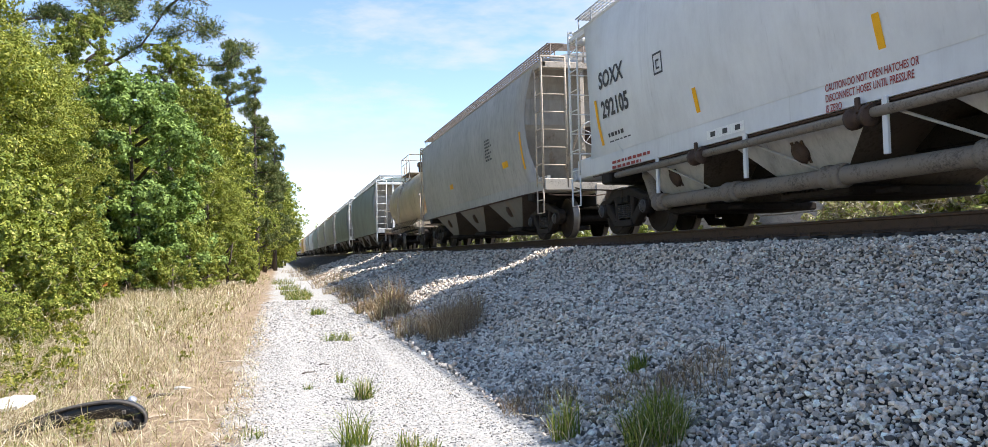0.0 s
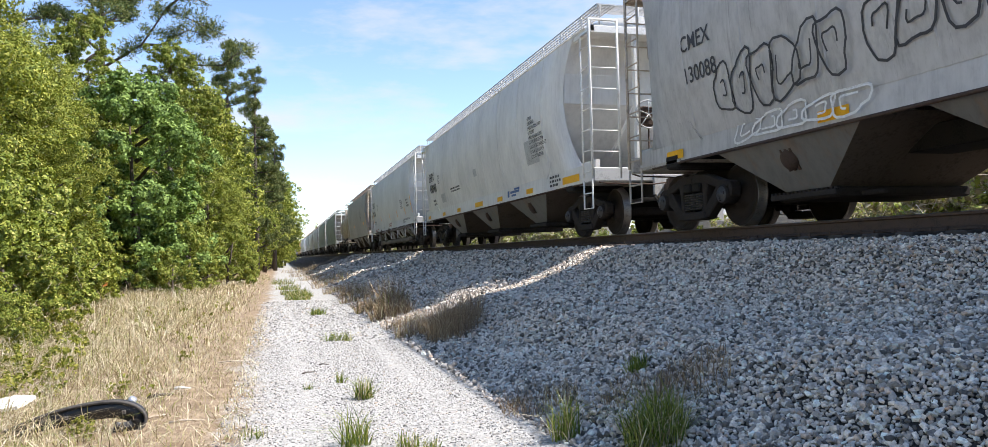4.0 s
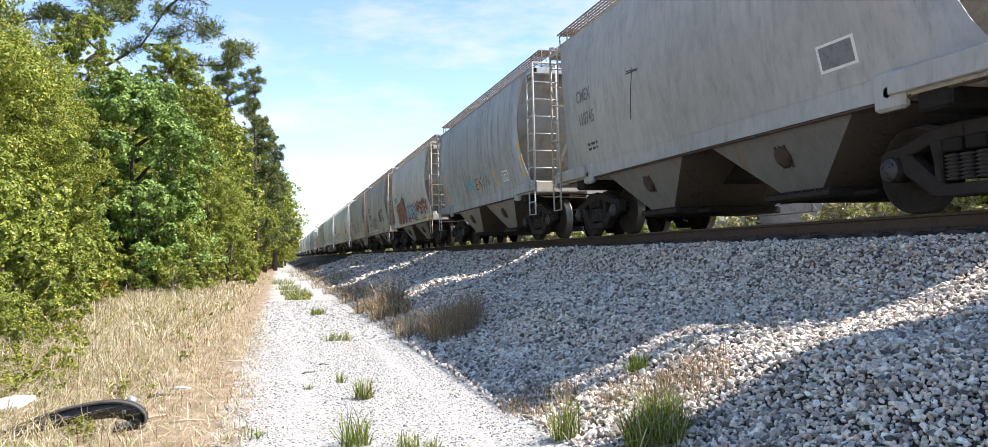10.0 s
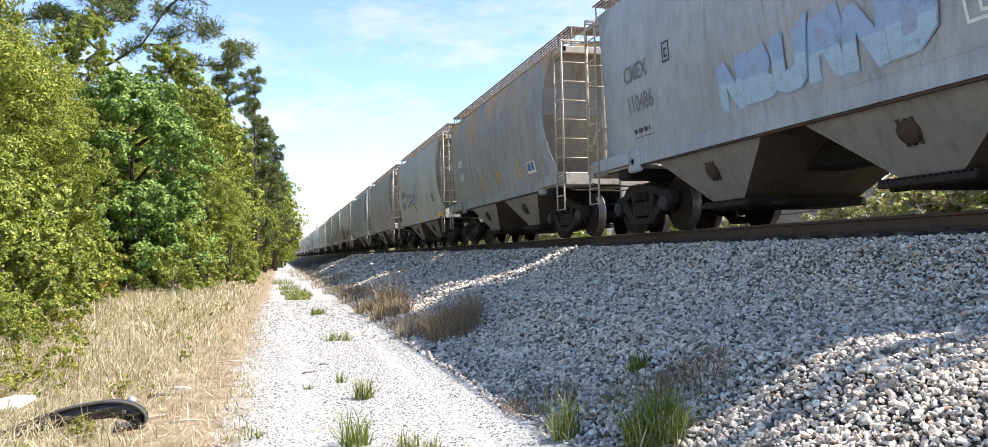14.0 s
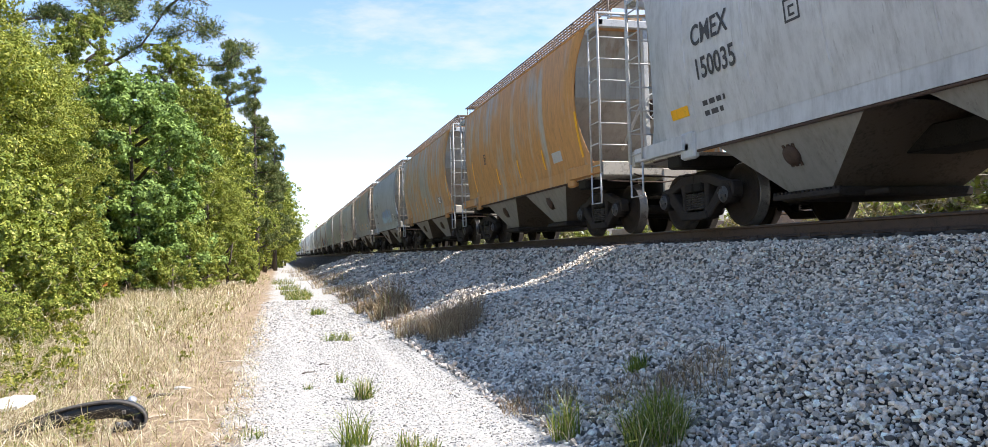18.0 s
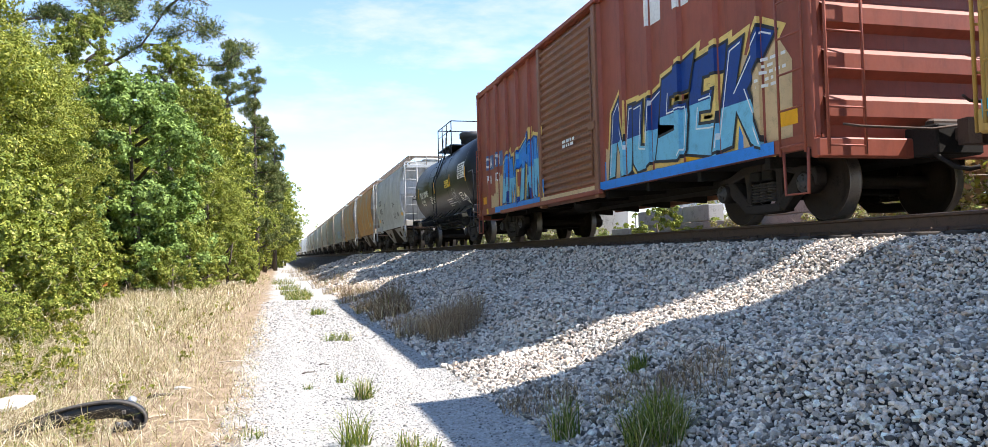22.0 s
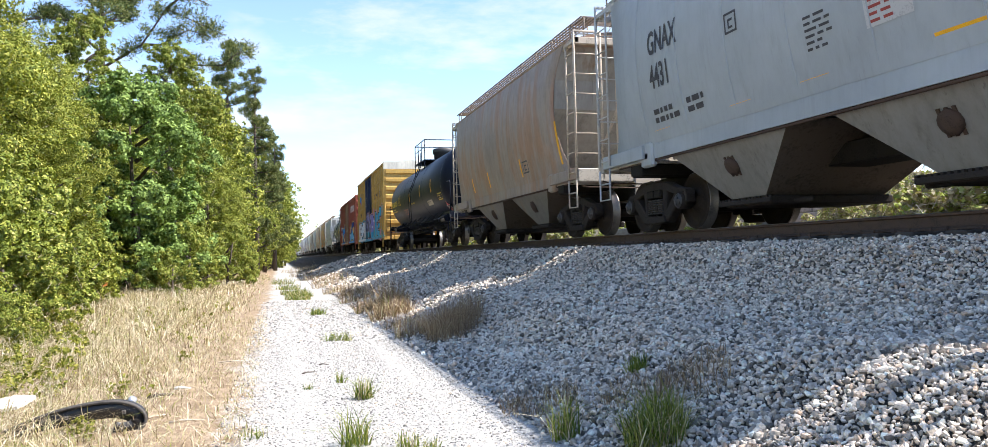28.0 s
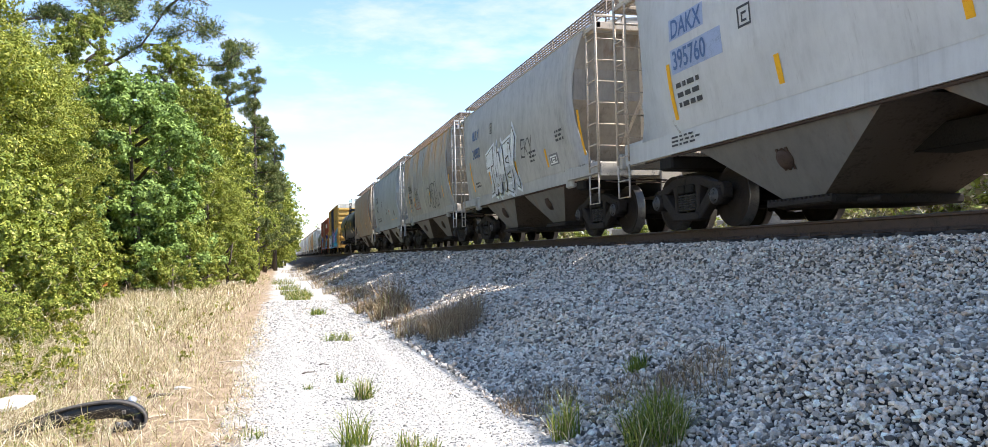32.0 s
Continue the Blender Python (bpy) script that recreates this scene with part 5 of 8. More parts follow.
    prints(w, s, 3.5, 1.65, 2, 0.8, seed=22, h=0.06)
    bubble_tag(w, s, 2.45, 1.38, 2.7, 0.62, 6, 34, thick=0.035)
    bubble_tag(w, s, 2.5, 1.04, 2.6, 0.30, 6, 36, WHITE_PAINT, 0.03)
    bubble_tag(w, s, -1.35, 1.72, 1.3, 0.52, 4, 35, thick=0.05)
    wrap("stencil_plate", bars([(0, 0, 0.45, 0.24)]), INK_BLUE, w, s, -2.75, 1.66)
    prints(w, s, -2.2, 2.3, 2, 1.4, seed=23)
    prints(w, s, -2.2, 1.2, 3, 0.6, seed=24)
    reflectors(w, s, [4.6, -1.1], 1.06, 0.5, 0.12)
    reflectors(w, s, [-3.6], 1.06, 1.0, 0.13)
    place(w, lead(-35.8, L))
    w, s = hopper("grey two-bay covered hopper wagon with coloured graffiti", PAINTS["nrlx"], L, 12.4, 3.95, full_sill=True, ladder_mat=TAN_PAINT, sill=1.08, sill_h=0.28)
    marks(w, s, 3.7, 2.28, "NRLX", "32579", 0.34, drop=0.40, bold=0.006)
    graffiti(w, s, 3.6, 1.25, 2.5, 0.92, "STN", SPRAY["red"], SPRAY["black"], 41, label="dull red sprayed letters", halo=SPRAY["sky"])
    graffiti(w, s, 0.95, 1.35, 2.5, 0.5, "NUMEN", SPRAY["pale"], SPRAY["black"], 42, low=SPRAY["sky"], halo=SPRAY["panel"], grow=0.03)
    graffiti(w, s, -1.75, 1.38, 2.7, 0.55, "MYSTEK", SPRAY["maroon"], SPRAY["silver"], 43, grow=0.025)
    reflectors(w, s, [3.6, 1.75, -0.5, -2.6], 1.14, 0.45, 0.12)
    reflectors(w, s, [-4.0], 1.14, 0.9, 0.12)
    for y, sd in ((2.6, 44), (0.5, 45), (-1.2, 46), (-3.0, 47)):
        prints(w, s, y, 1.2, 1, 1.0, seed=sd, h=0.06)
    place(w, lead(-48.0, L))
    w, s = hopper("blotched blue-grey two-bay hopper wagon", PAINTS["blotch"], L, 12.4, 4.0, ladder_mat=GREY_PAINT, bay_mat=BAY_PALE)
    tall_strips(w, s, [4.2, -4.55], [1.6, -0.2, -2.1])
    scrawl(w, s, 1.6, 1.5, 1.3, 0.42, "RAN", 51, SPRAY["cyan"])
    scrawl(w, s, 0.1, 1.6, 1.6, 0.3, "EKIN", 52, thick=0.02)
    plate(w, s, -2.8, 1.58, 0.5, 0.24, INK_WHITE)
    place(w, lead(-60.5, L))
    w, s = hopper("dusty grey two-bay hopper wagon with shallow streaks", PAINTS["grey3"], L, 12.5, 4.0, ladder_mat=TAN_PAINT)
    marks(w, s, 3.9, 2.55, "CMEX", "110745", 0.32, FADED, squeeze=0.8, drop=0.44)
    wrap("stencil_plate", bars([(0, 0, 0.5, 0.24)]), FADED, w, s, -2.95, 1.6)
    wrap("stencil_plate", bars([(-0.04, -0.03, 0.58, 0.30)]), WHITE_PAINT, w, s, -2.95, 1.6, 0.004)
    prints(w, s, 3.7, 1.7, 2, 0.6, seed=61)
    scrawl(w, s, 1.9, 1.9, 0.5, 0.7, "T", 62)
    place(w, lead(-72.9, L))
    w, s = hopper("stained grey two-bay hopper wagon with faded artwork", PAINTS["grey2"], L, 12.1, 4.0, full_sill=True, ladder_mat=TAN_PAINT, sill=1.06, sill_h=0.28)
    marks(w, s, 3.7, 2.33, "SOWX", "9788", 0.42, FADED, drop=0.48, bold=0.01)
    scrawl(w, s, 2.4, 1.8, 1.9, 0.6, "OAO", 64, FADED, 0.04)
    scrawl(w, s, 0.9, 1.9, 1.2, 0.7, "OD", 66, SPRAY["sky"], 0.10)
    prints(w, s, 0.7, 1.75, 3, 0.5, INK_RED, seed=65)
    reflectors(w, s, [5.0, 2.4, 0.15, -2.3], 1.12, 0.45, 0.13)
    reflectors(w, s, [-3.9], 1.12, 0.95, 0.14)
    wrap("stencil_plate", bars([(0, 0, 0.4, 0.3)]), FADED, w, s, -3.2, 1.75)
    place(w, lead(-85.5, L))
    w, s = hopper("slate grey two-bay hopper wagon with rust runs", PAINTS["rustgrey"], L, 12.5, 4.0, ladder_mat=TAN_PAINT, bay_mat=BAY_PALE)
    marks(w, s, 3.8, 2.45, "CMEX", "11062", 0.30, squeeze=0.8, mat=INK_WHITE, drop=0.44)
    tall_strips(w, s, [], [1.3, -0.4, -2.35])
    wrap("stencil_plate", bars([(0.06, 0.04, 0.22, 0.18), (0.32, 0.04, 0.2, 0.18)]), INK_BLUE, w, s, -3.0, 1.58, 0.009)
    wrap("stencil_plate", bars([(0, 0, 0.6, 0.26)]), WHITE_PAINT, w, s, -3.0, 1.56, 0.005)
    wrap("shoe_lettering", text_flat("2 IN HF COMP SHOES", 0.1), INK, w, s, -4.75, 1.3)
    place(w, lead(-97.6, L))
    w, s = hopper("faded blue-grey two-bay hopper wagon with blue graffiti", PAINTS["blue"], L, 12.3, 4.0, ladder_mat=TAN_PAINT, bay_mat=BAY_PALE)
    marks(w, s, 3.75, 2.46, "CMEX", "110486", 0.38, FADED, drop=0.5, squeeze=0.8, bold=0.008)
    plate(w, s, 2.4, 2.5, 0.22, 0.28)
    graffiti(w, s, 1.1, 1.50, 3.6, 0.62, "NBURND", SPRAY["sky"], SPRAY["panel"], 71, low=SPRAY["pale"], grow=0.018)
    scrawl(w, s, -3.3, 1.47, 1.3, 0.3, "ASINKR", 72, thick=0.025)
    plate(w, s, -2.8, 1.58, 0.5, 0.24, INK_WHITE)
    prints(w, s, 3.7, 1.62, 2, 0.8, seed=73, h=0.07, gap=0.13)
    place(w, lead(-110.1, L))
    w, s = hopper("rust-orange two-bay hopper wagon over grey paint", PAINTS["rusty"], L, 12.3, 4.0, ladder_mat=GREY_PAINT, bay_mat=BAY_PALE)
    tall_strips(w, s, [-4.5], [-0.2, 2.0])
    wrap("stencil_plate", bars([(0, 0, 0.6, 0.24)]), FADED, w, s, -2.6, 1.57)
    plate(w, s, -2.65, 1.6, 0.4, 0.16, INK_WHITE)
    place(w, lead(-122.4, L))
    w, s = hopper("heavily rusted brown-orange two-bay hopper wagon", PAINTS["rusty2"], L, 12.4, 4.0, ladder_mat=GREY_PAINT, bay_mat=BAY_PALE)
    tall_strips(w, s, [3.9, -4.5], [1.45, -0.43, -2.28])
    wrap("stencil_plate", bars([(0, 0, 0.55, 0.22)]), GREY_PAINT, w, s, -2.9, 1.6)
    plate(w, s, 2.5, 2.2, 0.2, 0.25, INK)
    place(w, lead(-134.7, L))
    w, s = hopper("light grey two-bay hopper wagon with weld seams", PAINTS["cmex"], L, 12.5, 3.95, seams=7, ladder_mat=GREY_PAINT, bay_mat=BAY_PALE, end_mat=PAINTS["cmex"])
    marks(w, s, 3.35, 2.52, "CMEX", "150035", 0.40, drop=0.47, squeeze=0.85, bold=0.008)
    plate(w, s, 1.3, 2.25, 0.27, 0.24)
    prints(w, s, 3.3, 1.68, 2, 0.7, seed=81, h=0.07, gap=0.14)
    prints(w, s, -1.6, 2.35, 3, 0.9, seed=82)
    wrap("stencil_plate", bars([(0, 0, 0.45, 0.2)]), FADED, w, s, -2.78, 1.65)
    scrawl(w, s, -1.45, 1.5, 0.9, 0.36, "AR", 83)
    reflectors(w, s, [-4.0, 4.2], 1.62, 0.5, 0.15)
    place(w, lead(-147.1, L))
    # black tank wagon
    w, s = tank("black tank wagon with white lettering and hazard placard", PAINTS["black"], 5.2, 1.45, 2.36, 4.18, 12.3)
    wrap("reporting_mark", text_flat("TILX 100995", 0.34, 0.008), INK_WHITE, w, s, 3.58, 2.04, slices=0.12, squeeze=0.95)
    wrap("limit_lettering", text_flat("LD LMT  208200\nLT WT    54800", 0.13, 0.002), INK_WHITE, w, s, 3.5, 1.86, slices=0.1, squeeze=0.9)
    prints(w, s, 1.6, 1.95, 5, 0.9, INK_WHITE, seed=92, h=0.03, gap=0.06)
    wrap("notice_panel", bars([(0, 0, 1.0, 0.5)]), INK_WHITE, w, s, -3.55, 2.2, 0.005, slices=0.1)
    prints(w, s, -3.65, 2.6, 6, 0.95, INK, seed=93, h=0.05, gap=0.075)
    prints(w, s, -1.2, 1.65, 4, 1.0, INK_WHITE, seed=94, h=0.03, gap=0.07)
    reflectors(w, s, [4.0, 0.55, -2.25, -4.6], 2.05, 0.1, 0.46)
    wrap("notice_panel", bars([(0, 0, 0.75, 0.26)]), INK_YELLOW, w, s, -1.4, 2.08, slices=0.1)
    prints(w, s, -1.45, 2.27, 3, 0.6, INK, seed=96, h=0.04, gap=0.075)
    bubble_tag(w, s, -2.3, 1.45, 0.6, 0.5, 3, 95, SPRAY["silver"], 0.010)
    v = [(0.24, 0), (0.48, 0.20), (0.24, 0.40), (0, 0.20)]
    wrap("hazard_placard", (v, [(0, 1, 2, 3)]), INK_WHITE, w, s, -3.7, 1.33, slices=0.08)
    wrap("placard_number", text_flat("1830", 0.15, 0.004), INK, w, s, -3.77, 1.48, 0.012)
    plate(w, s, -3.25, 1.5, 0.4, 0.24, INK_WHITE)
    place(w, -164.7)
    # red box wagon
    L = 14.8
    w, s, yc = boxcar("oxide red box wagon with blue graffiti and sliding door", PAINTS["red"], [PAINTS["door_red"]], L, 4.33, sill=0.78, door=(-1.45, 1.65), n_posts=12, truck_y=5.7)
    wrap("mark_ground", bars([(0, 0, 0.62, 0.40), (0.86, 0, 0.66, 0.40)]), INK_BLUE, w, s, 6.55, 2.02, 0.003, y_cuts=yc)
    wrap("reporting_mark", text_flat("CA", 0.38, 0.012), INK_WHITE, w, s, 6.50, 2.09, squeeze=0.8, y_cuts=yc)
    wrap("reporting_mark", text_flat("GY", 0.38, 0.012), INK_WHITE, w, s, 5.66, 2.09, squeeze=0.8, y_cuts=yc)
    wrap("wagon_number", text_flat("78", 0.32, 0.006), INK_WHITE, w, s, 6.42, 1.64, squeeze=0.8, y_cuts=yc)
    wrap("wagon_number", text_flat("10", 0.32, 0.006), INK_WHITE, w, s, 5.58, 1.64, squeeze=0.8, y_cuts=yc)
    wrap("owner_emblem", bars([(0, 0, 0.42, 0.5), (0.85, 0, 0.42, 0.5), (1.7, 0, 0.42, 0.5), (2.55, 0, 0.42, 0.5)]), INK_WHITE, w, s, -3.45, 3.25, y_cuts=yc)
    for y, ww in ((5.6, 3.9), (-1.5, 5.2)):
        wrap("graffiti_band", bars([(0, 0, ww, 0.15)]), SPRAY["blue"], w, lambda y, z: 1.59, y, 0.785, 0.006)
    wrap("graffiti_band", bars([(0, 0, 4.1, 0.5)]), SPRAY["blue"], w, s, 5.6, 0.80, 0.003, y_cuts=yc)
    wrap("graffiti_band", bars([(0, 0, 5.1, 0.5)]), SPRAY["blue"], w, s, -1.6, 0.80, 0.003, y_cuts=yc)
    for k, (y, ww, hh, gold) in enumerate(((5.75, 0.8, 0.9, 1), (6.2, 0.5, 0.45, 1), (-6.0, 0.9, 1.4, 1), (-1.7, 0.5, 0.7, 1))):
        wrap("graffiti_patch", (swell([(0, 0), (ww, 0), (ww * 1.05, hh * 0.7), (ww * 0.7, hh), (ww * 0.35, hh * 0.8), (0.0, hh * 0.9)], 0.04), [tuple(range(6))]), SPRAY["tan"], w, s, y, 0.86, 0.005, 0.25, yc, label="tan sprayed patch")
    graffiti(w, s, 5.1, 0.92, 3.4, 1.15, "DMTAK", SPRAY["blue"], SPRAY["deep"], 101, yc, SPRAY["aqua"], "sprayed blue letters with gold rims", SPRAY["gold"], SPRAY["aqua"], 0.25, mid=0.6)
    graffiti(w, s, -1.8, 0.98, 4.5, 1.12, "NUSEK", SPRAY["deep"], SPRAY["black"], 102, yc, SPRAY["aqua"], "sprayed dark blue letters with gold rims", SPRAY["gold"], INK_WHITE, 0.4, mid=0.5)
    wrap("sill_paint", bars([(0, 0, 1.2, 0.15)]), INK_YELLOW, w, s, 7.2, 0.79, 0.02, y_cuts=yc)
    wrap("sill_paint", bars([(0, 0, 3.0, 0.15)]), SPRAY["tan"], w, s, 1.6, 0.74, 0.035, y_cuts=yc)
    reflectors(w, s, [5.3, 2.2, -4.5], 0.9, 0.45, 0.12)
    reflectors(w, s, [7.1, -6.7], 1.1, 0.35, 0.2)
    prints(w, s, -6.2, 1.95, 5, 0.7, INK_WHITE, seed=103, h=0.04, gap=0.08)
    prints(w, s, 0.3, 1.9, 2, 0.7, INK_WHITE, seed=104, h=0.06)
    place(w, lead(-171.6, L))
    # yellow box wagon
    L = 14.5
    w, s, yc = boxcar("ochre yellow box wagon with blue double doors and graffiti", PAINTS["yellow"], [PAINTS["door_blue"], PAINTS["door_blue"]], L, 4.88, sill=0.72, door=(-1.5, 1.9), n_posts=13, truck_y=5.6, end_ribs=8, double=True, roof_mat=PAINTS["cream"], belts=(3.0, 4.0), sill_mat=SPRAY["cyan"])
    wrap("reporting_mark", text_flat("FB", 0.38, 0.006), INK, w, s, 6.75, 2.44, squeeze=0.95)
    wrap("reporting_mark", text_flat("OX", 0.38, 0.006), INK, w, s, 5.83, 2.44, squeeze=0.95)
    for i, n in enumerate(("50", "64", "38")):
        wrap("wagon_number", text_flat(n, 0.38, 0.006), INK, w, s, 6.72 - 0.88 * i, 1.98 + 0.01 * i, squeeze=0.95)
    wrap("slogan_lettering", text_flat("next\nload", 0.30), INK, w, s, 6.68, 3.65, squeeze=0.8)
    wrap("slogan_lettering", text_flat("RAILCAR POOLING EX", 0.42, 0.006), INK, w, s, -2.45, 3.15, y_cuts=yc, squeeze=0.80)
    wrap("slogan_lettering", text_flat("any\nroad", 0.30), INK, w, s, 4.55, 3.95, squeeze=0.8)
    wrap("red_emblem", stroke_flat([((0, 0.1), (0.7, 1.0), 0.17)]), SPRAY["hazard"], w, s, 5.65, 3.1, 0.008, y_cuts=yc)
    wrap("blue_emblem", stroke_flat([((0.05, 1.05), (0.62, 0.0), 0.17), ((0.28, 0.5), (0.42, 0.65), 0.24)]), SPRAY["blue"], w, s, 5.65, 3.1, 0.012, y_cuts=yc)
    plate(w, s, 4.9, 2.6, 0.25, 0.25)
    wrap("graffiti_band", bars([(0, 0, 5.0, 0.15)]), SPRAY["white"], w, lambda y, z: 1.59, 7.0, 0.725, 0.006)
    wrap("graffiti_band", bars([(0, 0, 5.05, 1.05)]), SPRAY["white"], w, s, 7.0, 0.74, 0.003, 0.5, y_cuts=yc)
    wrap("graffiti_band", bars([(0, 0, 8.5, 0.40)]), SPRAY["cyan"], w, s, 1.85, 0.74, 0.003, y_cuts=yc)
    wrap("graffiti_band", bars([(0, 0, 4.7, 1.0)]), SPRAY["black"], w, s, 1.8, 1.14, 0.003, 0.5, y_cuts=yc)
    graffiti(w, s, 6.85, 0.84, 4.7, 1.12, "TEANN", SPRAY["white"], SPRAY["black"], 111, yc, None, "sprayed white letters with black edges", SPRAY["cyan"], None, 0.15, grow=0.06)
    graffiti(w, s, 1.7, 0.88, 4.5, 1.45, "EDRY", SPRAY["violet"], SPRAY["black"], 112, yc, SPRAY["cyan"], "sprayed violet letters with white rims", SPRAY["pink"], INK_WHITE, 0.1, mid=0.25)
    graffiti(w, s, -3.0, 0.80, 3.5, 1.42, "BET", SPRAY["cyan"], SPRAY["black"], 113, yc, None, "sprayed turquoise letters", SPRAY["pink"], SPRAY["aqua"], 0.15, grow=0.06)
    prints(w, s, 1.7, 3.6, 8, 0.6, INK_WHITE, seed=114)
    prints(w, s, -5.3, 2.65, 5, 1.2, seed=115, h=0.06, gap=0.13)
    scrawl(w, s, -6.5, 1.0, 0.6, 0.6, "Y", 116, SPRAY["maroon"])
    wrap("notice_panel", bars([(0, 0, 0.5, 0.22)]), INK_YELLOW, w, s, -6.55, 1.1, 0.01)
    reflectors(w, s, [6.6, 4.4, 1.5, -6.6], 0.95, 0.18, 0.4)
    place(w, lead(-188.5, L))
    # blue-black tank wagon
    w, s = tank("long blue-black tank wagon with yellow lettering", PAINTS["navy"], 6.9, 1.50, 2.42, 6.0, 16.4)
    wrap("reporting_mark", text_flat("WCHX 30217", 0.36, 0.010), INK_YELLOW, w, s, 6.25, 2.17, slices=0.12, squeeze=0.85)
    plate(w, s, 4.05, 2.15, 0.28, 0.36, INK_YELLOW)
    prints(w, s, 6.2, 2.0, 2, 1.4, INK_YELLOW, seed=121, h=0.05, gap=0.11)
    reflectors(w, s, [6.55, 3.55, 0.75, -1.9, -4.35], 2.12, 0.12, 0.52)
    wrap("lease_lettering", text_flat("LEASED TO INEOS PHENOL", 0.10), INK_YELLOW, w, s, 0.5, 1.97, slices=0.1, squeeze=0.7)
    scrawl(w, s, 3.0, 1.62, 1.1, 0.26, "ITSO", 122, SPRAY["red"], 0.03)
    plate(w, s, -5.4, 1.75, 0.75, 0.22, INK_YELLOW)
    wrap("notice_panel", bars([(0, 0, 1.0, 0.2)]), TAN_PAINT, w, s, -3.2, 1.68, slices=0.1)
    prints(w, s, -3.3, 1.76, 1, 0.8, INK, seed=123, h=0.07)
    v = [(0.24, 0), (0.48, 0.20), (0.24, 0.40), (0, 0.20)]
    wrap("hazard_placard", (v, [(0, 1, 2, 3)]), SPRAY["hazard"], w, s, -6.05, 1.26, slices=0.08)
    wrap("placard_ground", bars([(0, 0, 0.4, 0.14)]), INK_WHITE, w, s, -6.09, 1.39, 0.009)
    wrap("placard_number", text_flat("1090", 0.14, 0.004), INK, w, s, -6.11, 1.41, 0.012)
    place(w, -212.1)
    # the last two-bay wagons
    L = 10.0
    w, s = hopper("brown rust-filmed two-bay hopper wagon", PAINTS["brown"], L, 12.3, 4.0, ladder_mat=TAN_PAINT)
    tall_strips(w, s, [-4.55], [3.0, 1.2, -1.8])
    plate(w, s, -2.0, 1.6, 0.4, 0.26, INK)
    place(w, lead(-221.5, L))
    w, s = hopper("pale blue-grey two-bay hopper wagon with amber strips", PAINTS["gnax"], L, 12.0, 4.1, seams=8, ladder_mat=GREY_PAINT, bay_mat=BAY_PALE, sill=1.15, end_mat=PAINTS["gnax"])
    marks(w, s, 3.35, 2.72, "GNAX", "4431", 0.50, squeeze=0.62, drop=0.52, bold=0.012)
    plate(w, s, 1.2, 2.45, 0.27, 0.24)
    prints(w, s, 3.4, 1.8, 2, 0.8, seed=131, h=0.08, gap=0.13)
    prints(w, s, 2.4, 1.8, 2, 0.6, seed=132, h=0.08, gap=0.13)
    prints(w, s, -0.3, 2.2, 6, 0.45, seed=133, h=0.03, gap=0.07)
    wrap("stencil_plate", bars([(0, 0, 0.6, 0.34)]), GREY_PAINT, w, s, -1.2, 1.85, slices=0.15)
    prints(w, s, -1.25, 2.1, 4, 0.5, INK_RED, seed=134, h=0.03, gap=0.07)
    wrap("stencil_plate", bars([(0, 0, 0.36, 0.26)]), FADED, w, s, -2.9, 1.75)
    reflectors(w, s, [3.5, 1.4, -0.05], 1.46, 0.48, 0.11)
    reflectors(w, s, [-1.95, -3.2], 1.48, 0.6, 0.12)
    place(w, lead(-233.8, L))
    w, s = hopper("grey two-bay hopper wagon rusting along its top", PAINTS["rusttop"], L, 12.0, 4.05, seams=8, ladder_mat=GREY_PAINT, sill=1.15)
    marks(w, s, 3.55, 2.42, "GNAX", "7255", 0.46, squeeze=0.62, drop=0.46, bold=0.012)
    tall_strips(w, s, [3.75, -4.8], [])
    reflectors(w, s, [2.4, -1.07, -3.48], 1.74, 0.1, 0.42)
    bubble_tag(w, s, -0.6, 1.50, 2.1, 0.9, 4, 141, thick=0.035)
    scrawl(w, s, 2.2, 2.0, 0.8, 0.5, "YERS", 142, SPRAY["black"], 0.02)
    scrawl(w, s, 2.7, 1.62, 1.5, 0.28, "MOLED", 143, INK_RED, 0.013)
    wrap("stencil_plate", bars([(0, 0, 0.3, 0.24)]), FADED, w, s, -2.8, 1.75)
    wrap("limit_lettering", text_flat("LD LMT\nLT WT", 0.14, 0.002), INK, w, s, 3.45, 1.75, squeeze=0.8)
    place(w, lead(-245.8, L))
    w, s = hopper("putty grey two-bay hopper wagon with white graffiti", PAINTS["mulx"], L, 12.2, 3.98, full_sill=False, ladder_mat=TAN_PAINT, sill_h=0.3)
    marks(w, s, 3.6, 3.02, "MULX", "243852", 0.40, INK_BLUE, squeeze=0.72, drop=0.53, bold=0.006)
    plate(w, s, 1.6, 2.95, 0.2, 0.26)
    graffiti(w, s, 2.3, 1.30, 2.7, 0.98, "TAMEK", SPRAY["white"], SPRAY["black"], 151, low=SPRAY["silver"], label="sprayed white letters with black edges", halo=SPRAY["white"], rise=0.25, lean=0.2, grow=0.03)
    tall_strips(w, s, [4.05, -4.75], [2.1, -0.35, -2.6])
    prints(w, s, -1.55, 2.0, 3, 0.5, INK, seed=152, h=0.05, gap=0.10)
    scrawl(w, s, -0.95, 1.95, 0.9, 0.45, "EKY", 155, SPRAY["black"], 0.022)
    wrap("stencil_plate", bars([(0, 0, 0.55, 0.24)]), FADED, w, s, -2.8, 1.57)
    plate(w, s, -2.85, 1.6, 0.4, 0.14, INK_WHITE)
    prints(w, s, -3.4, 2.2, 3, 0.5, seed=153)
    prints(w, s, 3.7, 1.75, 2, 0.7, seed=154)
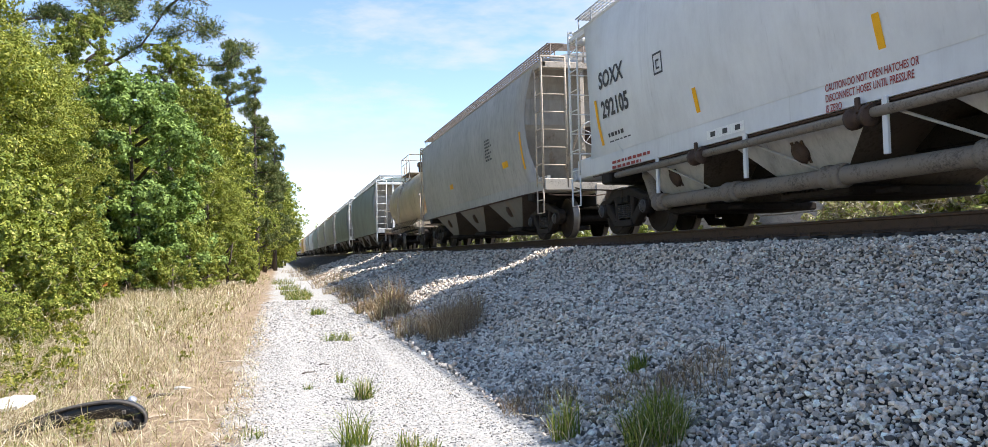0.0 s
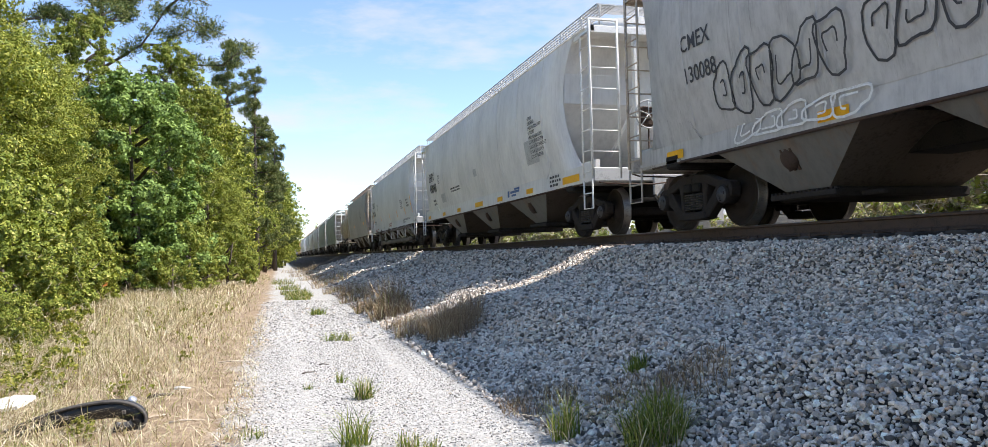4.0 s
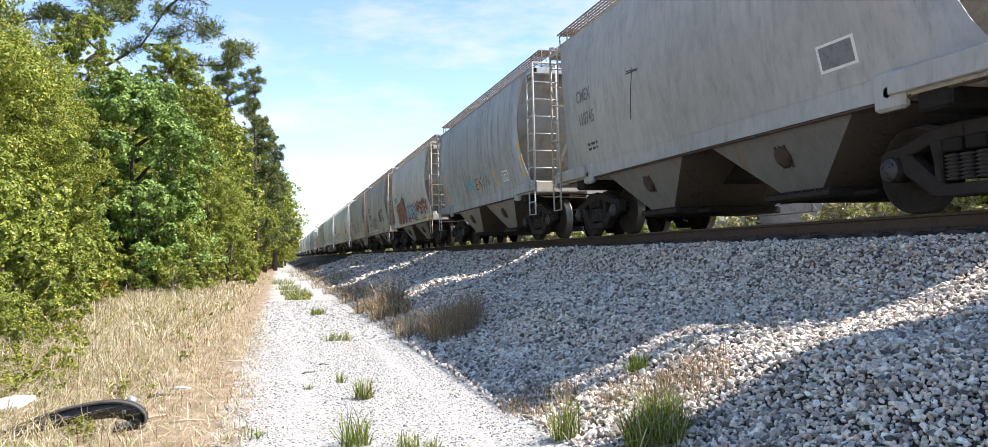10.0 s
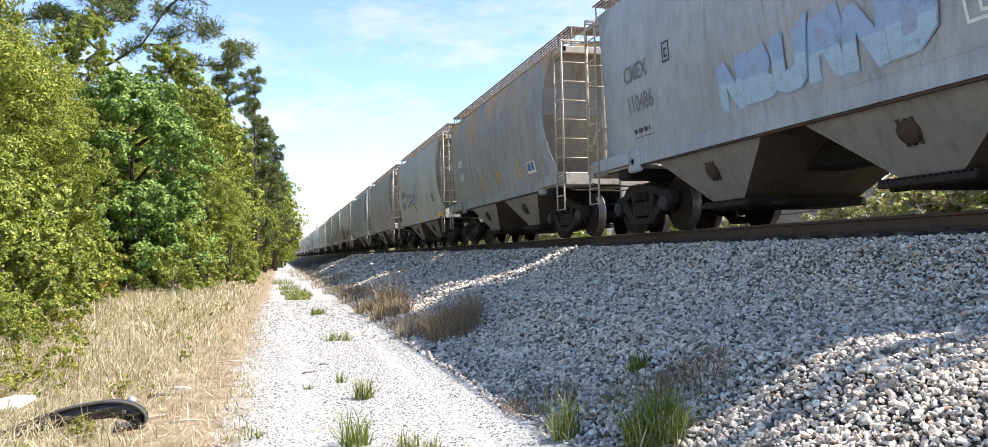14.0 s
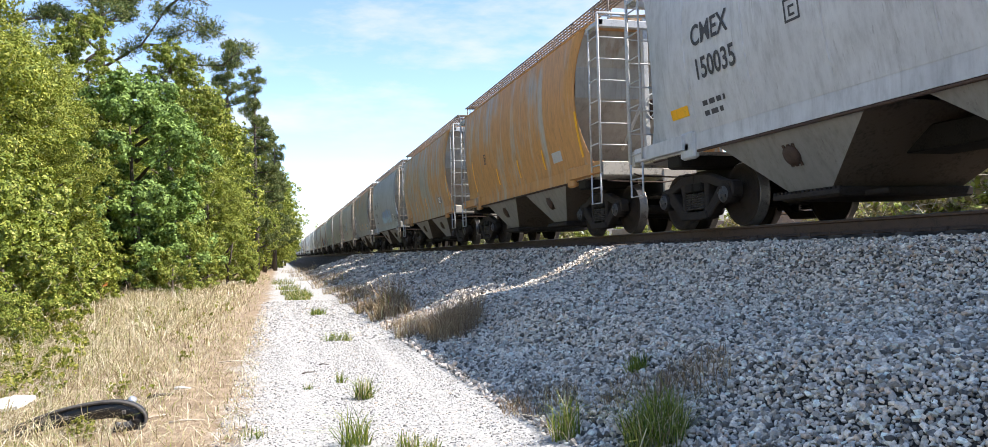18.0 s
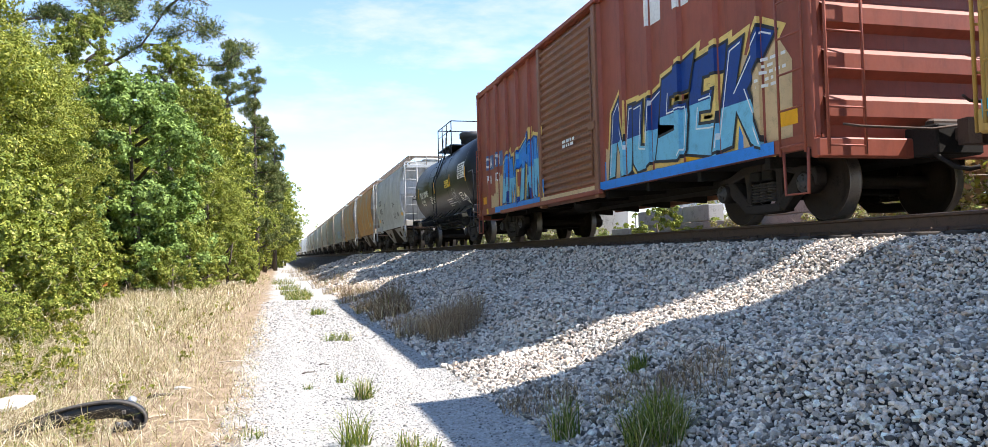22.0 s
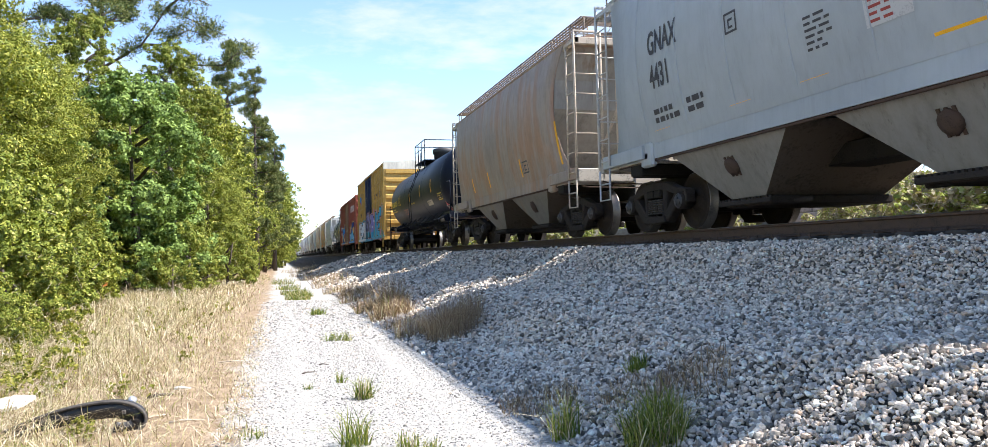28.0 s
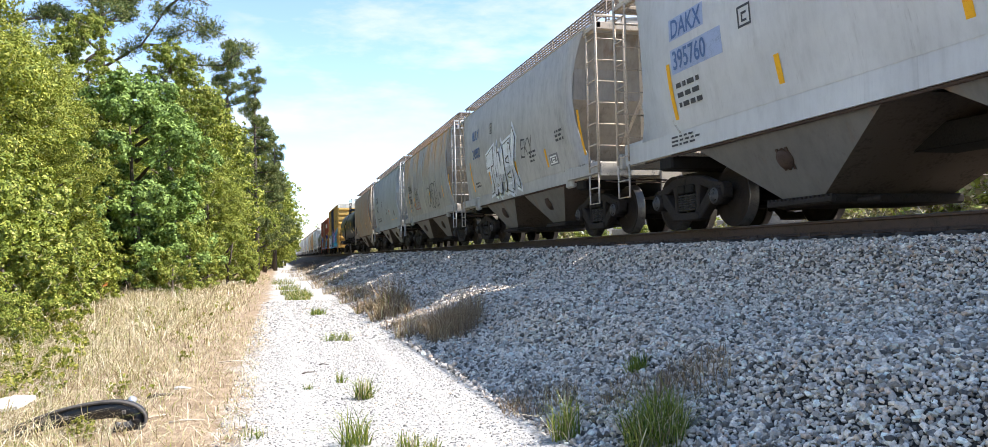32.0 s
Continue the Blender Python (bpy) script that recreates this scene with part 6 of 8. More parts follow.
    wrap("shoe_lettering", text_flat("2 INCH HF\nCOMP SHOES", 0.1), INK, w, s, -4.3, 1.36, squeeze=0.8)
    place(w, lead(-257.8, L))
    # the last wagon seen
    L = 15.2
    w, s = hopper("light grey three-bay covered hopper wagon with blue panels", PAINTS["dakx"], L, 18.4, 4.0, sill=1.14, bays=((2.3, 6.2), (-1.9, 1.9), (-6.2, -2.3)), truck_y=6.9, full_sill=True, ladder_mat=TAN_PAINT, post=0.8, sill_h=0.34, low=0.3)
    wrap("mark_ground", bars([(0, 0.47, 0.95, 0.32), (0, -0.02, 1.35, 0.36)]), SPRAY["panel"], w, s, 6.25, 2.28, 0.004)
    marks(w, s, 6.2, 2.78, "DAKX", "395760", 0.38, INK_BLUE, squeeze=0.80, drop=0.46, bold=0.006)
    plate(w, s, 4.5, 2.45, 0.28, 0.24)
    prints(w, s, 6.2, 2.05, 3, 0.8, seed=161, h=0.07, gap=0.14)
    tall_strips(w, s, [6.4], [3.9, 1.3, -1.4, -4.0])
    prints(w, s, 6.6, 1.36, 3, 1.0, seed=162, h=0.03, gap=0.06)
    place(w, lead(-270.0, L))


wagons_ahead()
wagons_passing()

# ---- ground, embankment, track ----
def island(name, stops, rough=0.85, noise_scale=30.0, spread=0.25, bump=0.3, sub=0.0, spec=0.3):
    """For things scattered by the thousand: each piece takes its own colour from the ramp."""
    k = Nodes(name)
    g = k.n("ShaderNodeNewGeometry")
    c = k.ramp(g.outputs["Random Per Island"], stops)
    nz = k.noise(k.coords(), noise_scale, 4)
    c = k.mix(1.0, c, k.ramp(nz, [(0.3, 1 - spread), (0.7, 1 + spread)]), "MULTIPLY")
    if bump:
        k.bump(nz, bump, 0.01)
    return k.done(c, rough, 0.0, spec)


def leafy(name, stops, light=0.28):
    """Leaves: each its own green, with light coming through."""
    k = Nodes(name)
    g = k.n("ShaderNodeNewGeometry")
    c = k.ramp(g.outputs["Random Per Island"], stops)
    k.done(c, 0.6, 0.0, 0.2)
    tr = k.n("ShaderNodeBsdfTranslucent")
    k.link(k.mix(1.0, c, (1.5, 1.5, 0.7), "MULTIPLY"), tr.inputs["Color"])
    mx = k.n("ShaderNodeMixShader")
    mx.inputs[0].default_value = light
    k.link(k.b.outputs[0], mx.inputs[1])
    k.link(tr.outputs[0], mx.inputs[2])
    k.link(mx.outputs[0], k.t.nodes["Material Output"].inputs[0])
    return k.m


def ground_material():
    """One sheet: soil and thatch beside the path, pale crushed stone on it, near-black painted shade under the bank's
    stones.
    """
    k = Nodes("ground_surface")
    v = k.coords()
    sep = k.n("ShaderNodeSeparateXYZ")
    k.link(v, sep.inputs[0])
    x = sep.outputs[0]
    n1, n2, n3 = k.noise(v, 0.7, 5), k.noise(v, 5.0, 5), k.noise(v, 60.0, 4)
    xw = k.mul(x, k.mul(k.mul(k.mul(n1, n2, "ADD"), 1.0, "SUBTRACT"), 0.9), "ADD")
    vor = k.n("ShaderNodeTexVoronoi")
    vor.inputs["Scale"].default_value = 38.0
    k.link(v, vor.inputs["Vector"])
    peb = k.ramp(vor.outputs["Color"], [(0.0, 0.62), (1.0, 1.15)])
    soil = k.mix(k.ramp(n2, [(0.35, 0.0), (0.65, 1.0)]), (0.20, 0.14, 0.09), (0.40, 0.31, 0.215))
    soil = k.mix(k.ramp(n3, [(0.45, 0.0), (0.65, 0.6)]), soil, (0.20, 0.15, 0.09))
    stone = k.mix(1.0, k.mix(n1, (0.39, 0.38, 0.355), (0.49, 0.48, 0.455)), peb, "MULTIPLY")
    stone = k.mix(k.ramp(n2, [(0.56, 0.0), (0.75, 0.5)]), stone, (0.42, 0.36, 0.28))
    # near black: the shade in the gaps between ballast stones, painted on the sheet
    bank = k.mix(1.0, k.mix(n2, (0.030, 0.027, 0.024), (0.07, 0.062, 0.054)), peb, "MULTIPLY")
    on_path = k.n("ShaderNodeMapRange")
    on_path.inputs["From Min"].default_value, on_path.inputs["From Max"].default_value = -0.50, -0.15
    k.link(xw, on_path.inputs["Value"])
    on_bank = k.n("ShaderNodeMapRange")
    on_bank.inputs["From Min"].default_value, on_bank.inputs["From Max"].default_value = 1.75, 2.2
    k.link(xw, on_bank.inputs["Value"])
    beyond = k.n("ShaderNodeMapRange")
    beyond.inputs["From Min"].default_value, beyond.inputs["From Max"].default_value = 10.2, 11.0
    k.link(xw, beyond.inputs["Value"])
    c = k.mix(on_path.outputs[0], soil, stone)
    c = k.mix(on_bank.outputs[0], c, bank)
    c = k.mix(beyond.outputs[0], c, k.mix(1.0, soil, 0.55, "MULTIPLY"))
    k.bump(k.mul(vor.outputs["Distance"], k.mul(n3, 0.4), "ADD"), 0.6, 0.02)
    return k.done(c, 0.95, 0.0, 0.2)


# across the line: verge, path, the bank with its bench half-way up, track bed, far side
GX = [-900, -60, -12, -6, -2.2, -0.5, 0.2, 1.3, 1.75, 2.0, 2.4, 2.8, 3.2, 3.55, 4.0, 4.4, 4.8, 5.2, 5.6, 5.85, 8.7, 9.5, 12.5, 14, 60, 900]
GZ = [0.6, 0.5, 0.25, 0.10, 0.06, 0.02, 0.0, 0.0, 0.025, 0.07, 0.16, 0.285, 0.50, 0.61, 0.66, 0.755, 0.885, 1.035, 1.255, 1.335, 1.345, 1.1, 0.5, 0.45, 0.3, 0.5]


def ground_z(x, y):
    """Height of the ground: path, ballast bank, and the land beyond the track."""
    x, y = np.asarray(x, float), np.asarray(y, float)
    z = np.interp(x, GX, GZ)
    bank = np.clip((x - 1.9) / 0.8, 0, 1) * np.clip((5.8 - x) / 0.6, 0, 1)
    z = z + bank * (0.035 * np.sin(y * 0.9 + x * 1.3) + 0.025 * np.sin(y * 2.3 - x * 2.1) + 0.02 * np.sin(y * 0.37 + 1.0))
    side = np.clip((-0.6 - x) / 1.0, 0, 1) * np.clip((x + 40) / 20, 0, 1)
    return z + side * (0.03 * np.sin(y * 1.7 + x) + 0.03 * np.sin(x * 2.1 - y * 0.6))


GROUND = ground_material()
BALLAST = island("ballast_stone", [(0.0, (0.088, 0.079, 0.069)), (0.2, (0.297, 0.264, 0.226)), (0.42, (0.572, 0.506, 0.435)), (0.75, (0.836, 0.743, 0.638)), (0.86, (0.550, 0.396, 0.286)), (0.93, (0.418, 0.407, 0.363)), (1.0, (0.880, 0.880, 0.781))], 0.9, 40, 0.35, 0.25)
GRAVEL = island("path_gravel", [(0.0, (0.09, 0.085, 0.08)), (0.22, (0.26, 0.25, 0.235)), (0.5, (0.42, 0.41, 0.385)), (0.9, (0.56, 0.55, 0.52)), (1.0, (0.38, 0.31, 0.23))], 0.9, 50, 0.15, 0.2)
CUBE_F = [(0, 2, 3, 1), (4, 5, 7, 6), (0, 1, 5, 4), (2, 6, 7, 3), (0, 4, 6, 2), (1, 3, 7, 5)]


def rock_shape(seed):
    """A broken stone with 14 corners: a jittered block with raised faces."""
    r = np.random.default_rng(seed)
    v = np.array([(x, y, z) for z in (-1, 1) for y in (-1, 1) for x in (-1, 1)], float) * 0.40
    v += r.uniform(-0.15, 0.15, v.shape)
    f = []
    for q in CUBE_F:
        c = v[list(q)].mean(0)
        c = c * r.uniform(1.12, 1.4)
        n = len(v)
        v = np.vstack([v, c])
        f += [(q[i], q[(i + 1) % 4], n) for i in range(4)]
    return v, f


def stones(name, x0, x1, y0, y1, step, size, material, flat=0.6, rise=0.3, keep=None, tip=0.45):
    """Stones laid on the ground over a rectangle, in a shaken grid, mostly on their flat sides."""
    xs, ys = np.arange(x0, x1, step), np.arange(y0, y1, step)
    X, Y = np.meshgrid(xs, ys)
    p = np.stack([X.ravel(), Y.ravel()], 1) + rng.uniform(-0.55, 0.55, (X.size, 2)) * step
    if keep is not None:
        p = p[keep(p[:, 0], p[:, 1])]
    n = len(p)
    s = size * np.exp(np.clip(rng.normal(0, 0.26, n), -0.7, 0.5))
    a, b, c = rng.uniform(0, 2 * math.pi, n), rng.normal(0, tip, n), rng.normal(0, tip, n)
    one, nul = np.ones(n), np.zeros(n)
    rz = np.stack([np.stack([np.cos(a), -np.sin(a), nul], 1), np.stack([np.sin(a), np.cos(a), nul], 1), np.stack([nul, nul, one], 1)], 1)
    rx = np.stack([np.stack([one, nul, nul], 1), np.stack([nul, np.cos(b), -np.sin(b)], 1), np.stack([nul, np.sin(b), np.cos(b)], 1)], 1)
    ry = np.stack([np.stack([np.cos(c), nul, np.sin(c)], 1), np.stack([nul, one, nul], 1), np.stack([-np.sin(c), nul, np.cos(c)], 1)], 1)
    m = (ry @ rx @ rz) * np.stack([rng.uniform(0.95, 1.35, n), rng.uniform(0.65, 0.95, n), rng.uniform(flat * 0.7, flat * 1.3, n)], 1)[:, None, :] * s[:, None, None]
    z = ground_z(p[:, 0], p[:, 1]) + s * rng.uniform(-0.05, rise, n)
    return np.column_stack([p, z]), m


def near_bank(x, y):
    return y > 0.72 * x + 0.4


def behind_bank(x, y):
    return ~near_bank(x, y)


def build_ground():
    xs = np.concatenate([[-900, -300, -100, -40, -20], np.arange(-12, 1.5, 0.4), np.arange(1.5, 6.0, 0.15), np.arange(6, 14, 0.5), [16, 22, 40, 100, 300, 900]])
    ys = np.concatenate([[-900, -400, -150, -60, -20, -10], np.arange(-4, 40, 0.4), np.arange(40, 120, 3.0), [150, 200, 300, 500, 900, 2500]])
    X, Y = np.meshgrid(xs, ys)
    v = np.stack([X, Y, ground_z(X, Y)], -1).reshape(-1, 3)
    n = len(xs)
    a = (np.arange(len(ys) - 1)[:, None] * n + np.arange(n - 1)[None]).ravel()
    f = np.stack([a, a + 1, a + n + 1, a + n], 1)
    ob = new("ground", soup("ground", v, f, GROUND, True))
    tagged(ob, "pale gravel path, dry soil and stone railway bank", "ground", kind="structure")
    bank = thing("ballast_bank", "grey crushed stone ballast heaped below the track", "ballast", kind="stuff")
    far_shapes = [rock_shape(k) for k in range(5)]
    zones = [(1.75, 6.05, -12.0, 5.2, 0.075, 0.068, behind_bank), (1.75, 6.05, 2.0, 8.0, 0.0265, 0.0295, near_bank), (1.75, 6.05, 8.0, 14.0, 0.036, 0.039, near_bank), (1.75, 6.05, 14.0, 28.0, 0.055, 0.053, None), (1.8, 6.0, 28.0, 65.0, 0.11, 0.10, None)]
    for zx0, zx1, zy0, zy1, step, size, keep in zones:
        p, m = stones("", zx0, zx1, zy0, zy1, step, size, BALLAST, 0.56, 0.55, keep, 0.75)
        thin = rng.random(len(p)) < np.clip((p[:, 0] - 1.55) / 0.75, 0.12, 1.0)
        p, m = p[thin], m[thin]
        pick = rng.integers(0, 5, len(p))
        for i, (bv, bf) in enumerate(far_shapes):
            q = pick == i
            ob = part("loose_ballast", scatter("loose_ballast", bv, bf, p[q], m[q], BALLAST), BALLAST, bank)
            ob["kind"] = "stuff"
    # single stones that lie on top, nearest to the path's edge
    meshes = []
    for i, (bv, bf) in enumerate(far_shapes):
        meshes.append(soup("stone", bv, bf, SINGLE_STONE))
    p, m = stones("", 2.2, 4.2, 3.0, 7.5, 0.17, 0.044, BALLAST, 0.6, 0.5, near_bank)
    for i in range(min(290, len(p))):
        ob = part("stone", meshes[i % 5], None, bank)
        ob.matrix_basis = Matrix.Translation(p[i]) @ Matrix([list(r) for r in m[i]]).to_4x4()
    path = thing("path_gravel", "small pale limestone gravel strewn over the path", "gravel", kind="stuff")
    for zy0, zy1, step, size in ((4.6, 12.0, 0.030, 0.0145), (12.0, 24.0, 0.07, 0.030)):
        p, m = stones("", -0.45, 2.1, zy0, zy1, step, size, GRAVEL, 0.55, 0.12, lambda x, y: rng.random(len(x)) < np.clip((x + 0.75) / 0.6, 0, 1) * np.clip((2.25 - x) / 0.4, 0, 1))
        pick = rng.integers(0, 2, len(p))
        for i in range(2):
            q = pick == i
            ob = part("loose_gravel", scatter("loose_gravel", *far_shapes[i], p[q], m[q], GRAVEL), GRAVEL, path)
            ob["kind"] = "stuff"


def single_stone():
    k = Nodes("single_ballast_stone")
    oi = k.n("ShaderNodeObjectInfo")
    c = k.ramp(oi.outputs["Random"], [(0.0, (0.07, 0.065, 0.06)), (0.3, (0.22, 0.205, 0.185)), (0.65, (0.42, 0.39, 0.35)), (0.85, (0.62, 0.58, 0.52)), (1.0, (0.38, 0.30, 0.23))])
    nz = k.noise(k.coords((1, 1, 1)), 4.0, 5)
    c = k.mix(1.0, c, k.ramp(nz, [(0.3, 0.75), (0.7, 1.25)]), "MULTIPLY")
    k.bump(nz, 0.3, 0.05)
    return k.done(c, 0.9, 0, 0.3)


SINGLE_STONE = single_stone()


def build_track():
    for x in (-0.755, 0.755):
        s = Shape()
        prof = [(-0.075, 0), (0.075, 0), (0.075, 0.012), (0.012, 0.035), (0.012, 0.135), (0.037, 0.148), (0.037, 0.172), (0.028, 0.18), (-0.028, 0.18), (-0.037, 0.172), (-0.037, 0.148), (-0.012, 0.135), (-0.012, 0.035), (-0.075, 0.012)]
        s.prism([(TRACK_X + x + a, RAIL_Z - 0.18 + b) for a, b in prof], "y", -420, 900)
        s.slots[7] = s.slots[8] = s.slots[6] = 1
        rail = part("rail", s, [RAIL_SIDE, TREAD])
        tagged(rail, "rusty steel rail with a polished top", "rail", "rails of the track", "structure")
    # sleepers that the camera passes near are things; the rest are one run
    tie = Shape().box(-1.30, 1.30, -0.115, 0.115, -0.17, 0.0, 0.012).mesh("sleeper", TIE_WOOD)
    plate_ = Shape().box(-0.1, 0.1, -0.18, 0.18, 0, 0.02, 0.004)
    plate_.rod((-0.11, -0.1, 0.0), (-0.11, -0.1, 0.05), 0.012, 5)
    plate_.rod((-0.11, 0.1, 0.0), (-0.11, 0.1, 0.05), 0.012, 5)
    plate_ = plate_.mesh("tie_plate", RAIL_SIDE)
    rnd = random.Random(5)
    for k in range(70):
        y = 2.0 + k * 0.53
        t = new("sleeper", tie)
        t.matrix_basis = pose(TRACK_X + rnd.uniform(-0.05, 0.05), y, RAIL_Z - 0.195, 0, 0, rnd.uniform(-1.5, 1.5))
        tagged(t, "dark creosoted wooden sleeper bedded in ballast", "sleeper", "sleepers under the rails")
        for x in (-0.755, 0.755):
            pl = part("tie_plate", plate_, None, t)
            pl.location = (x, 0, 0)
    s = Shape()
    for k in range(-240, 420):
        y = 2.0 + k * 0.53
        if y < 1.9 or y > 39:
            s.box(TRACK_X - 1.3, TRACK_X + 1.3, y - 0.115, y + 0.115, RAIL_Z - 0.36, RAIL_Z - 0.19)
    run = part("sleeper_run", s, TIE_WOOD)
    tagged(run, "dark wooden sleepers along the straight track", "sleepers", kind="stuff")


build_ground()
build_track()

# ---- grass, shrubs and trees ----
STRAW = leafy("dry_straw_blades", [(0.0, (0.11, 0.075, 0.038)), (0.25, (0.32, 0.25, 0.15)), (0.55, (0.56, 0.48, 0.335)), (0.86, (0.80, 0.74, 0.60)), (0.91, (0.16, 0.19, 0.045)), (1.0, (0.25, 0.28, 0.06))], 0.2)
GREEN_BLADE = leafy("green_grass_blades", [(0.0, (0.06, 0.10, 0.02)), (0.45, (0.13, 0.18, 0.035)), (0.75, (0.24, 0.27, 0.06)), (1.0, (0.46, 0.40, 0.19))], 0.35)
DEAD = leafy("dead_brown_stems", [(0.0, (0.13, 0.085, 0.055)), (0.5, (0.29, 0.20, 0.135)), (0.85, (0.45, 0.34, 0.225)), (1.0, (0.60, 0.50, 0.36))], 0.15)
LEAF_OLIVE = leafy("olive_leaves", [(0.0, (0.092, 0.121, 0.021)), (0.4, (0.190, 0.224, 0.034)), (0.8, (0.310, 0.333, 0.055)), (1.0, (0.460, 0.437, 0.103))], 0.14)
LEAF_FRESH = leafy("fresh_green_leaves", [(0.0, (0.075, 0.121, 0.028)), (0.4, (0.155, 0.236, 0.055)), (0.8, (0.253, 0.356, 0.092)), (1.0, (0.380, 0.483, 0.149))], 0.14)
LEAF_PINE = leafy("pine_needles", [(0.0, (0.045, 0.072, 0.022)), (0.5, (0.105, 0.140, 0.045)), (1.0, (0.28, 0.27, 0.095))], 0.10)
LEAF_SHRUB = leafy("shrub_leaves", [(0.0, (0.098, 0.132, 0.021)), (0.5, (0.201, 0.247, 0.039)), (0.85, (0.333, 0.356, 0.066)), (1.0, (0.483, 0.448, 0.138))], 0.14)
DRY_LEAF = leafy("dry_brush_leaves", [(0.0, (0.20, 0.17, 0.10)), (0.35, (0.38, 0.33, 0.22)), (0.62, (0.52, 0.47, 0.34)), (0.70, (0.20, 0.26, 0.065)), (1.0, (0.38, 0.42, 0.12))], 0.25)
TWIG = plain("pale_twig", (0.34, 0.30, 0.24), 0.9, 0, 0.3, 8)
LEAF_WEED = leafy("weed_leaves", [(0.0, (0.10, 0.12, 0.02)), (0.5, (0.22, 0.24, 0.04)), (0.85, (0.36, 0.35, 0.07)), (1.0, (0.5, 0.44, 0.2))])
BARK = plain("grey_brown_bark", (0.07, 0.055, 0.044), 0.95, 0, 0.4, 8)


def blades(n, base, height, width, lean, material, name):
    """n curved grass blades; base (n, 3), height (n,)."""
    a = rng.uniform(0, 2 * math.pi, n)
    ln = np.abs(rng.normal(0, lean, n)) * height
    b = rng.uniform(0, 2 * math.pi, n)
    side = np.stack([np.cos(b), np.sin(b), np.zeros(n)], 1) * (width * rng.uniform(0.6, 1.3, n))[:, None]
    out = np.stack([np.cos(a), np.sin(a), np.zeros(n)], 1)
    up = np.array([0, 0, 1.0])
    mid = base + up * (height * 0.55)[:, None] + out * (ln * 0.3)[:, None]
    tip = base + up * (height * (1 - 0.3 * np.minimum(1, ln / height)))[:, None] + out * ln[:, None]
    v = np.stack([base - side, base + side, mid + side * 0.8, mid - side * 0.8, tip + side * 0.15, tip - side * 0.15], 1)
    q = np.array([(0, 1, 2, 3), (3, 2, 4, 5)])
    f = q[None] + (np.arange(n) * 6)[:, None, None]
    return soup(name, v.reshape(-1, 3), f.reshape(-1, 4), material)


def build_grass():
    field = thing("dry_grass", "pale dry straw grass beside the path with green sprigs", "grass", kind="stuff")
    for y0, y1, per, w in ((-6.0, 4.5, 110, 0.005), (4.5, 12.0, 900, 0.0033), (12.0, 26.0, 330, 0.0065), (26.0, 60.0, 80, 0.013)):
        n = int((y1 - y0) * 6.5 * per)
        x = -0.35 - 6.6 * rng.random(n) ** 0.9
        y = rng.uniform(y0, y1, n)
        patch = 0.5 + 0.5 * np.sin(x * 1.9 + 0.7 * y) * np.sin(y * 1.1 - x * 0.8)
        worn = np.clip((-x - 0.35) / 1.5, 0.05, 1) * (0.35 + 0.65 * patch) * np.where(y < 10, np.clip((-x - 0.5) / 0.9, 0.1, 1), 1)
        keep = (rng.random(n) < worn) & (x > -0.42 * np.abs(y) - 5.0 * (y < 4.5) - 1.0)
        x, y = x[keep], y[keep]
        n = len(x)
        h = (0.06 + 0.26 * np.clip((-x - 0.3) / 2.5, 0, 1)) * rng.uniform(0.35, 1.6, n)
        base = np.stack([x, y, ground_z(x, y) - 0.01], 1)
        ob = part("grass_blades", blades(n, base, h, w, 1.7, STRAW, "grass_blades"), None, field)
        ob["kind"] = "stuff"
    # leafy green weeds standing in the straw before the wood
    for wx, wy, wr in ((-1.50, 8.1, 0.10), (-1.35, 6.15, 0.11), (-2.3, 8.9, 0.12), (-2.75, 9.6, 0.15), (-2.2, 11.0, 0.12), (-1.15, 10.6, 0.08), (-3.0, 8.4, 0.14)):
        sprig = thing("weed", "small yellow-green leafy weed in dry straw", "weed", "weeds in the straw")
        q = np.column_stack([rng.normal(wx, wr * 0.5, 7), rng.normal(wy, wr * 0.5, 7), float(ground_z(wx, wy)) + rng.uniform(0.02, 0.12, 7), np.full(7, wr * 0.45)])
        part("leaves", leaf_cloud(q, 520, 0.013, LEAF_WEED, "leaves", 1.2, 0.4, 5), None, sprig)["kind"] = "stuff"
    weeds = thing("green_weeds", "low yellow-green weeds growing through dry grass", "weeds", kind="stuff")
    m = 420
    y = 7.5 + 13 * rng.random(m)
    near = rng.random(m) < 0.10
    x = np.where(near, -1.0 - 2.4 * rng.random(m), -(0.34 - 0.13 * rng.random(m) ** 2.0) * y - 0.1)
    r = rng.uniform(0.06, 0.20, m) * np.where(near, 0.5, 1.0) * np.interp(y, [7, 14, 20], [0.75, 1.2, 1.6])
    z = ground_z(x, y) + r * rng.uniform(0.7, 2.4, m)
    ob = part("weed_leaves", leaf_cloud(np.stack([x, y, z, r], 1), 42000, 0.019, LEAF_WEED, "weed_leaves", 1.2, 0.4, 4), None, weeds)
    ob["kind"] = "stuff"
    # litter of flattened straw at the path's edge
    n = 9000
    x = -0.25 - 2.4 * rng.random(n)
    y = 4.8 + 13 * rng.random(n) ** 1.3
    h = rng.uniform(0.03, 0.10, n)
    ob = part("straw_litter", blades(n, np.stack([x, y, ground_z(x, y)], 1), h, 0.003, 2.2, STRAW, "straw_litter"), None, field)
    ob["kind"] = "stuff"


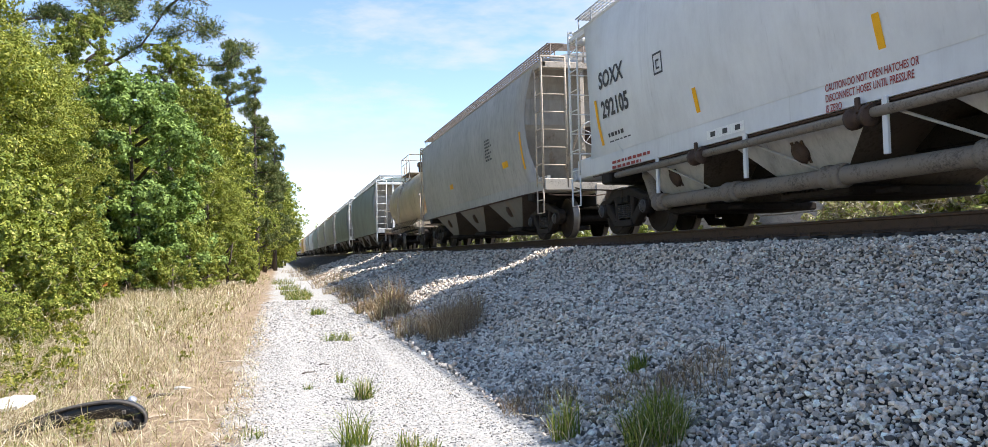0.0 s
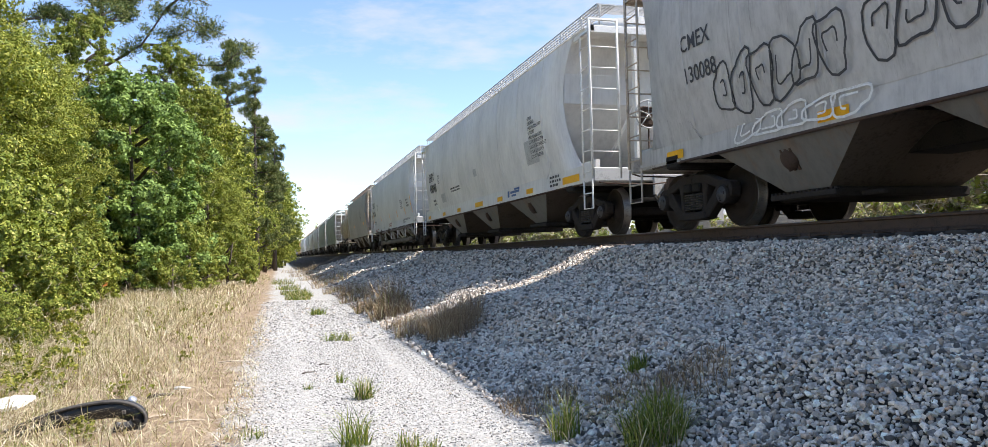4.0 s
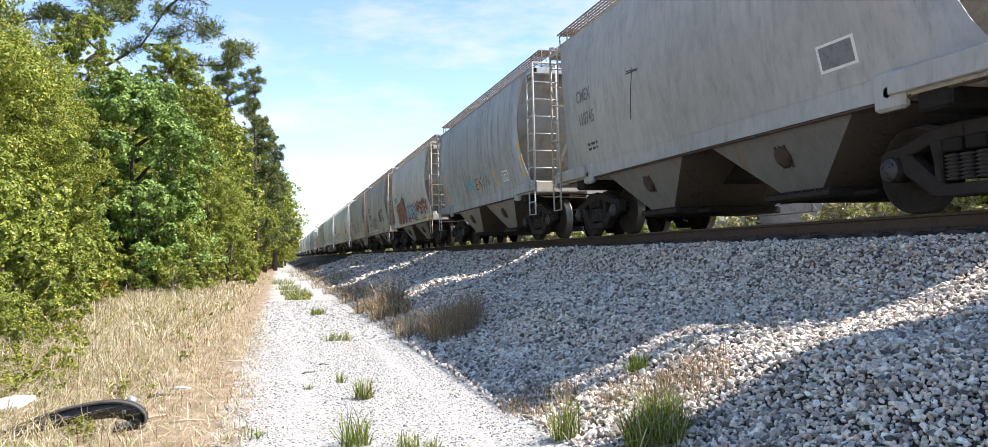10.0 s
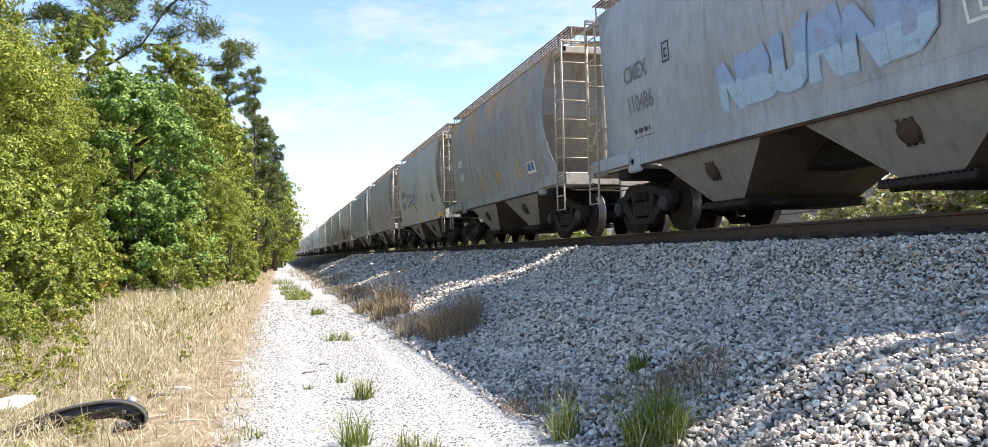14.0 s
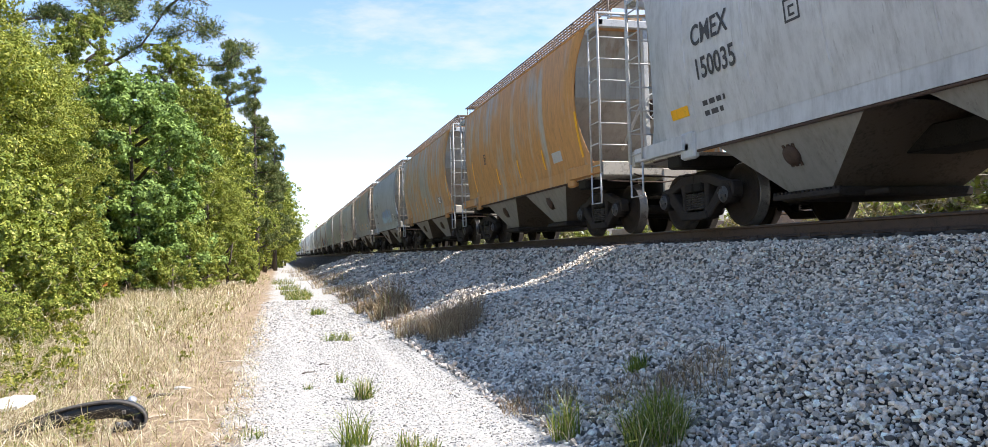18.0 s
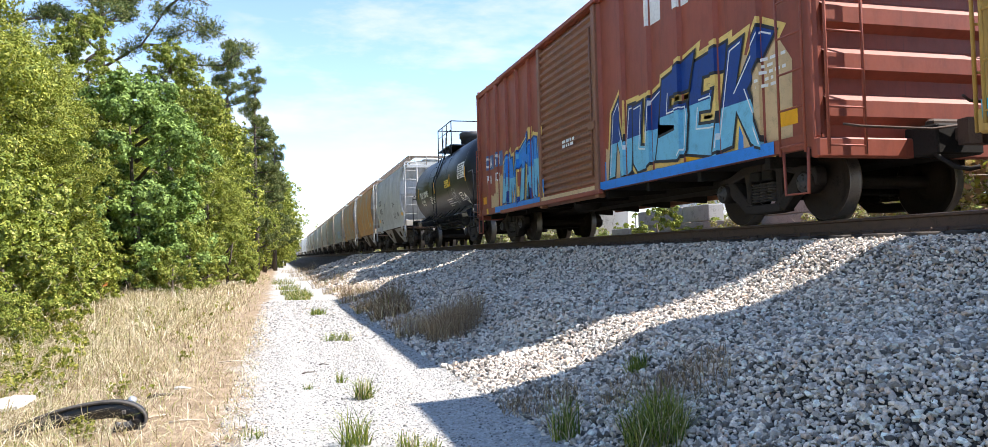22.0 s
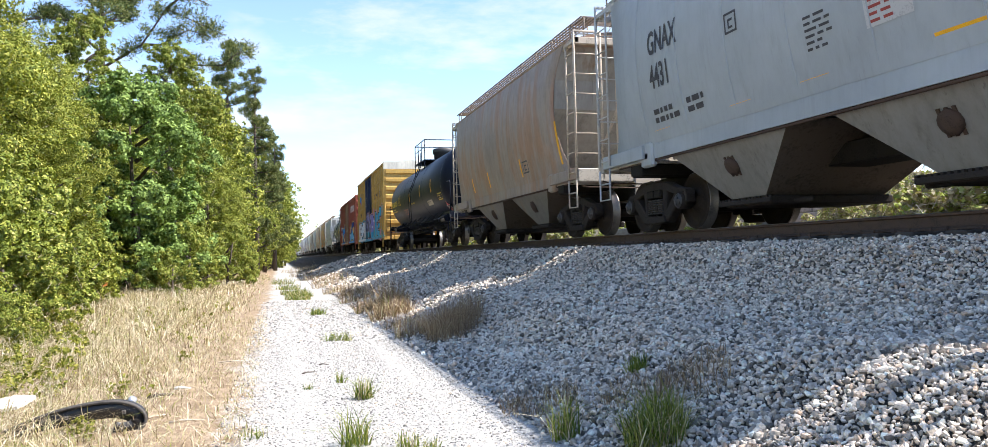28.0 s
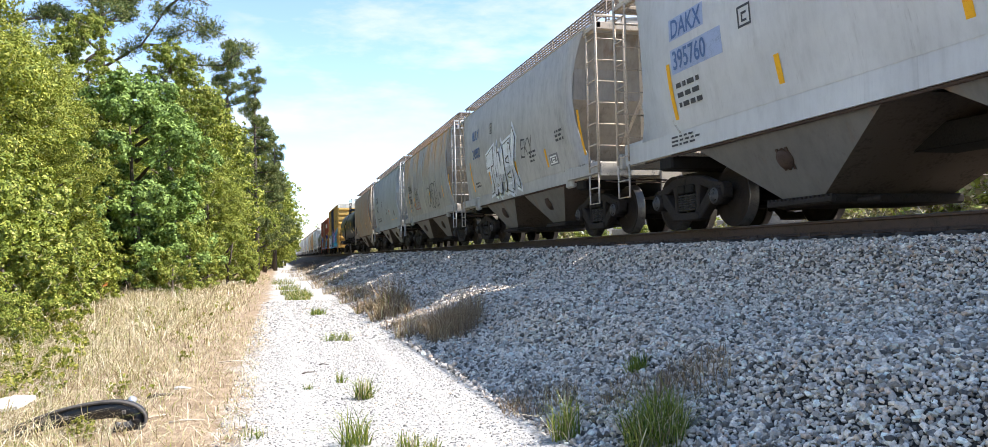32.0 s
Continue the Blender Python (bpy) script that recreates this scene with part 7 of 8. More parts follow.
def tuft(name, label, x, y, r, h, n, material, lean=0.55, width=0.004, second=None):
    t = thing(name, label, "grass" if "grass" in name else "weed", "tufts by the path" if "grass" in name else "")
    for i, mt in enumerate([material] + ([second] if second else [])):
        k = n if i == 0 else n // 3
        a, d = rng.uniform(0, 2 * math.pi, k), r * np.sqrt(rng.random(k))
        px, py = x + d * np.cos(a), y + d * np.sin(a)
        base = np.stack([px, py, ground_z(px, py) - 0.01], 1)
        part("foliage" if i == 0 else "dry_foliage", blades(k, base, h * rng.uniform(0.4, 1.1, k), width, lean, mt, "foliage"), None, t)["kind"] = "stuff"
    return t


def build_tufts():
    for x, y, r, h, n, s in ((0.48, 5.45, 0.10, 0.30, 130, 0), (0.73, 7.2, 0.09, 0.24, 110, 1), (0.77, 12.3, 0.14, 0.20, 110, 0), (0.98, 12.2, 0.08, 0.20, 60, 1), (0.83, 18.0, 0.16, 0.22, 90, 0),
                             (0.56, 24.8, 0.40, 0.20, 260, 1), (0.62, 26.4, 0.45, 0.24, 300, 1), (0.52, 28.3, 0.5, 0.28, 260, 1), (0.82, 5.25, 0.08, 0.13, 70, 1), (0.26, 7.9, 0.05, 0.10, 30, 0), (0.60, 8.2, 0.05, 0.15, 40, 0), (0.95, 5.1, 0.06, 0.12, 50, 1), (-0.2, 5.9, 0.1, 0.10, 50, 0),
                             (0.35, 33.0, 0.5, 0.35, 160, 1), (0.1, 40.0, 0.6, 0.4, 160, 1)):
        tuft("grass_tuft", "green and straw grass tuft in the gravel path", x, y, r, h, n, GREEN_BLADE, 0.85, 0.0035 if y < 15 else 0.008, STRAW if s else None)
    tuft("grass_tuft", "tall rank green grass clump on the ballast bank", 2.20, 4.35, 0.20, 0.33, 330, GREEN_BLADE, 0.9, 0.004, STRAW)
    tuft("grass_tuft", "tall rank green grass clump on the ballast bank", 2.36, 4.62, 0.13, 0.30, 180, GREEN_BLADE, 0.8, 0.004)
    tuft("grass_tuft", "small green grass tuft among ballast stones", 2.75, 5.73, 0.09, 0.20, 130, GREEN_BLADE, 0.45, 0.004)
    tuft("grass_tuft", "slender green grass tuft at the bank's foot", 1.84, 4.95, 0.10, 0.34, 90, GREEN_BLADE, 0.55, 0.004, STRAW)
    for x, y, r, h, n in ((2.0, 5.95, 0.34, 0.15, 420), (2.75, 4.95, 0.34, 0.2, 300), (2.55, 5.3, 0.3, 0.14, 260), (2.2, 5.5, 0.4, 0.08, 420), (2.95, 5.2, 0.25, 0.16, 160), (2.15, 6.6, 0.2, 0.09, 70), (2.35, 10.7, 0.38, 0.55, 700), (2.5, 11.3, 0.42, 0.62, 760), (2.05, 11.9, 0.36, 0.45, 360), (2.0, 13.3, 0.3, 0.3, 120),
                          (2.1, 15.2, 0.42, 0.5, 360), (2.25, 16.4, 0.3, 0.85, 220), (2.0, 17.5, 0.4, 0.45, 260), (2.05, 21.5, 0.5, 0.35, 200), (2.2, 24.0, 0.5, 0.45, 200), (2.0, 27.5, 0.6, 0.4, 180), (2.0, 33.0, 0.8, 0.5, 200), (2.2, 38.0, 0.8, 0.5, 180), (1.9, 45.0, 1.0, 0.5, 200), (1.8, 55.0, 1.2, 0.6, 200), (1.7, 70.0, 1.6, 0.6, 200)):
        tuft("dead_weeds", "brown dead weeds at the foot of the bank", x, y, r, h * 0.95, n, DEAD, 0.95, 0.0032 if y < 14 else 0.007, STRAW if y > 11.5 else None)


def leaf_cloud(blobs, n, size, material, name, flat=0.8, hollow=0.6, sprigs=18):
    """n leaves on ragged clumps, each clump made of smaller sprigs with gaps between; blobs: rows of x, y, z, radius."""
    blobs = np.asarray(blobs, float)
    if sprigs:
        m = len(blobs) * sprigs
        d = rng.normal(size=(m, 3)) + np.array([0, 0, 0.25])
        d /= np.linalg.norm(d, axis=1)[:, None]
        big = np.repeat(blobs, sprigs, 0)
        c = big[:, :3] + d * (big[:, 3] * rng.uniform(0.35, 1.12, m))[:, None] * np.array([1, 1, flat])
        sub, out = np.column_stack([c, big[:, 3] * rng.uniform(0.13, 0.28, m)]), d
    else:
        sub, out = blobs, np.zeros((len(blobs), 3))
    wgt = sub[:, 3] ** 2
    i = rng.choice(len(sub), n, p=wgt / wgt.sum())
    d = rng.normal(size=(n, 3)) + out[i] * 0.7 + np.array([0, 0, 0.3])
    d /= np.linalg.norm(d, axis=1)[:, None]
    r = sub[i, 3] * (hollow + (1.15 - hollow) * rng.random(n))
    p = sub[i, :3] + d * r[:, None] * np.array([1, 1, flat])
    nrm = d * 0.9 + out[i] * 0.5 + rng.normal(0, 0.65, (n, 3)) + np.array([0, 0, 0.35])
    nrm /= np.linalg.norm(nrm, axis=1)[:, None]
    t = np.cross(nrm, rng.normal(size=(n, 3)))
    t /= np.linalg.norm(t, axis=1)[:, None]
    b = np.cross(nrm, t)
    s = size * rng.uniform(0.6, 1.35, n)
    t, b = t * s[:, None], b * (s * 0.62)[:, None]
    v = np.stack([p - t, p + b - t * 0.15, p + t, p - b - t * 0.15], 1)
    f = np.arange(n * 4).reshape(n, 4)
    return soup(name, v.reshape(-1, 3), f, material)


def limb(s, pts, r0, r1, n=7):
    """A tapered limb through the points."""
    pts = [Vector(p) for p in pts]
    rings, a = [], None
    for i, p in enumerate(pts):
        d = (pts[min(i + 1, len(pts) - 1)] - pts[max(i - 1, 0)]).normalized()
        a = (d.orthogonal() if a is None else a - d * a.dot(d)).normalized()
        b = d.cross(a)
        r = r0 + (r1 - r0) * i / (len(pts) - 1)
        rings.append([p + r * (math.cos(t) * a + math.sin(t) * b) for t in (2 * math.pi * k / n for k in range(n))])
    s.loft(rings, True, True, True)


def broadleaf(name, label, h, r, n, size, material, seed, low=0.12, group="trees of the wood's edge", twigs=0):
    """A tree or tall bush: trunk, limbs, and a crown of ragged clumps."""
    rnd = random.Random(seed)
    t = thing(name, label, "tree" if name == "tree" else "shrub", group)
    s = Shape()
    top = Vector((rnd.uniform(-.3, .3), rnd.uniform(-.3, .3), h * 0.8))
    limb(s, [(0, 0, -0.2), (0.05, 0.03, h * 0.25), (top.x * 0.6, top.y * 0.6, h * 0.5), top], 0.035 * h * 0.5 + 0.03, 0.03)
    part("trunk", s, BARK, t)
    blobs = []
    m = max(12, int(8 * r * h / 3))
    for k in range(m):
        f = (k + rnd.random()) / m
        z = h * (low + (0.95 - low) * f)
        env = r * (math.sin(math.pi * min(1, 0.18 + 0.80 * (f ** 0.85))) ** 0.6)
        a = rnd.uniform(0, 2 * math.pi)
        d = env * math.sqrt(rnd.uniform(0.35, 1.0))
        br = min(1.3, r * rnd.uniform(0.28, 0.46))
        blobs.append((d * math.cos(a), d * math.sin(a), z, br))
        if k % 4 == 0 and h > 3:
            q = Shape()
            z0 = max(0.3, z - 0.35 * d - 0.4)
            limb(q, [(0, 0, z0), (0.5 * d * math.cos(a), 0.5 * d * math.sin(a), z0 + (z - z0) * 0.6), (d * math.cos(a), d * math.sin(a), z)], 0.05 + 0.004 * h, 0.012, 5)
            part("limb", q, BARK, t)
    part("crown", leaf_cloud(blobs, n, size, material, "crown"), None, t)
    if twigs:
        part("twig_spray", needles([(x, y, z, q * 1.5) for x, y, z, q in blobs], twigs, 0.40, TWIG, 0.012), None, t, "pale bare twigs between the leaves")["kind"] = "stuff"
    return t


def pine(name, label, h, r, n, size, seed, bare=0.45, group="trees of the wood's edge", long_limb=None, dense=1.7):
    """A tall pine: bare trunk, crooked limbs and needle bunches at their ends."""
    rnd = random.Random(seed)
    t = thing(name, label, "tree", group)
    s = Shape()
    limb(s, [(0, 0, -0.2), (0.1, 0.0, h * 0.3), (0.0, 0.15, h * 0.65), (0.1, 0.1, h)], 0.012 * h + 0.05, 0.03, 9)
    part("trunk", s, BARK, t)
    blobs = []
    m = int(h * dense)
    for k in range(m):
        f = (k + rnd.random() * 0.8) / m
        z = h * (bare + (1 - bare) * f)
        a = rnd.uniform(0, 2 * math.pi)
        L = r * (1 - 0.75 * f ** 1.5) * rnd.uniform(0.6, 1.1)
        rise = L * rnd.uniform(0.05, 0.4) * (1.6 if dense > 2 else 1.0)
        pts = [(0, 0, z), (0.4 * L * math.cos(a), 0.4 * L * math.sin(a), z + rise * 0.2), (0.8 * L * math.cos(a + 0.15), 0.8 * L * math.sin(a + 0.15), z + rise * 0.6), (L * math.cos(a + 0.1), L * math.sin(a + 0.1), z + rise)]
        q = Shape()
        limb(q, pts, 0.035 + 0.012 * L, 0.012, 5)
        part("limb", q, BARK, t)
        for e in range(int(3 + L * 2.2)):
            u = rnd.uniform(0.35, 1.0)
            blobs.append((L * u * math.cos(a) + rnd.uniform(-.4, .4), L * u * math.sin(a) + rnd.uniform(-.4, .4), z + rise * u + rnd.uniform(-.12, .3), rnd.uniform(0.16, 0.34)))
    for pts in long_limb or []:
        q = Shape()
        limb(q, pts, 0.085, 0.015, 6)
        part("limb", q, BARK, t)
        for p, c in zip(pts[1:], pts[2:]):
            for e in range(9):
                u = rnd.random()
                blobs.append((p[0] + (c[0] - p[0]) * u + rnd.uniform(-.5, .5), p[1] + (c[1] - p[1]) * u + rnd.uniform(-.5, .5), p[2] + (c[2] - p[2]) * u + rnd.uniform(-.15, .45), rnd.uniform(0.26, 0.46)))
    # needles: long thin leaves
    part("needles", needles(blobs, n, size), None, t)
    return t


def needles(blobs, n, size, material=None, thin=0.10):
    blobs = np.asarray(blobs, float)
    i = rng.choice(len(blobs), n, p=blobs[:, 3] / blobs[:, 3].sum())
    d = rng.normal(size=(n, 3)) + np.array([0, 0, 0.5])
    d /= np.linalg.norm(d, axis=1)[:, None]
    p = blobs[i, :3] + rng.normal(0, 0.45, (n, 3)) * blobs[i, 3][:, None]
    q = p + d * (size * rng.uniform(0.7, 1.4, n))[:, None]
    w = np.cross(d, rng.normal(size=(n, 3)))
    w /= np.linalg.norm(w, axis=1)[:, None]
    w *= size * thin
    v = np.stack([p - w, p + w, q + w * 0.4, q - w * 0.4], 1)
    return soup("needles", v.reshape(-1, 3), np.arange(n * 4).reshape(n, 4), material or LEAF_PINE)


def stand(t, x, y, turn=0.0, k=1.0):
    m = pose(x, y, float(ground_z(x, y)), 0, 0, turn)
    t.matrix_basis = m @ Matrix.Scale(k, 4) if k != 1.0 else m
    return t


def build_trees():
    # the wood's edge beside the path, near to far; trees far along it have coarser leaves
    o1 = broadleaf("tree", "tall olive-green broadleaf tree with dense ragged crown", 12.5, 3.1, 120000, 0.042, LEAF_OLIVE, 1, twigs=500)
    o2 = broadleaf("tree", "leafy olive tree with a broad uneven crown", 10.5, 3.0, 100000, 0.043, LEAF_OLIVE, 2, twigs=500)
    o3 = broadleaf("tree", "yellowish green tree with thin upper branches", 12.2, 1.75, 80000, 0.043, LEAF_SHRUB, 3, twigs=300)
    g1 = broadleaf("tree", "fresh green bushy tree lit by the sun", 8.2, 2.55, 90000, 0.060, LEAF_FRESH, 4, 0.06)
    f1 = broadleaf("tree", "olive tree standing back along the wood's edge", 11.5, 3.0, 36000, 0.090, LEAF_OLIVE, 5)
    f2 = broadleaf("tree", "yellow-green tree along the wood's edge", 11.0, 2.6, 30000, 0.090, LEAF_SHRUB, 6)
    stand(g1, -5.15, 31.5)
    stand(o1, -9.3, 22.5)
    stand(o2, -9.1, 27.5, 40, 0.76)
    stand(o3, -4.95, 40.0)
    stand(f1, -4.7, 50.0, 0, 1.05)
    stand(f2, -7.4, 56.0, 0, 1.1)
    for src, x, y, turn, k in ((o1, -9.0, 17.5, 120, .95), (o2, -7.4, 26.0, 140, .70), (o2, -8.4, 30.0, 60, .76), (o3, -8.4, 38.5, 200, 1.06), (o1, -9.3, 33.5, 20, .8), (o2, -11.4, 33.0, 200, 1.0), (o1, -11.3, 38.0, 60, .95), (o2, -7.4, 37.5, 250, .78), (o3, -6.6, 34.5, 90, .7), (o2, -3.9, 45.0, 300, .72),
                               (f1, -12.5, 29.0, 10, 1.1), (f1, -13.0, 42.0, 95, 1.05), (f2, -8.4, 51.0, 90, .95), (f1, -7.4, 65.0, 250, 1.25), (f2, -5.2, 62.0, 170, 1.0), (f2, -6.0, 73.0, 170, 1.25), (f1, -3.1, 78.0, 77, .95), (f2, -2.2, 70.0, 20, .75), (f1, -4.6, 86.0, 130, 1.3),
                               (f2, -0.6, 95.0, 210, 1.12), (f1, -1.4, 88.0, 30, .85), (f1, -0.8, 108.0, 220, 1.1), (f2, -0.2, 118.0, 70, 0.95), (f1, 0.9, 131.0, 300, .72), (f1, -2.6, 142.0, 300, 1.1), (f2, -0.2, 150.0, 120, .9), (f1, -1.6, 168.0, 200, 1.0), (f1, -11.0, 57.0, 95, 1.1)):
        c = copy_thing(src, pose(x, y, float(ground_z(x, y)), 0, 0, turn))
        c.scale = (k, k, k)
    p1 = pine("pine_tree", "tall pine with crooked limbs and open sky between", 21.0, 2.6, 22000, 0.20, 11, 0.66, long_limb=[
        [(0, 0, 11.7), (1.0, -0.2, 12.3), (2.1, -0.4, 13.0), (3.4, -0.6, 15.0), (4.7, -0.8, 14.4), (6.5, -0.8, 13.6)],
        [(2.1, -0.4, 13.0), (3.0, 0.2, 13.2), (4.4, 0.5, 14.2), (5.6, 0.7, 13.9)], [(3.4, -0.6, 15.0), (4.4, -1.0, 15.8), (5.8, -1.3, 15.1)],
        [(0, 0, 9.6), (2.2, 0.3, 11.3), (4.4, 0.5, 12.2), (6.2, 0.4, 12.2), (7.8, 0.2, 12.8)], [(6.2, 0.4, 12.2), (6.9, 0.2, 12.8), (7.6, 0.6, 13.2)],
        [(0, 0, 12.6), (-0.9, 0.3, 13.4), (-2.2, 0.5, 14.6), (-3.4, 0.7, 14.4)], [(0, 0, 13.6), (0.8, 0.3, 14.8), (1.6, 0.4, 16.0), (2.6, 0.4, 15.7)]])
    p2 = pine("pine_tree", "dark pine with upswept needle branches", 17.5, 2.7, 46000, 0.18, 12, 0.10, dense=2.8)
    stand(p1, -9.2, 46.0)
    stand(p2, -1.8, 66.0, 0, 0.95)
    for src, x, y, turn, k in ((p2, -3.4, 60.0, 80, .98), (p2, -1.3, 74.0, 10, .8), (p2, -0.4, 84.0, 250, .82), (p2, -2.6, 98.0, 150, 1.0), (p2, -1.0, 104.0, 210, .9), (p2, 0.4, 112.0, 100, .62), (p2, -0.6, 126.0, 20, .75), (p2, -0.4, 140.0, 300, .7), (p1, -13.6, 36.0, 30, 1.0), (p1, -10.8, 27.0, 200, .9)):
        c = copy_thing(src, pose(x, y, float(ground_z(x, y)), 0, 0, turn))
        c.scale = (k, k, k)
    # undergrowth in front of the trunks
    s1 = broadleaf("shrub", "yellow-green undergrowth shrub before the trees", 2.4, 1.5, 15000, 0.040, LEAF_SHRUB, 21, 0.05, "undergrowth along the wood", 90)
    s2 = broadleaf("shrub", "leafy green undergrowth shrub in dry grass", 1.8, 1.3, 12000, 0.042, LEAF_OLIVE, 22, 0.05, "undergrowth along the wood")
    s3 = broadleaf("shrub", "low tangled shrub with sunlit leaves", 3.4, 1.7, 20000, 0.042, LEAF_SHRUB, 23, 0.03, "undergrowth along the wood")
    stand(s1, -6.2, 19.5)
    stand(s2, -5.6, 23.0)
    stand(s3, -6.6, 26.0)
    rnd = random.Random(9)
    for k in range(48):
        y = 11.0 + 2.0 * k if k < 28 else 67 + (k - 28) * 5.0
        edge = np.interp(y, [10, 15, 25, 40, 70, 110, 170], [-4.6, -5.6, -5.2, -4.2, -3.0, -1.2, -0.8])
        src = rnd.choice((s1, s2, s3, s1, s3))
        x = edge + rnd.uniform(-1.1, 0.5) - (0.9 if 19 < y < 34 else 0.0)
        c = copy_thing(src, pose(x, y, float(ground_z(x, y)), 0, 0, rnd.uniform(0, 360)))
        q = rnd.uniform(0.6, 1.05) * (0.6 if y < 16 or 19 < y < 34 else 1.0)
        c.scale = (q, q, q * rnd.uniform(.7, 1.1))
    for x, y, q, src in ((-3.5, 11.4, .34, s1), (-3.9, 12.4, .42, s1), (-3.2, 10.3, .26, s1), (-3.9, 13.2, .6, s1), (-4.7, 14.4, .8, s3), (-4.6, 16.0, .8, s1), (-5.6, 17.2, .9, s3), (-5.2, 18.6, .85, s1), (-5.9, 20.4, 1.0, s3), (-4.9, 21.6, .7, s2), (-3.3, 26.5, .6, s1), (-3.2, 30.0, .7, s3), (-2.8, 34.0, .7, s1), (-2.4, 39.0, .8, s3), (-2.4, 44.0, .9, s1)):
        c = copy_thing(src, pose(x, y, float(ground_z(x, y)), 0, 0, rnd.uniform(0, 360)))
        c.scale = (q, q, q)
    d1 = broadleaf("dry_shrub", "dry tan brush with a few green leaves", 2.3, 1.5, 12000, 0.045, DRY_LEAF, 31, 0.02, "brush beyond the track", 500)
    stand(d1, 13.6, 6.0)
    for x, y, q, src in ((13.7, 8.6, 1.1, d1), (14.1, 10.2, 1.2, d1), (13.8, 11.6, 1.2, d1), (14.2, 13.0, 1.3, d1), (13.7, 14.6, 1.0, d1), (13.6, 16.0, .9, d1), (13.5, 20.5, .8, d1), (13.4, 25.5, .9, s1)):
        c = copy_thing(src, pose(x, y, float(ground_z(x, y)), 0, 0, rnd.uniform(0, 360)))
        c.scale = (q, q, q)
    # brush beyond the track
    for k in range(40):
        y = 3.0 + k * 1.5 if k < 28 else 45 + (k - 28) * 7
        src = rnd.choice((d1, d1, d1, s1))
        x = 12.9 + rnd.uniform(-0.8, 0.6) if k % 2 else 12.2 + rnd.uniform(-0.5, 0.8)
        if k % 3 == 0 or (16 < y < 30 and k % 4):
            continue
        c = copy_thing(src, pose(x, y, float(ground_z(x, y)), 0, 0, rnd.uniform(0, 360)))
        q = rnd.uniform(0.45, 0.8)
        c.scale = (q, q, q)
    for k in range(54):
        y = 1.5 + k * 1.9 if k < 40 else 80 + (k - 40) * 9
        x = 13.5 + rnd.uniform(-0.9, 0.5) if not 12 < y < 33 else 15.8 + rnd.uniform(-0.3, 0.8)
        c = copy_thing(d1 if k % 4 else s1, pose(x, y, float(ground_z(x, y)), 0, 0, rnd.uniform(0, 360)))
        q = rnd.uniform(0.8, 1.1) if 12 < y < 33 else rnd.uniform(1.0, 1.6)
        c.scale = (q, q * 1.2, q)
    field = thing("tall_dry_grass", "tall pale dry grass beyond the track", "grass", kind="stuff")
    n = 34000
    x, y = rng.uniform(10.4, 14.2, n), 1.0 + 75 * rng.random(n) ** 1.4
    ob = part("grass_blades", blades(n, np.stack([x, y, ground_z(x, y)], 1), rng.uniform(0.25, 1.0, n), 0.010, 0.5, STRAW, "grass_blades"), None, field)
    ob["kind"] = "stuff"


def far_woods():
    """The wooded horizon on both sides of the line."""
    w = thing("far_woods", "distant dark green woods at the end of the line", "woods", kind="stuff")
    blobs = []
    rnd = random.Random(77)
    for k in range(260):
        y = rnd.uniform(230, 900)
        x = rnd.uniform(16, 60) * (1 if rnd.random() < 0.75 else 1.6)
        hh = rnd.uniform(9, 17)
        for e in range(3):
            blobs.append((x + rnd.uniform(-2, 2), y + rnd.uniform(-3, 3), hh * (0.35 + 0.3 * e), rnd.uniform(2.2, 4.0)))
    for k in range(150):
        y = rnd.uniform(150, 900)
        x = rnd.uniform(-30, -3.5)
        for e in range(3):
            blobs.append((x, y, rnd.uniform(9, 15) * (0.3 + 0.32 * e), rnd.uniform(2.0, 3.6)))
    part("tree_mass", leaf_cloud(blobs, 60000, 0.42, LEAF_OLIVE, "tree_mass", 1.0, 0.7), None, w)["kind"] = "stuff"
    w2 = thing("back_woods", "woods closing the view behind the path", "woods", kind="stuff")
    blobs = [(rnd.uniform(-26, -13), rnd.uniform(-60, 140), rnd.uniform(2, 9), rnd.uniform(2, 3.2)) for k in range(150)]
    part("tree_mass", leaf_cloud(blobs, 26000, 0.30, LEAF_OLIVE, "tree_mass", 1.0, 0.7), None, w2)["kind"] = "stuff"


build_grass()
build_tufts()
build_trees()
far_woods()

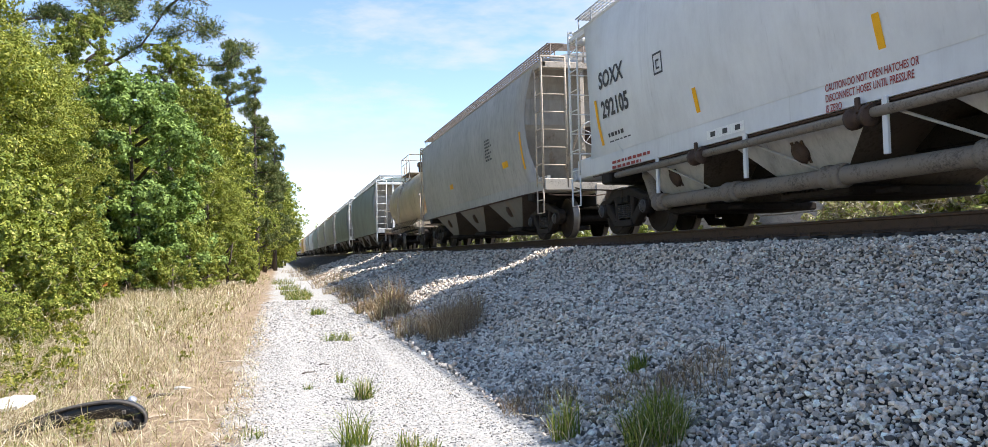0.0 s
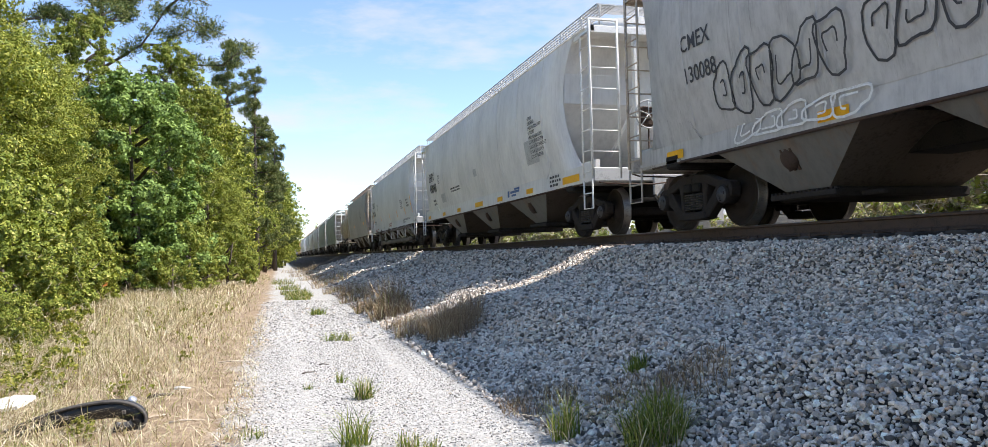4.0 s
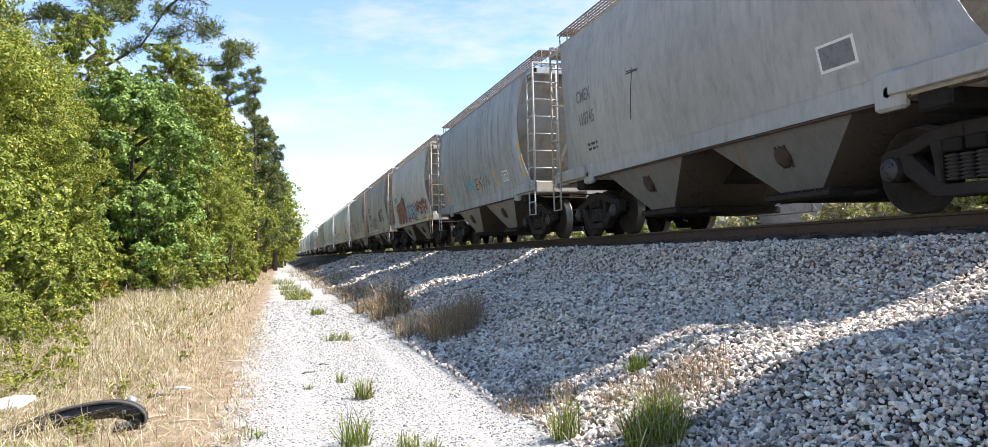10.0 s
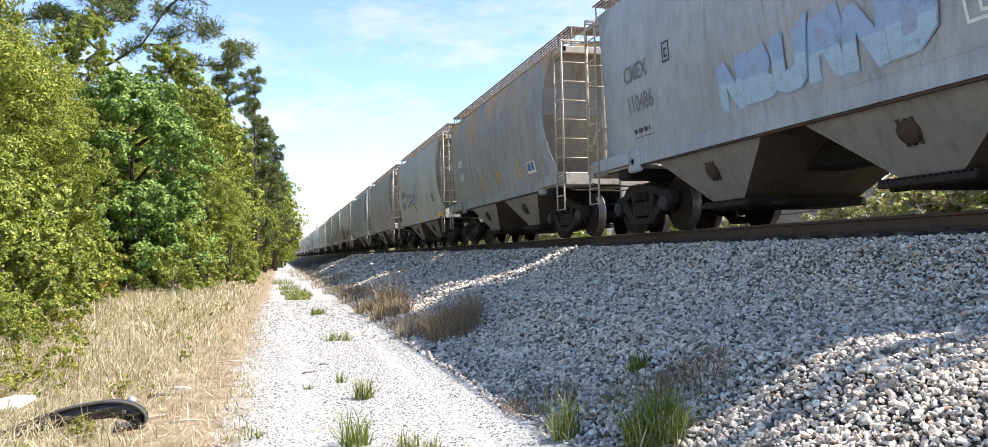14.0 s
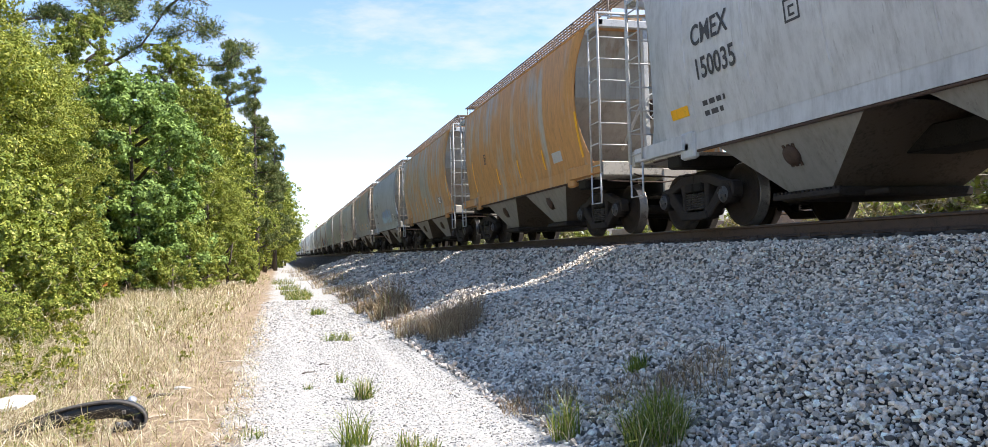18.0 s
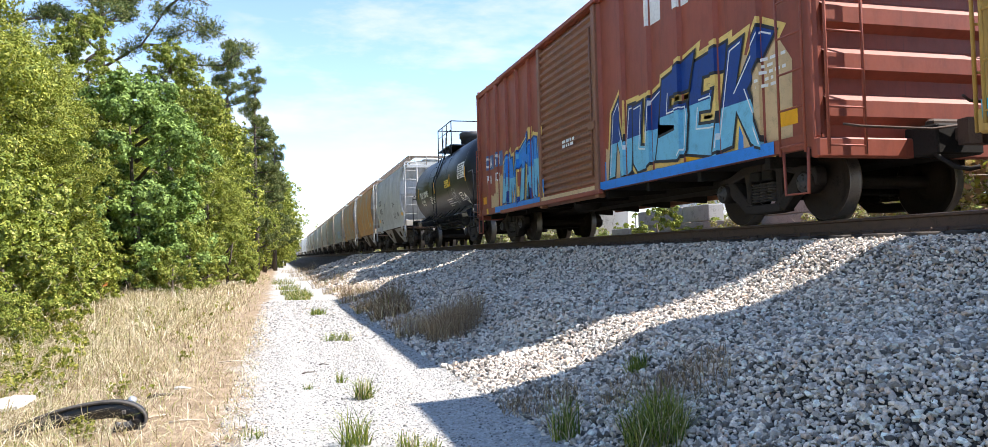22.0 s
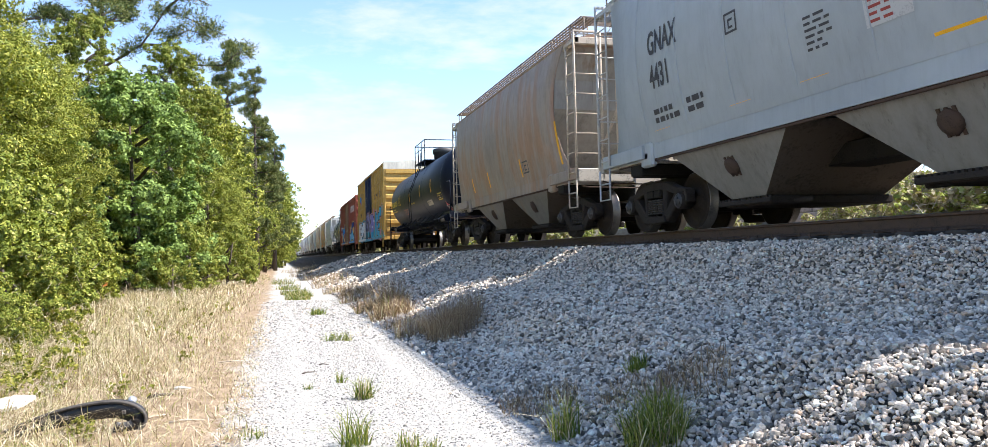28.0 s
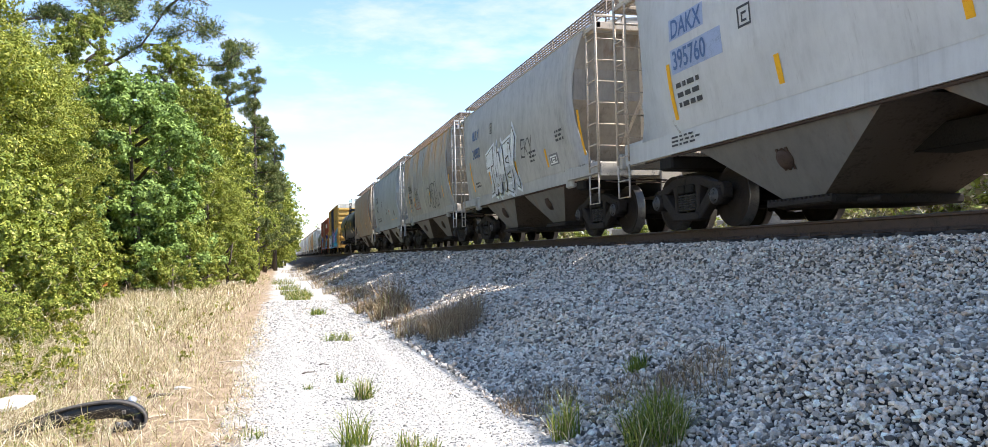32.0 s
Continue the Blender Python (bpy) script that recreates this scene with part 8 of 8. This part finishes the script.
# ---- litter by the path, and what stands beyond the track ----
def build_litter():
    rubber = plain("black_plastic", (0.018, 0.018, 0.019), 0.45, 0, 0.3, 6, 0.5)
    dusty = plain("dusty_black_plastic", (0.06, 0.055, 0.05), 0.7, 0, 0.4, 5)
    # a curved car wheel-arch liner lying on its edge
    t = thing("wheel_arch_liner", "black plastic wheel-arch trim discarded in dry grass", "car part")
    way = [(-2.06, 0.02), (-1.88, 0.075), (-1.66, 0.135), (-1.42, 0.18), (-1.24, 0.19), (-1.12, 0.165), (-1.05, 0.11), (-1.07, 0.065), (-1.14, 0.055), (-1.22, 0.075)]
    fine = []
    for i in range(len(way) - 1):
        p0, p1, p2, p3 = (way[max(0, min(len(way) - 1, i + j))] for j in (-1, 0, 1, 2))
        for u in (0.0, 0.25, 0.5, 0.75):
            fine.append(tuple(0.5 * (2 * b1 + (c1 - a1) * u + (2 * a1 - 5 * b1 + 4 * c1 - d1) * u * u + (3 * b1 - a1 - 3 * c1 + d1) * u ** 3) for a1, b1, c1, d1 in zip(p0, p1, p2, p3)))
    rings, lips = [], []
    for i, (x, z) in enumerate(fine):
        q, r = fine[max(0, i - 1)], fine[min(len(fine) - 1, i + 1)]
        tx, tz = r[0] - q[0], r[1] - q[1]
        tl = math.hypot(tx, tz)
        nx, nz = -tz / tl, tx / tl
        f = i / (len(fine) - 1)
        k = 0.062 * min(1.0, 0.4 + 2.2 * f) * (1.0 - 0.35 * max(0.0, f - 0.6) / 0.4)
        y = 6.40 + 0.06 * math.sin(3 * f) - 0.10 * max(0.0, f - 0.7)
        at = [(k, 0.0), (k * 1.1, 0.05), (k * 0.9, 0.13), (k * 0.55, 0.13), (k * 0.5, 0.05), (-k, 0.012), (-k * 1.02, 0.0)]
        rings.append([(x + nx * a, y + d, max(0.008, z + nz * a)) for a, d in at])
        lips.append([(x + nx * a, y + d, max(0.008, z + nz * a)) for a, d in ((k * 1.16, -0.012), (k * 1.16, 0.012), (k * 0.8, 0.004), (k * 0.8, -0.016))])
    part("arch_strip", Shape().loft(rings, True, True, True), rubber, t)
    part("arch_lip", Shape().loft(lips, True, True, True), dusty, t)
    for f in (0.3, 0.55):
        x, z = fine[int(f * len(fine))]
        part("fixing_clip", Shape().box(x - 0.015, x + 0.015, 6.42, 6.44, z - 0.02, z + 0.012, 0.004), dusty, t)
    b = thing("crushed_can", "crushed grey metal can in the grass", "can")
    s = Shape().lathe([(0, 0.02), (0.002, 0.033), (0.05, 0.030), (0.09, 0.034), (0.12, 0.03), (0.122, 0.01)], "z", 12)
    part("can_body", s, plain("dull_aluminium", (0.4, 0.42, 0.45), 0.4, 0.6, 0.2, 20), b)
    b.matrix_basis = pose(-1.22, 6.95, 0.10, 20, 35, 0)
    w = thing("white_board_scrap", "white scrap of board lying in dry grass", "litter")
    s = Shape().prism([(-0.20, -0.1), (0.12, -0.14), (0.24, 0.02), (0.10, 0.13), (-0.16, 0.12)], "z", 0, 0.03)
    part("scrap", s, WHITE_PAINT, w)
    w.matrix_basis = pose(-2.20, 7.25, 0.14, 12, -8, 10)
    for x, y, l, r, a, c, nm in ((-1.09, 7.9, 0.22, 0.022, 15, BARK, "dark wooden stick among straw"), (-0.93, 8.2, 0.16, 0.02, -12, WHITE_PAINT, "bleached wood sliver on bare soil"), (-0.72, 6.6, 0.26, 0.012, 5, TAN_PAINT, "dry pale stick on bare soil"),
                                  (-0.98, 6.9, 0.15, 0.012, 40, TAN_PAINT, "dry pale stick on bare soil"), (0.30, 9.0, 0.16, 0.01, 30, BARK, "thin dark twig on the gravel"), (0.5, 9.6, 0.12, 0.01, -20, BARK, "thin dark twig on the gravel"), (-0.6, 10.2, 0.3, 0.012, 10, TAN_PAINT, "dry pale stick on bare soil")):
        s = Shape()
        limb(s, [(-l / 2, 0, 0), (-l * 0.1, 0.012, 0.006), (l / 2, -0.008, 0.0)], r, r * 0.5, 6)
        st = part("stick", s, c)
        st.matrix_basis = pose(x, y, float(ground_z(x, y)) + r, 0, 0, a)
        tagged(st, nm, "stick", "sticks by the path")
    m = part("pale_rock", soup("pale_rock", *rock_shape(3), WHITE_PAINT), None)
    m.matrix_basis = pose(1.9, 12.43, 0.10) @ Matrix.Diagonal((0.16, 0.12, 0.12, 1))
    tagged(m, "white rock at the edge of the path", "rock")
    o = thing("orange_flag", "small orange marker flag in the undergrowth", "marker")
    s = Shape().rod((0, 0, 0), (0, 0, 0.75), 0.008, 5)
    part("stake", s, STEEL_BROWN, o)
    s = Shape().prism([(0.0, 0.5), (0.13, 0.48), (0.15, 0.72), (0.01, 0.74)], "y", -0.002, 0.002)
    part("flag", s, plain("orange_cloth", (0.6, 0.22, 0.06), 0.7), o)
    o.matrix_basis = pose(-4.8, 24.0, float(ground_z(-4.8, 24.0)))


def build_beyond():
    conc = plain("weathered_concrete", (0.27, 0.255, 0.235), 0.9, 0, 0.35, 3)
    wall = thing("block_wall", "stacked grey concrete block wall beyond the track", "wall", kind="structure")
    blk = Shape().box(-0.30, 0.30, -0.895, 0.895, 0.005, 0.595, 0.025).mesh("block", conc)
    rnd = random.Random(3)
    for row in range(4):
        for k in range(11):
            y = 13.0 + k * 1.8 + (0.9 if row % 2 else 0)
            if row == 3 and k in (0, 1, 5, 9, 10):
                continue
            b = part("block", blk, None, wall)
            b.location = (14.6 + rnd.uniform(-0.03, 0.03), y, 0.42 + row * 0.6)
    white = plain("white_tank_coating", (0.74, 0.74, 0.72), 0.5, 0, 0.12, 1)
    silo = thing("silo", "white cylindrical storage silo with a top railing", "silo", at=pose(21.6, 49.0, 0.3))
    part("shell", Shape().lathe([(0, 1.5), (14.2, 1.5), (14.6, 1.45), (15.0, 0.4), (15.02, 0.02)], "z", 32), white, silo)
    ring = Shape()
    for z in (15.0, 15.6):
        ring.path([(1.45 * math.cos(2 * math.pi * i / 20), 1.45 * math.sin(2 * math.pi * i / 20), z) for i in range(21)], 0.03, 5)
    for i in range(10):
        a = 2 * math.pi * i / 10
        ring.rod((1.45 * math.cos(a), 1.45 * math.sin(a), 14.4), (1.45 * math.cos(a), 1.45 * math.sin(a), 15.6), 0.025, 5)
    part("railing", ring, GREY_PAINT, silo)
    part("filler_pipe", Shape().path([(0.3, -0.2, 14.6), (0.3, -0.2, 15.8), (0.7, -0.25, 16.4), (1.2, -0.3, 16.2), (2.2, -0.3, 14.0), (2.0, -0.4, 6.0), (2.0, -0.4, 0.0)], 0.06, 8), GREY_PAINT, silo)
    shed = thing("metal_shed", "white ribbed metal shed beyond the block wall", "shed", at=pose(33.5, 52.0, 0.3))
    s = Shape().box(-3, 3, -2.5, 6, 0, 5.2)
    part("wall_shell", s, white, shed)
    for k in range(17):
        part("wall_rib", Shape().box(-3.04, -3.0, -2.45 + k * 0.5, -2.38 + k * 0.5, 0, 5.2), white, shed)
    for k in range(12):
        part("wall_rib", Shape().box(-2.95 + k * 0.5, -2.88 + k * 0.5, -2.54, -2.5, 0, 5.2), white, shed)
    part("roof", Shape().prism([(-3.3, 5.15), (3.3, 5.15), (3.3, 5.25), (0, 6.3), (-3.3, 5.25)], "y", -2.8, 6.3), GREY_PAINT, shed)


def build_clouds():
    """Thin high cloud, far off, on a curved backdrop sheet."""
    k = Nodes("thin_cloud")
    a = k.noise(k.coords((0.00055, 0.00055, 0.0021), (0.37, 0.1, 0.2)), 1.0, 6, 0.55)
    b = k.noise(k.coords((0.0021, 0.0021, 0.0062)), 1.0, 6, 0.62)
    sep = k.n("ShaderNodeSeparateXYZ")
    k.link(k.coords(), sep.inputs[0])
    mr = k.n("ShaderNodeMapRange")
    mr.inputs["From Min"].default_value, mr.inputs["From Max"].default_value = 150.0, 1500.0
    mr.inputs["To Min"].default_value, mr.inputs["To Max"].default_value = 0.03, -0.01
    k.link(sep.outputs[2], mr.inputs["Value"])
    f = k.mul(k.mul(k.mul(a, 0.62), k.mul(b, 0.38), "ADD"), mr.outputs[0], "ADD")
    f = k.ramp(f, [(0.515, 0.0), (0.60, 0.45), (0.70, 0.9)])
    em = k.n("ShaderNodeEmission")
    em.inputs["Color"].default_value = (0.96, 0.99, 1.0, 1)
    em.inputs["Strength"].default_value = 0.46
    tr = k.n("ShaderNodeBsdfTransparent")
    mx = k.n("ShaderNodeMixShader")
    k.link(f, mx.inputs[0])
    k.link(tr.outputs[0], mx.inputs[1])
    k.link(em.outputs[0], mx.inputs[2])
    k.link(mx.outputs[0], k.t.nodes["Material Output"].inputs[0])
    az, zs = np.radians(np.linspace(-60, 75, 28)), np.linspace(0, 2600, 8)
    A, Z = np.meshgrid(az, zs)
    n = len(az)
    q = (np.arange(len(zs) - 1)[:, None] * n + np.arange(n - 1)[None]).ravel()
    ob = new("cloud_backdrop", soup("cloud_backdrop", np.stack([4000 * np.sin(A), 4000 * np.cos(A), Z], -1).reshape(-1, 3), np.stack([q, q + 1, q + n + 1, q + n], 1), k.m, True))
    tagged(ob, "thin white high cloud over the horizon", "cloud", kind="structure")


build_litter()
build_beyond()
build_clouds()


# ---- what moves: the train at its steady speed, and its wheels ----
def motions():
    for w, y in TRAIN:
        walk(w, [(t, pose(TRACK_X, y + SPEED * t, RAIL_Z)) for t in (0.0, 8.0, 16.0, 24.0, 32.0)])
    turn = math.degrees(SPEED / WHEEL_R)
    first = SPINNERS[0]
    walk(first, [(k / 30, pose(0, 0, 0, -turn * k / 30)) for k in range(961)])
    for o in [q for w, _ in TRAIN for q in w.children_recursive if q.name.split(".")[0] in ("wheel", "axle") and q is not first]:
        o.rotation_mode = "QUATERNION"
        keys = o.animation_data_create()
        keys.action = first.animation_data.action
        keys.action_slot = first.animation_data.action_slot


motions()
